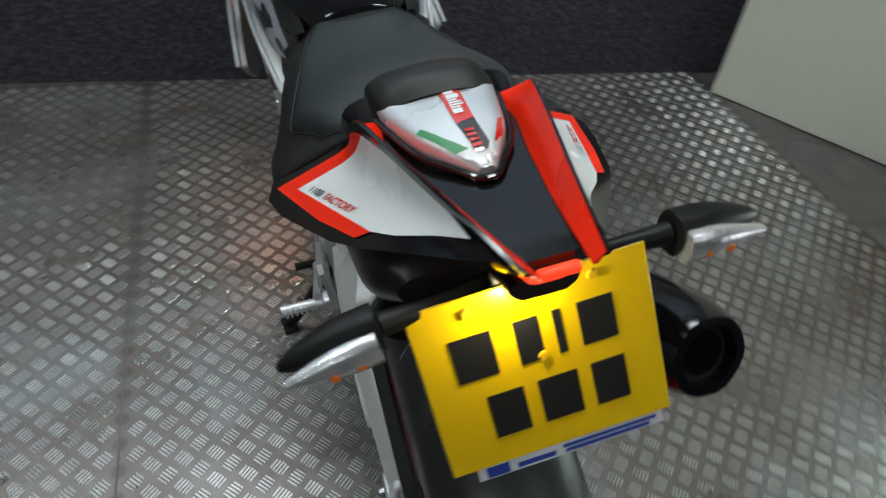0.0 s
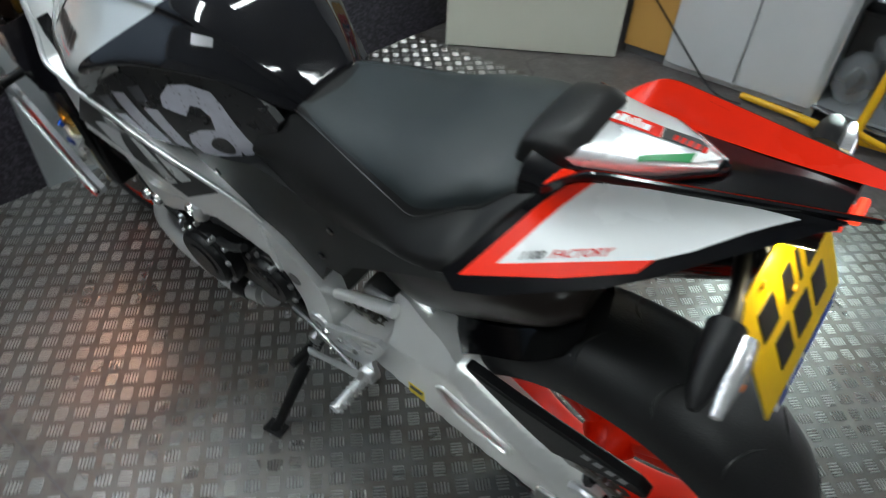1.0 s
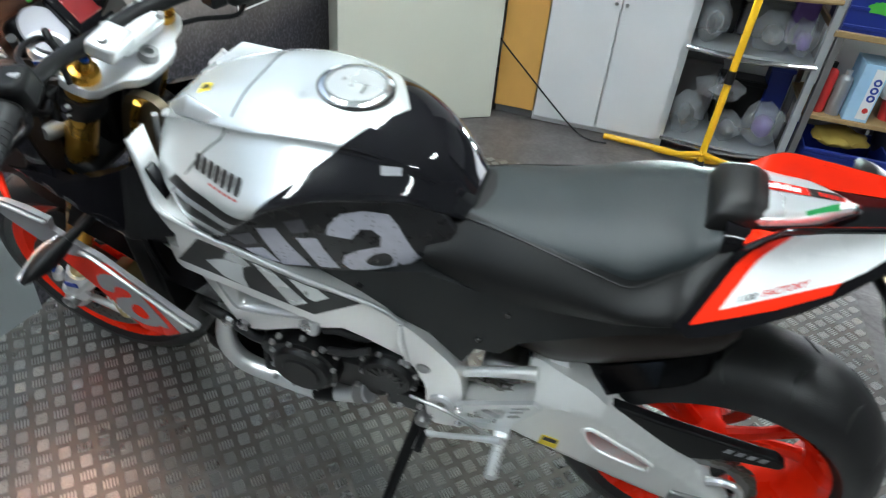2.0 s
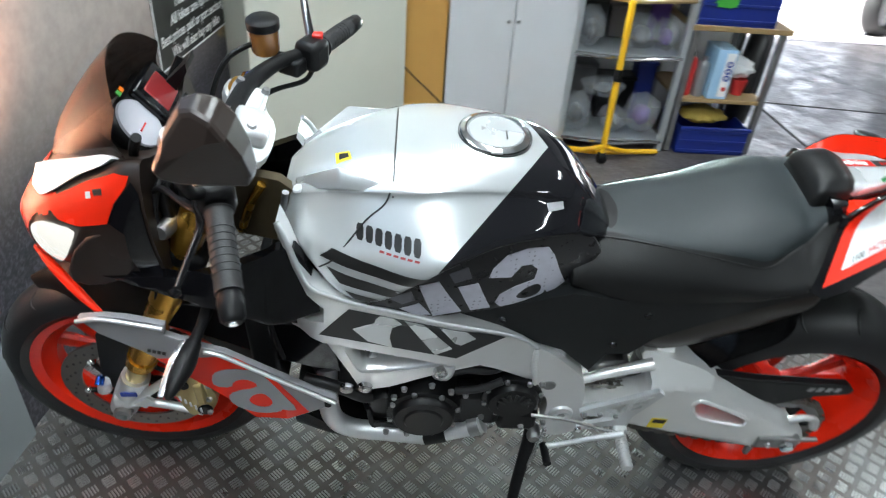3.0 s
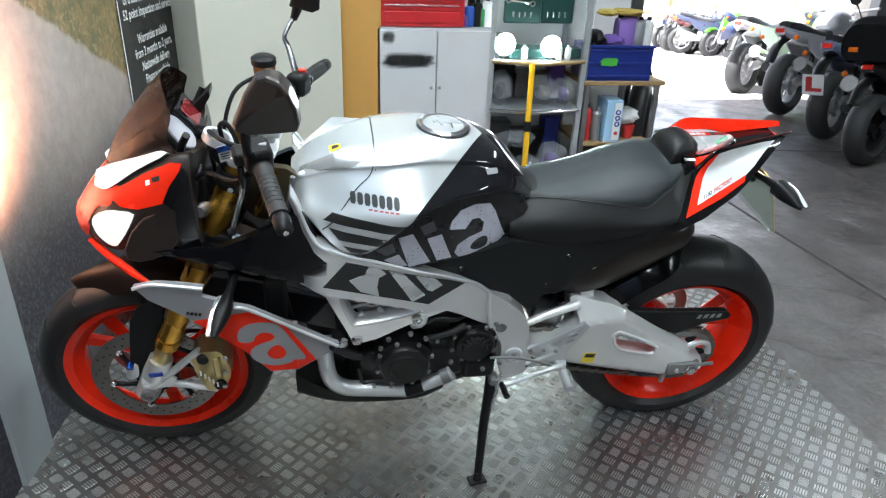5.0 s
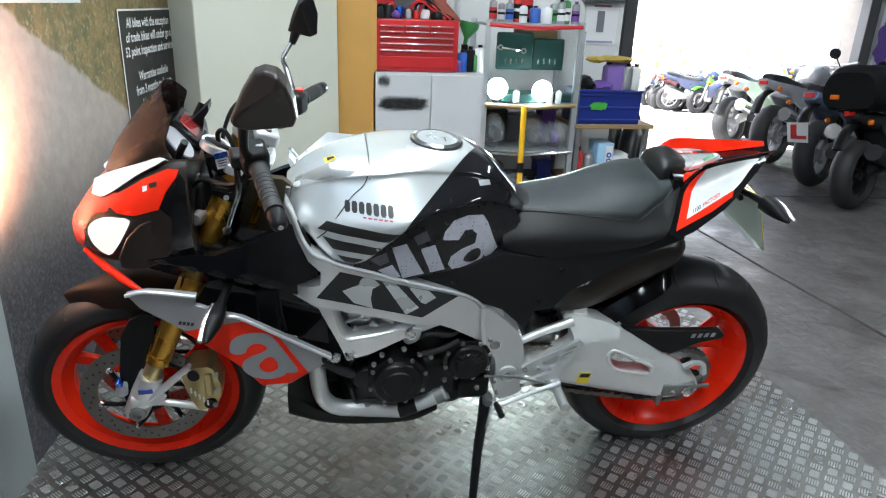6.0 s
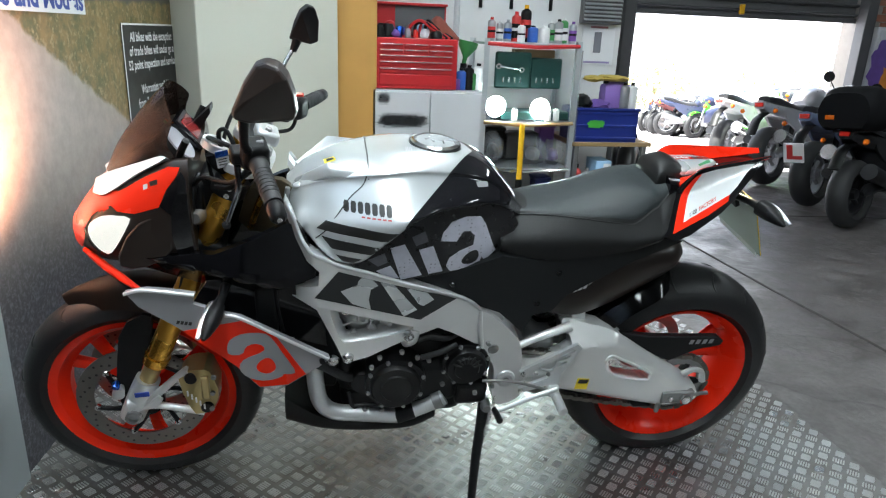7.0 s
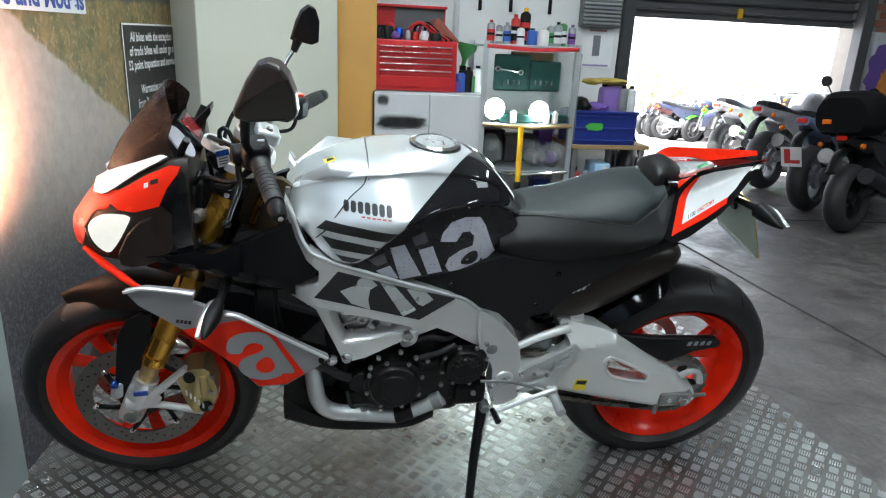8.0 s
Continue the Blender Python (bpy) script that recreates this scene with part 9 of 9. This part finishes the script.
    part("seat", loft([(0.06, [(0, seat_h), (0.08, seat_h - 0.01), (0.11, seat_h - 0.06)]), (0.3, [(0, seat_h), (0.1, seat_h - 0.01), (0.13, seat_h - 0.06)]), (0.62, [(0, seat_h + 0.08), (0.09, seat_h + 0.07), (0.1, seat_h + 0.02)]), (0.78, [(0, seat_h + 0.1), (0.05, seat_h + 0.09), (0.06, seat_h + 0.04)])], 4, 3), M_YBLK, b)
    part("tail", loft([(0.3, [(0, seat_h - 0.03), (0.1, seat_h - 0.04), (0.12, seat_h - 0.1), (0.09, seat_h - 0.16)]), (0.65, [(0, seat_h + 0.02), (0.1, seat_h), (0.11, seat_h - 0.06), (0.08, seat_h - 0.1)]), (0.85, [(0, seat_h + 0.06), (0.05, seat_h + 0.05), (0.06, seat_h + 0.01), (0.04, seat_h - 0.02)])], 4, 3), body, b)
    part("front_mudguard", fender_shell((-0.68, 0, 0.29), 0.32, 0.07, 55, 130, 0.03), body, b)
    part("silencer", tubed([(0.1, 0.14, 0.32), (0.3, 0.16, 0.36), (0.78, 0.18, 0.5)], [0.03, 0.058, 0.066], sides=14), pipe, b)
    part("silencer", tubed([(0.1, -0.14, 0.32), (0.3, -0.16, 0.36), (0.74, -0.17, 0.46)], [0.02, 0.04, 0.045], sides=12), M_YBLK, b)
    for y in (-0.11, 0.11):
        part("swingarm", tubed([(0.15, y, 0.36), (0.66, y, 0.29)], 0.025, sides=8), metal, b)
    part("tail_lamp", boxed(0.86, 0, seat_h + 0.02, 0.02, 0.08, 0.04), M_RED, b, bevel=0.004)
    part("rear_mudguard", tubed([(0.72, 0, 0.72), (0.88, 0, 0.66), (0.98, 0, 0.52)], 0.05, sides=8, flat=0.3), M_MATTE, b)
    for y in (-1, 1):
        part("indicator", lathed([(0, 0.03), (0.02, 0.02), (0.025, 0), (0, -0.02)], (0.86, y * 0.16, 0.74), (0.3, y, 0), 10), M_AMBER, b)
        part("indicator", lathed([(0, 0.03), (0.02, 0.02), (0.025, 0), (0, -0.02)], (-0.5, y * 0.17, 0.82), (-0.3, y, 0), 10), M_AMBER, b)
    for y in (-1, 1):
        part("side_panel", panel([(-0.1, 0.72), (0.15, 0.70), (0.42, 0.74), (0.62, 0.78), (0.5, 0.62), (0.3, 0.5), (0.12, 0.42), (-0.05, 0.5)], lambda x, z: -0.13 + 0.06 * max(x - 0.3, 0), 0.02, 0.1, y, 1), body, b)
        part("foot_rest", tubed([(0.2, y * 0.14, 0.38), (0.2, y * 0.24, 0.38)], 0.012, sides=8), M_MATTE, b)
    part("chain_cover", panel([(0.2, 0.4), (0.66, 0.38), (0.72, 0.33), (0.66, 0.28), (0.2, 0.33)], lambda x, z: -0.12, 0.02, 0.1, 1), metal, b)
    if box_on:
        part("luggage_rack", boxed(0.68, 0, 0.815, 0.36, 0.2, 0.02), M_MATTE, b, bevel=0.006)
        part("belly", loft([(-0.3, [(0, 0.55), (0.14, 0.54), (0.18, 0.4), (0.14, 0.26)]), (0.0, [(0, 0.6), (0.16, 0.58), (0.2, 0.4), (0.16, 0.22)]), (0.35, [(0, 0.62), (0.14, 0.6), (0.17, 0.44), (0.12, 0.3)])], 4, 3), M_YBLK, b)
        tb = part("top_box", loft([(0.52, [(0, 1.09), (0.12, 1.08), (0.19, 1.02), (0.19, 0.92), (0.15, 0.86)]), (0.60, [(0, 1.16), (0.15, 1.145), (0.215, 1.05), (0.215, 0.90), (0.17, 0.82)]), (0.80, [(0, 1.17), (0.16, 1.155), (0.22, 1.05), (0.22, 0.90), (0.17, 0.82)]), (0.93, [(0, 1.12), (0.13, 1.105), (0.19, 1.02), (0.19, 0.91), (0.15, 0.85)])], 6, 4), mat("grained_black_plastic", (0.008, 0.008, 0.009), 0.7, 0, 0.2, 20, spec=0.08), b, "black plastic top box")
        part("lid_line", tubed([(0.52, -0.192, 0.985), (0.60, -0.217, 0.985), (0.80, -0.222, 0.985), (0.93, -0.192, 0.985)], 0.006, sides=6), M_MATTE, tb)
        part("reflector", boxed(0.93, -0.1, 0.93, 0.012, 0.07, 0.035), M_AMBER, tb, bevel=0.003)
    b.matrix_world = m
    return b


C_GREEN = mat("bright_green_bodywork", (0.12, 0.5, 0.03), 0.3, 0, 0.1, coat=0.4)
C_WHITE = mat("white_bodywork", (0.7, 0.7, 0.72), 0.3, 0, 0.1, coat=0.4)
C_BLUE = mat("blue_grey_bodywork", (0.16, 0.2, 0.32), 0.3, 0.1, 0.1, coat=0.4)
C_RED = mat("dark_red_bodywork", (0.3, 0.1, 0.1), 0.3, 0, 0.1, coat=0.4)
C_SILV = mat("silver_bodywork", (0.5, 0.5, 0.53), 0.3, 0.5, 0.1, coat=0.4)
yard_bike(pose(3.99, 2.57, 0, 6, 0, 204) @ Matrix.Scale(0.86, 4), M_YBLK, "black motorcycle with a black top box by the door", True, metal=M_YBLK, pipe=M_YBLK)
lbike = yard_bike(pose(4.185, 3.26, 0, 7, 0, 208) @ Matrix.Scale(0.92, 4), C_BLUE, "blue-grey motorcycle carrying a red and white learner plate", fairing=False)
PL = pose(1.012, 0.0, 0.5, 0, 12, 0)
lp = part("learner_plate", boxed(0, 0, 0, 0.006, 0.17, 0.17, PL), M_PAPER, lbike, "white learner plate", smooth=False)
lt = lettering("L", (0, 0, 0), 0.16, 0.075, CANC["red"], None, (0, 0, 0), 0.008)
lt.parent, lt.matrix_basis = lp, PL @ pose(0.0045, 0, 0, 90, 0, 90) @ Matrix.Diagonal((1.6, 1, 1, 1))
Y9 = Matrix.Scale(0.93, 4)
silver = yard_bike(pose(4.36, 4.05, 0, 7, 0, 206) @ Y9, C_SILV, "silver-grey motorcycle parked outside the door", mirrors=False, fairing=False)
green = yard_bike(pose(5.45, 5.2, yard_z(5.2), -8, 0, 32) @ Y9, C_GREEN, "bright green sports motorcycle parked in the yard", mirrors=False)
white = yard_bike(pose(4.66, 5.25, yard_z(5.25), 7, 0, 210) @ Y9, C_WHITE, "white motorcycle parked in the yard", mirrors=False)
red = yard_bike(pose(6.3, 5.4, yard_z(5.4), 0, 0, 42) @ Y9, C_RED, "dark red motorcycle parked in the yard", mirrors=False)
C_NIGHT = mat("dark_blue_bodywork", (0.03, 0.04, 0.09), 0.3, 0.1, 0.15, coat=0.4)
C_CHAR = mat("charcoal_bodywork", (0.035, 0.035, 0.04), 0.35, 0, 0.2, coat=0.3)
blue_one = yard_bike(pose(5.1, 5.75, yard_z(5.75), -6, 0, 28) @ Y9, C_NIGHT, "dark blue motorcycle parked in the yard", mirrors=False, pipe=M_STEEL)
char_one = yard_bike(pose(5.35, 6.0, yard_z(6.0), 0, 0, 220) @ Y9, C_CHAR, "charcoal motorcycle parked in the yard", mirrors=False, fairing=False, metal=M_STEEL)
rng = random.Random(5)
kinds = (char_one, silver, blue_one, green, char_one, white, blue_one, silver, char_one, red)
count = 0
for row in range(13):
    y = 5.5 + 0.68 * row
    left = 4.1 + 0.55 * (y - 4.2) if y < 8.4 else 6.5 + 0.3 * (y - 9.5)
    if 8.4 < y < 9.6:
        left += 0.7
    for k in range(9):
        x = left + 0.1 + 0.56 * k + rng.uniform(-0.12, 0.12)
        if x > 0.92 * (y + 1.8) or (row < 2 and k < 2):
            continue
        turn = (rng.choice((206, 196, 222)) if y < 8.4 else rng.choice((24, 30, 204, 160))) + rng.uniform(-14, 14)
        copy_thing(kinds[count % len(kinds)], pose(x, y + rng.uniform(-0.15, 0.15), yard_z(y) - 0.01, rng.uniform(-7, 0), 0, turn) @ Y9)
        count += 1

# glowing board for the blown-out distance, also adding daylight, and sunlit bushes
structure("backdrop", boxed(12, 20.0, 4, 60, 0.1, 11), glow("glowing_white_backdrop", (0.95, 0.97, 1.0), 0.32), "glowing board added as the white distance beyond the yard")
# leaf colour is lightened to carry the strong sunlight itself
M_LEAF = mat("sunlit_leaves", (0.34, 0.34, 0.16), 0.6, 0, 0.4, 3)


def bush(x, y, r, seed):
    rng = random.Random(seed)
    vs, fs = [], []
    for _ in range(1500):
        d = Vector((rng.gauss(0, 1), rng.gauss(0, 1), rng.gauss(0, 1))).normalized()
        q = Vector((x, y, yard_z(y) + r * 0.95)) + Vector((d.x * r * 1.4, d.y * r * 0.7, d.z * r)) * (0.55 + 0.5 * rng.random())
        a = Vector((rng.uniform(-1, 1), rng.uniform(-1, 1), rng.uniform(-1, 1))).normalized()
        b = a.orthogonal().normalized()
        s = rng.uniform(0.04, 0.09)
        k = len(vs)
        vs += [q - a * s, q + b * s * 0.5, q + a * s, q - b * s * 0.5]
        fs.append((k, k + 1, k + 2, k + 3))
    me = bpy.data.meshes.new("leaves")
    me.from_pydata(vs, [], fs)
    me.materials.append(M_LEAF)
    t_ = thing("bush", "sunlit green bush behind the yard", "bush", "bushes")
    ob = new("leaves", me)
    ob.parent, ob["kind"] = t_, "stuff"
    part("stem", tubed([(x, y, yard_z(y)), (x + 0.05, y, yard_z(y) + r * 0.5), (x - 0.05, y, yard_z(y) + r)], [0.06, 0.04, 0.02], sides=8), M_BENCH, t_)


for i, (x, r) in enumerate(((8.6, 0.9), (12.2, 1.15))):
    bush(x, 15.5, r, i)

# brick wall and painted locker right of the door
bw = bpy.data.objects["wall_door_right"]
bme = bpy.data.meshes.new("brick")
bm = bmesh.new()
box(bm, 0, 0, 0, 0.205, 0.02, 0.062)
bm.to_mesh(bme)
bm.free()
bme.materials.append(M_BRICK)
for i in range(12):
    for k in range(10):
        ob = new("brick", bme)
        ob.parent = bw
        ob.location = (5.02 + 0.215 * k + (0.1075 if i % 2 else 0), 4.193, 1.40 + 0.072 * i)
lock = thing("painted_locker", "grey steel locker with purple and orange spray paint", "locker")
part("body", boxed(5.5, 4.12, 0.73, 1.2, 0.13, 1.46), M_CAB, lock, bevel=0.01)
for k in range(2):
    d = part("door", boxed(5.21 + 0.58 * k, 4.048, 0.74, 0.56, 0.014, 1.38), M_CAB, lock, bevel=0.004)
part("paint_patch", smear(5.05, 1.1, 0.36, 0.5, 21, 4.038), M_PURPLE, lock, "purple sprayed patch", smooth=False)
part("paint_patch", smear(5.13, 0.95, 0.2, 0.34, 22, 4.036), mat("orange_spray", (0.55, 0.2, 0.03), 0.6, 0, 0.4, 20), lock, "orange sprayed patch", smooth=False)
part("paint_patch", smear(5.4, 1.05, 0.3, 0.4, 23, 4.037), mat("grey_violet_spray", (0.3, 0.24, 0.4), 0.6, 0, 0.4, 20), lock, "violet sprayed patch", smooth=False)

# ---------- ceiling strip lamps ----------
for i, (x, y) in enumerate(((-0.85, -0.3), (0.3, 0.3), (-0.4, -2.0), (3.4, -2.2), (3.4, 1.2))):
    fx = thing("strip_lamp", "white twin fluorescent strip lamp under the ceiling", "ceiling lamp", "ceiling strip lamps")
    fx.matrix_world = pose(x, y, 3.2)
    part("casing", boxed(0, 0, -0.03, 0.16, 1.5, 0.06), M_CAB, fx, bevel=0.006)
    for dx in (-0.045, 0.045):
        part("tube", tubed([(dx, -0.72, -0.08), (dx, 0.72, -0.08)], 0.014), M_TUBE, fx, "lit fluorescent tube")
    lamp("strip_light", "AREA", (4.2, 5.8, 8.2, 6, 5)[i], pose(x, y, 3.09), (0.95, 0.98, 1.0), 0.16, 1.45)
lamp("headlamp_beam", "SPOT", 15, look(bike.matrix_world @ Vector((-0.86, 0, 0.81)), (-1.12, -0.1, 0.92)), (1.0, 0.47, 0.27), 0.03, angle=radians(120), blend=0.8)
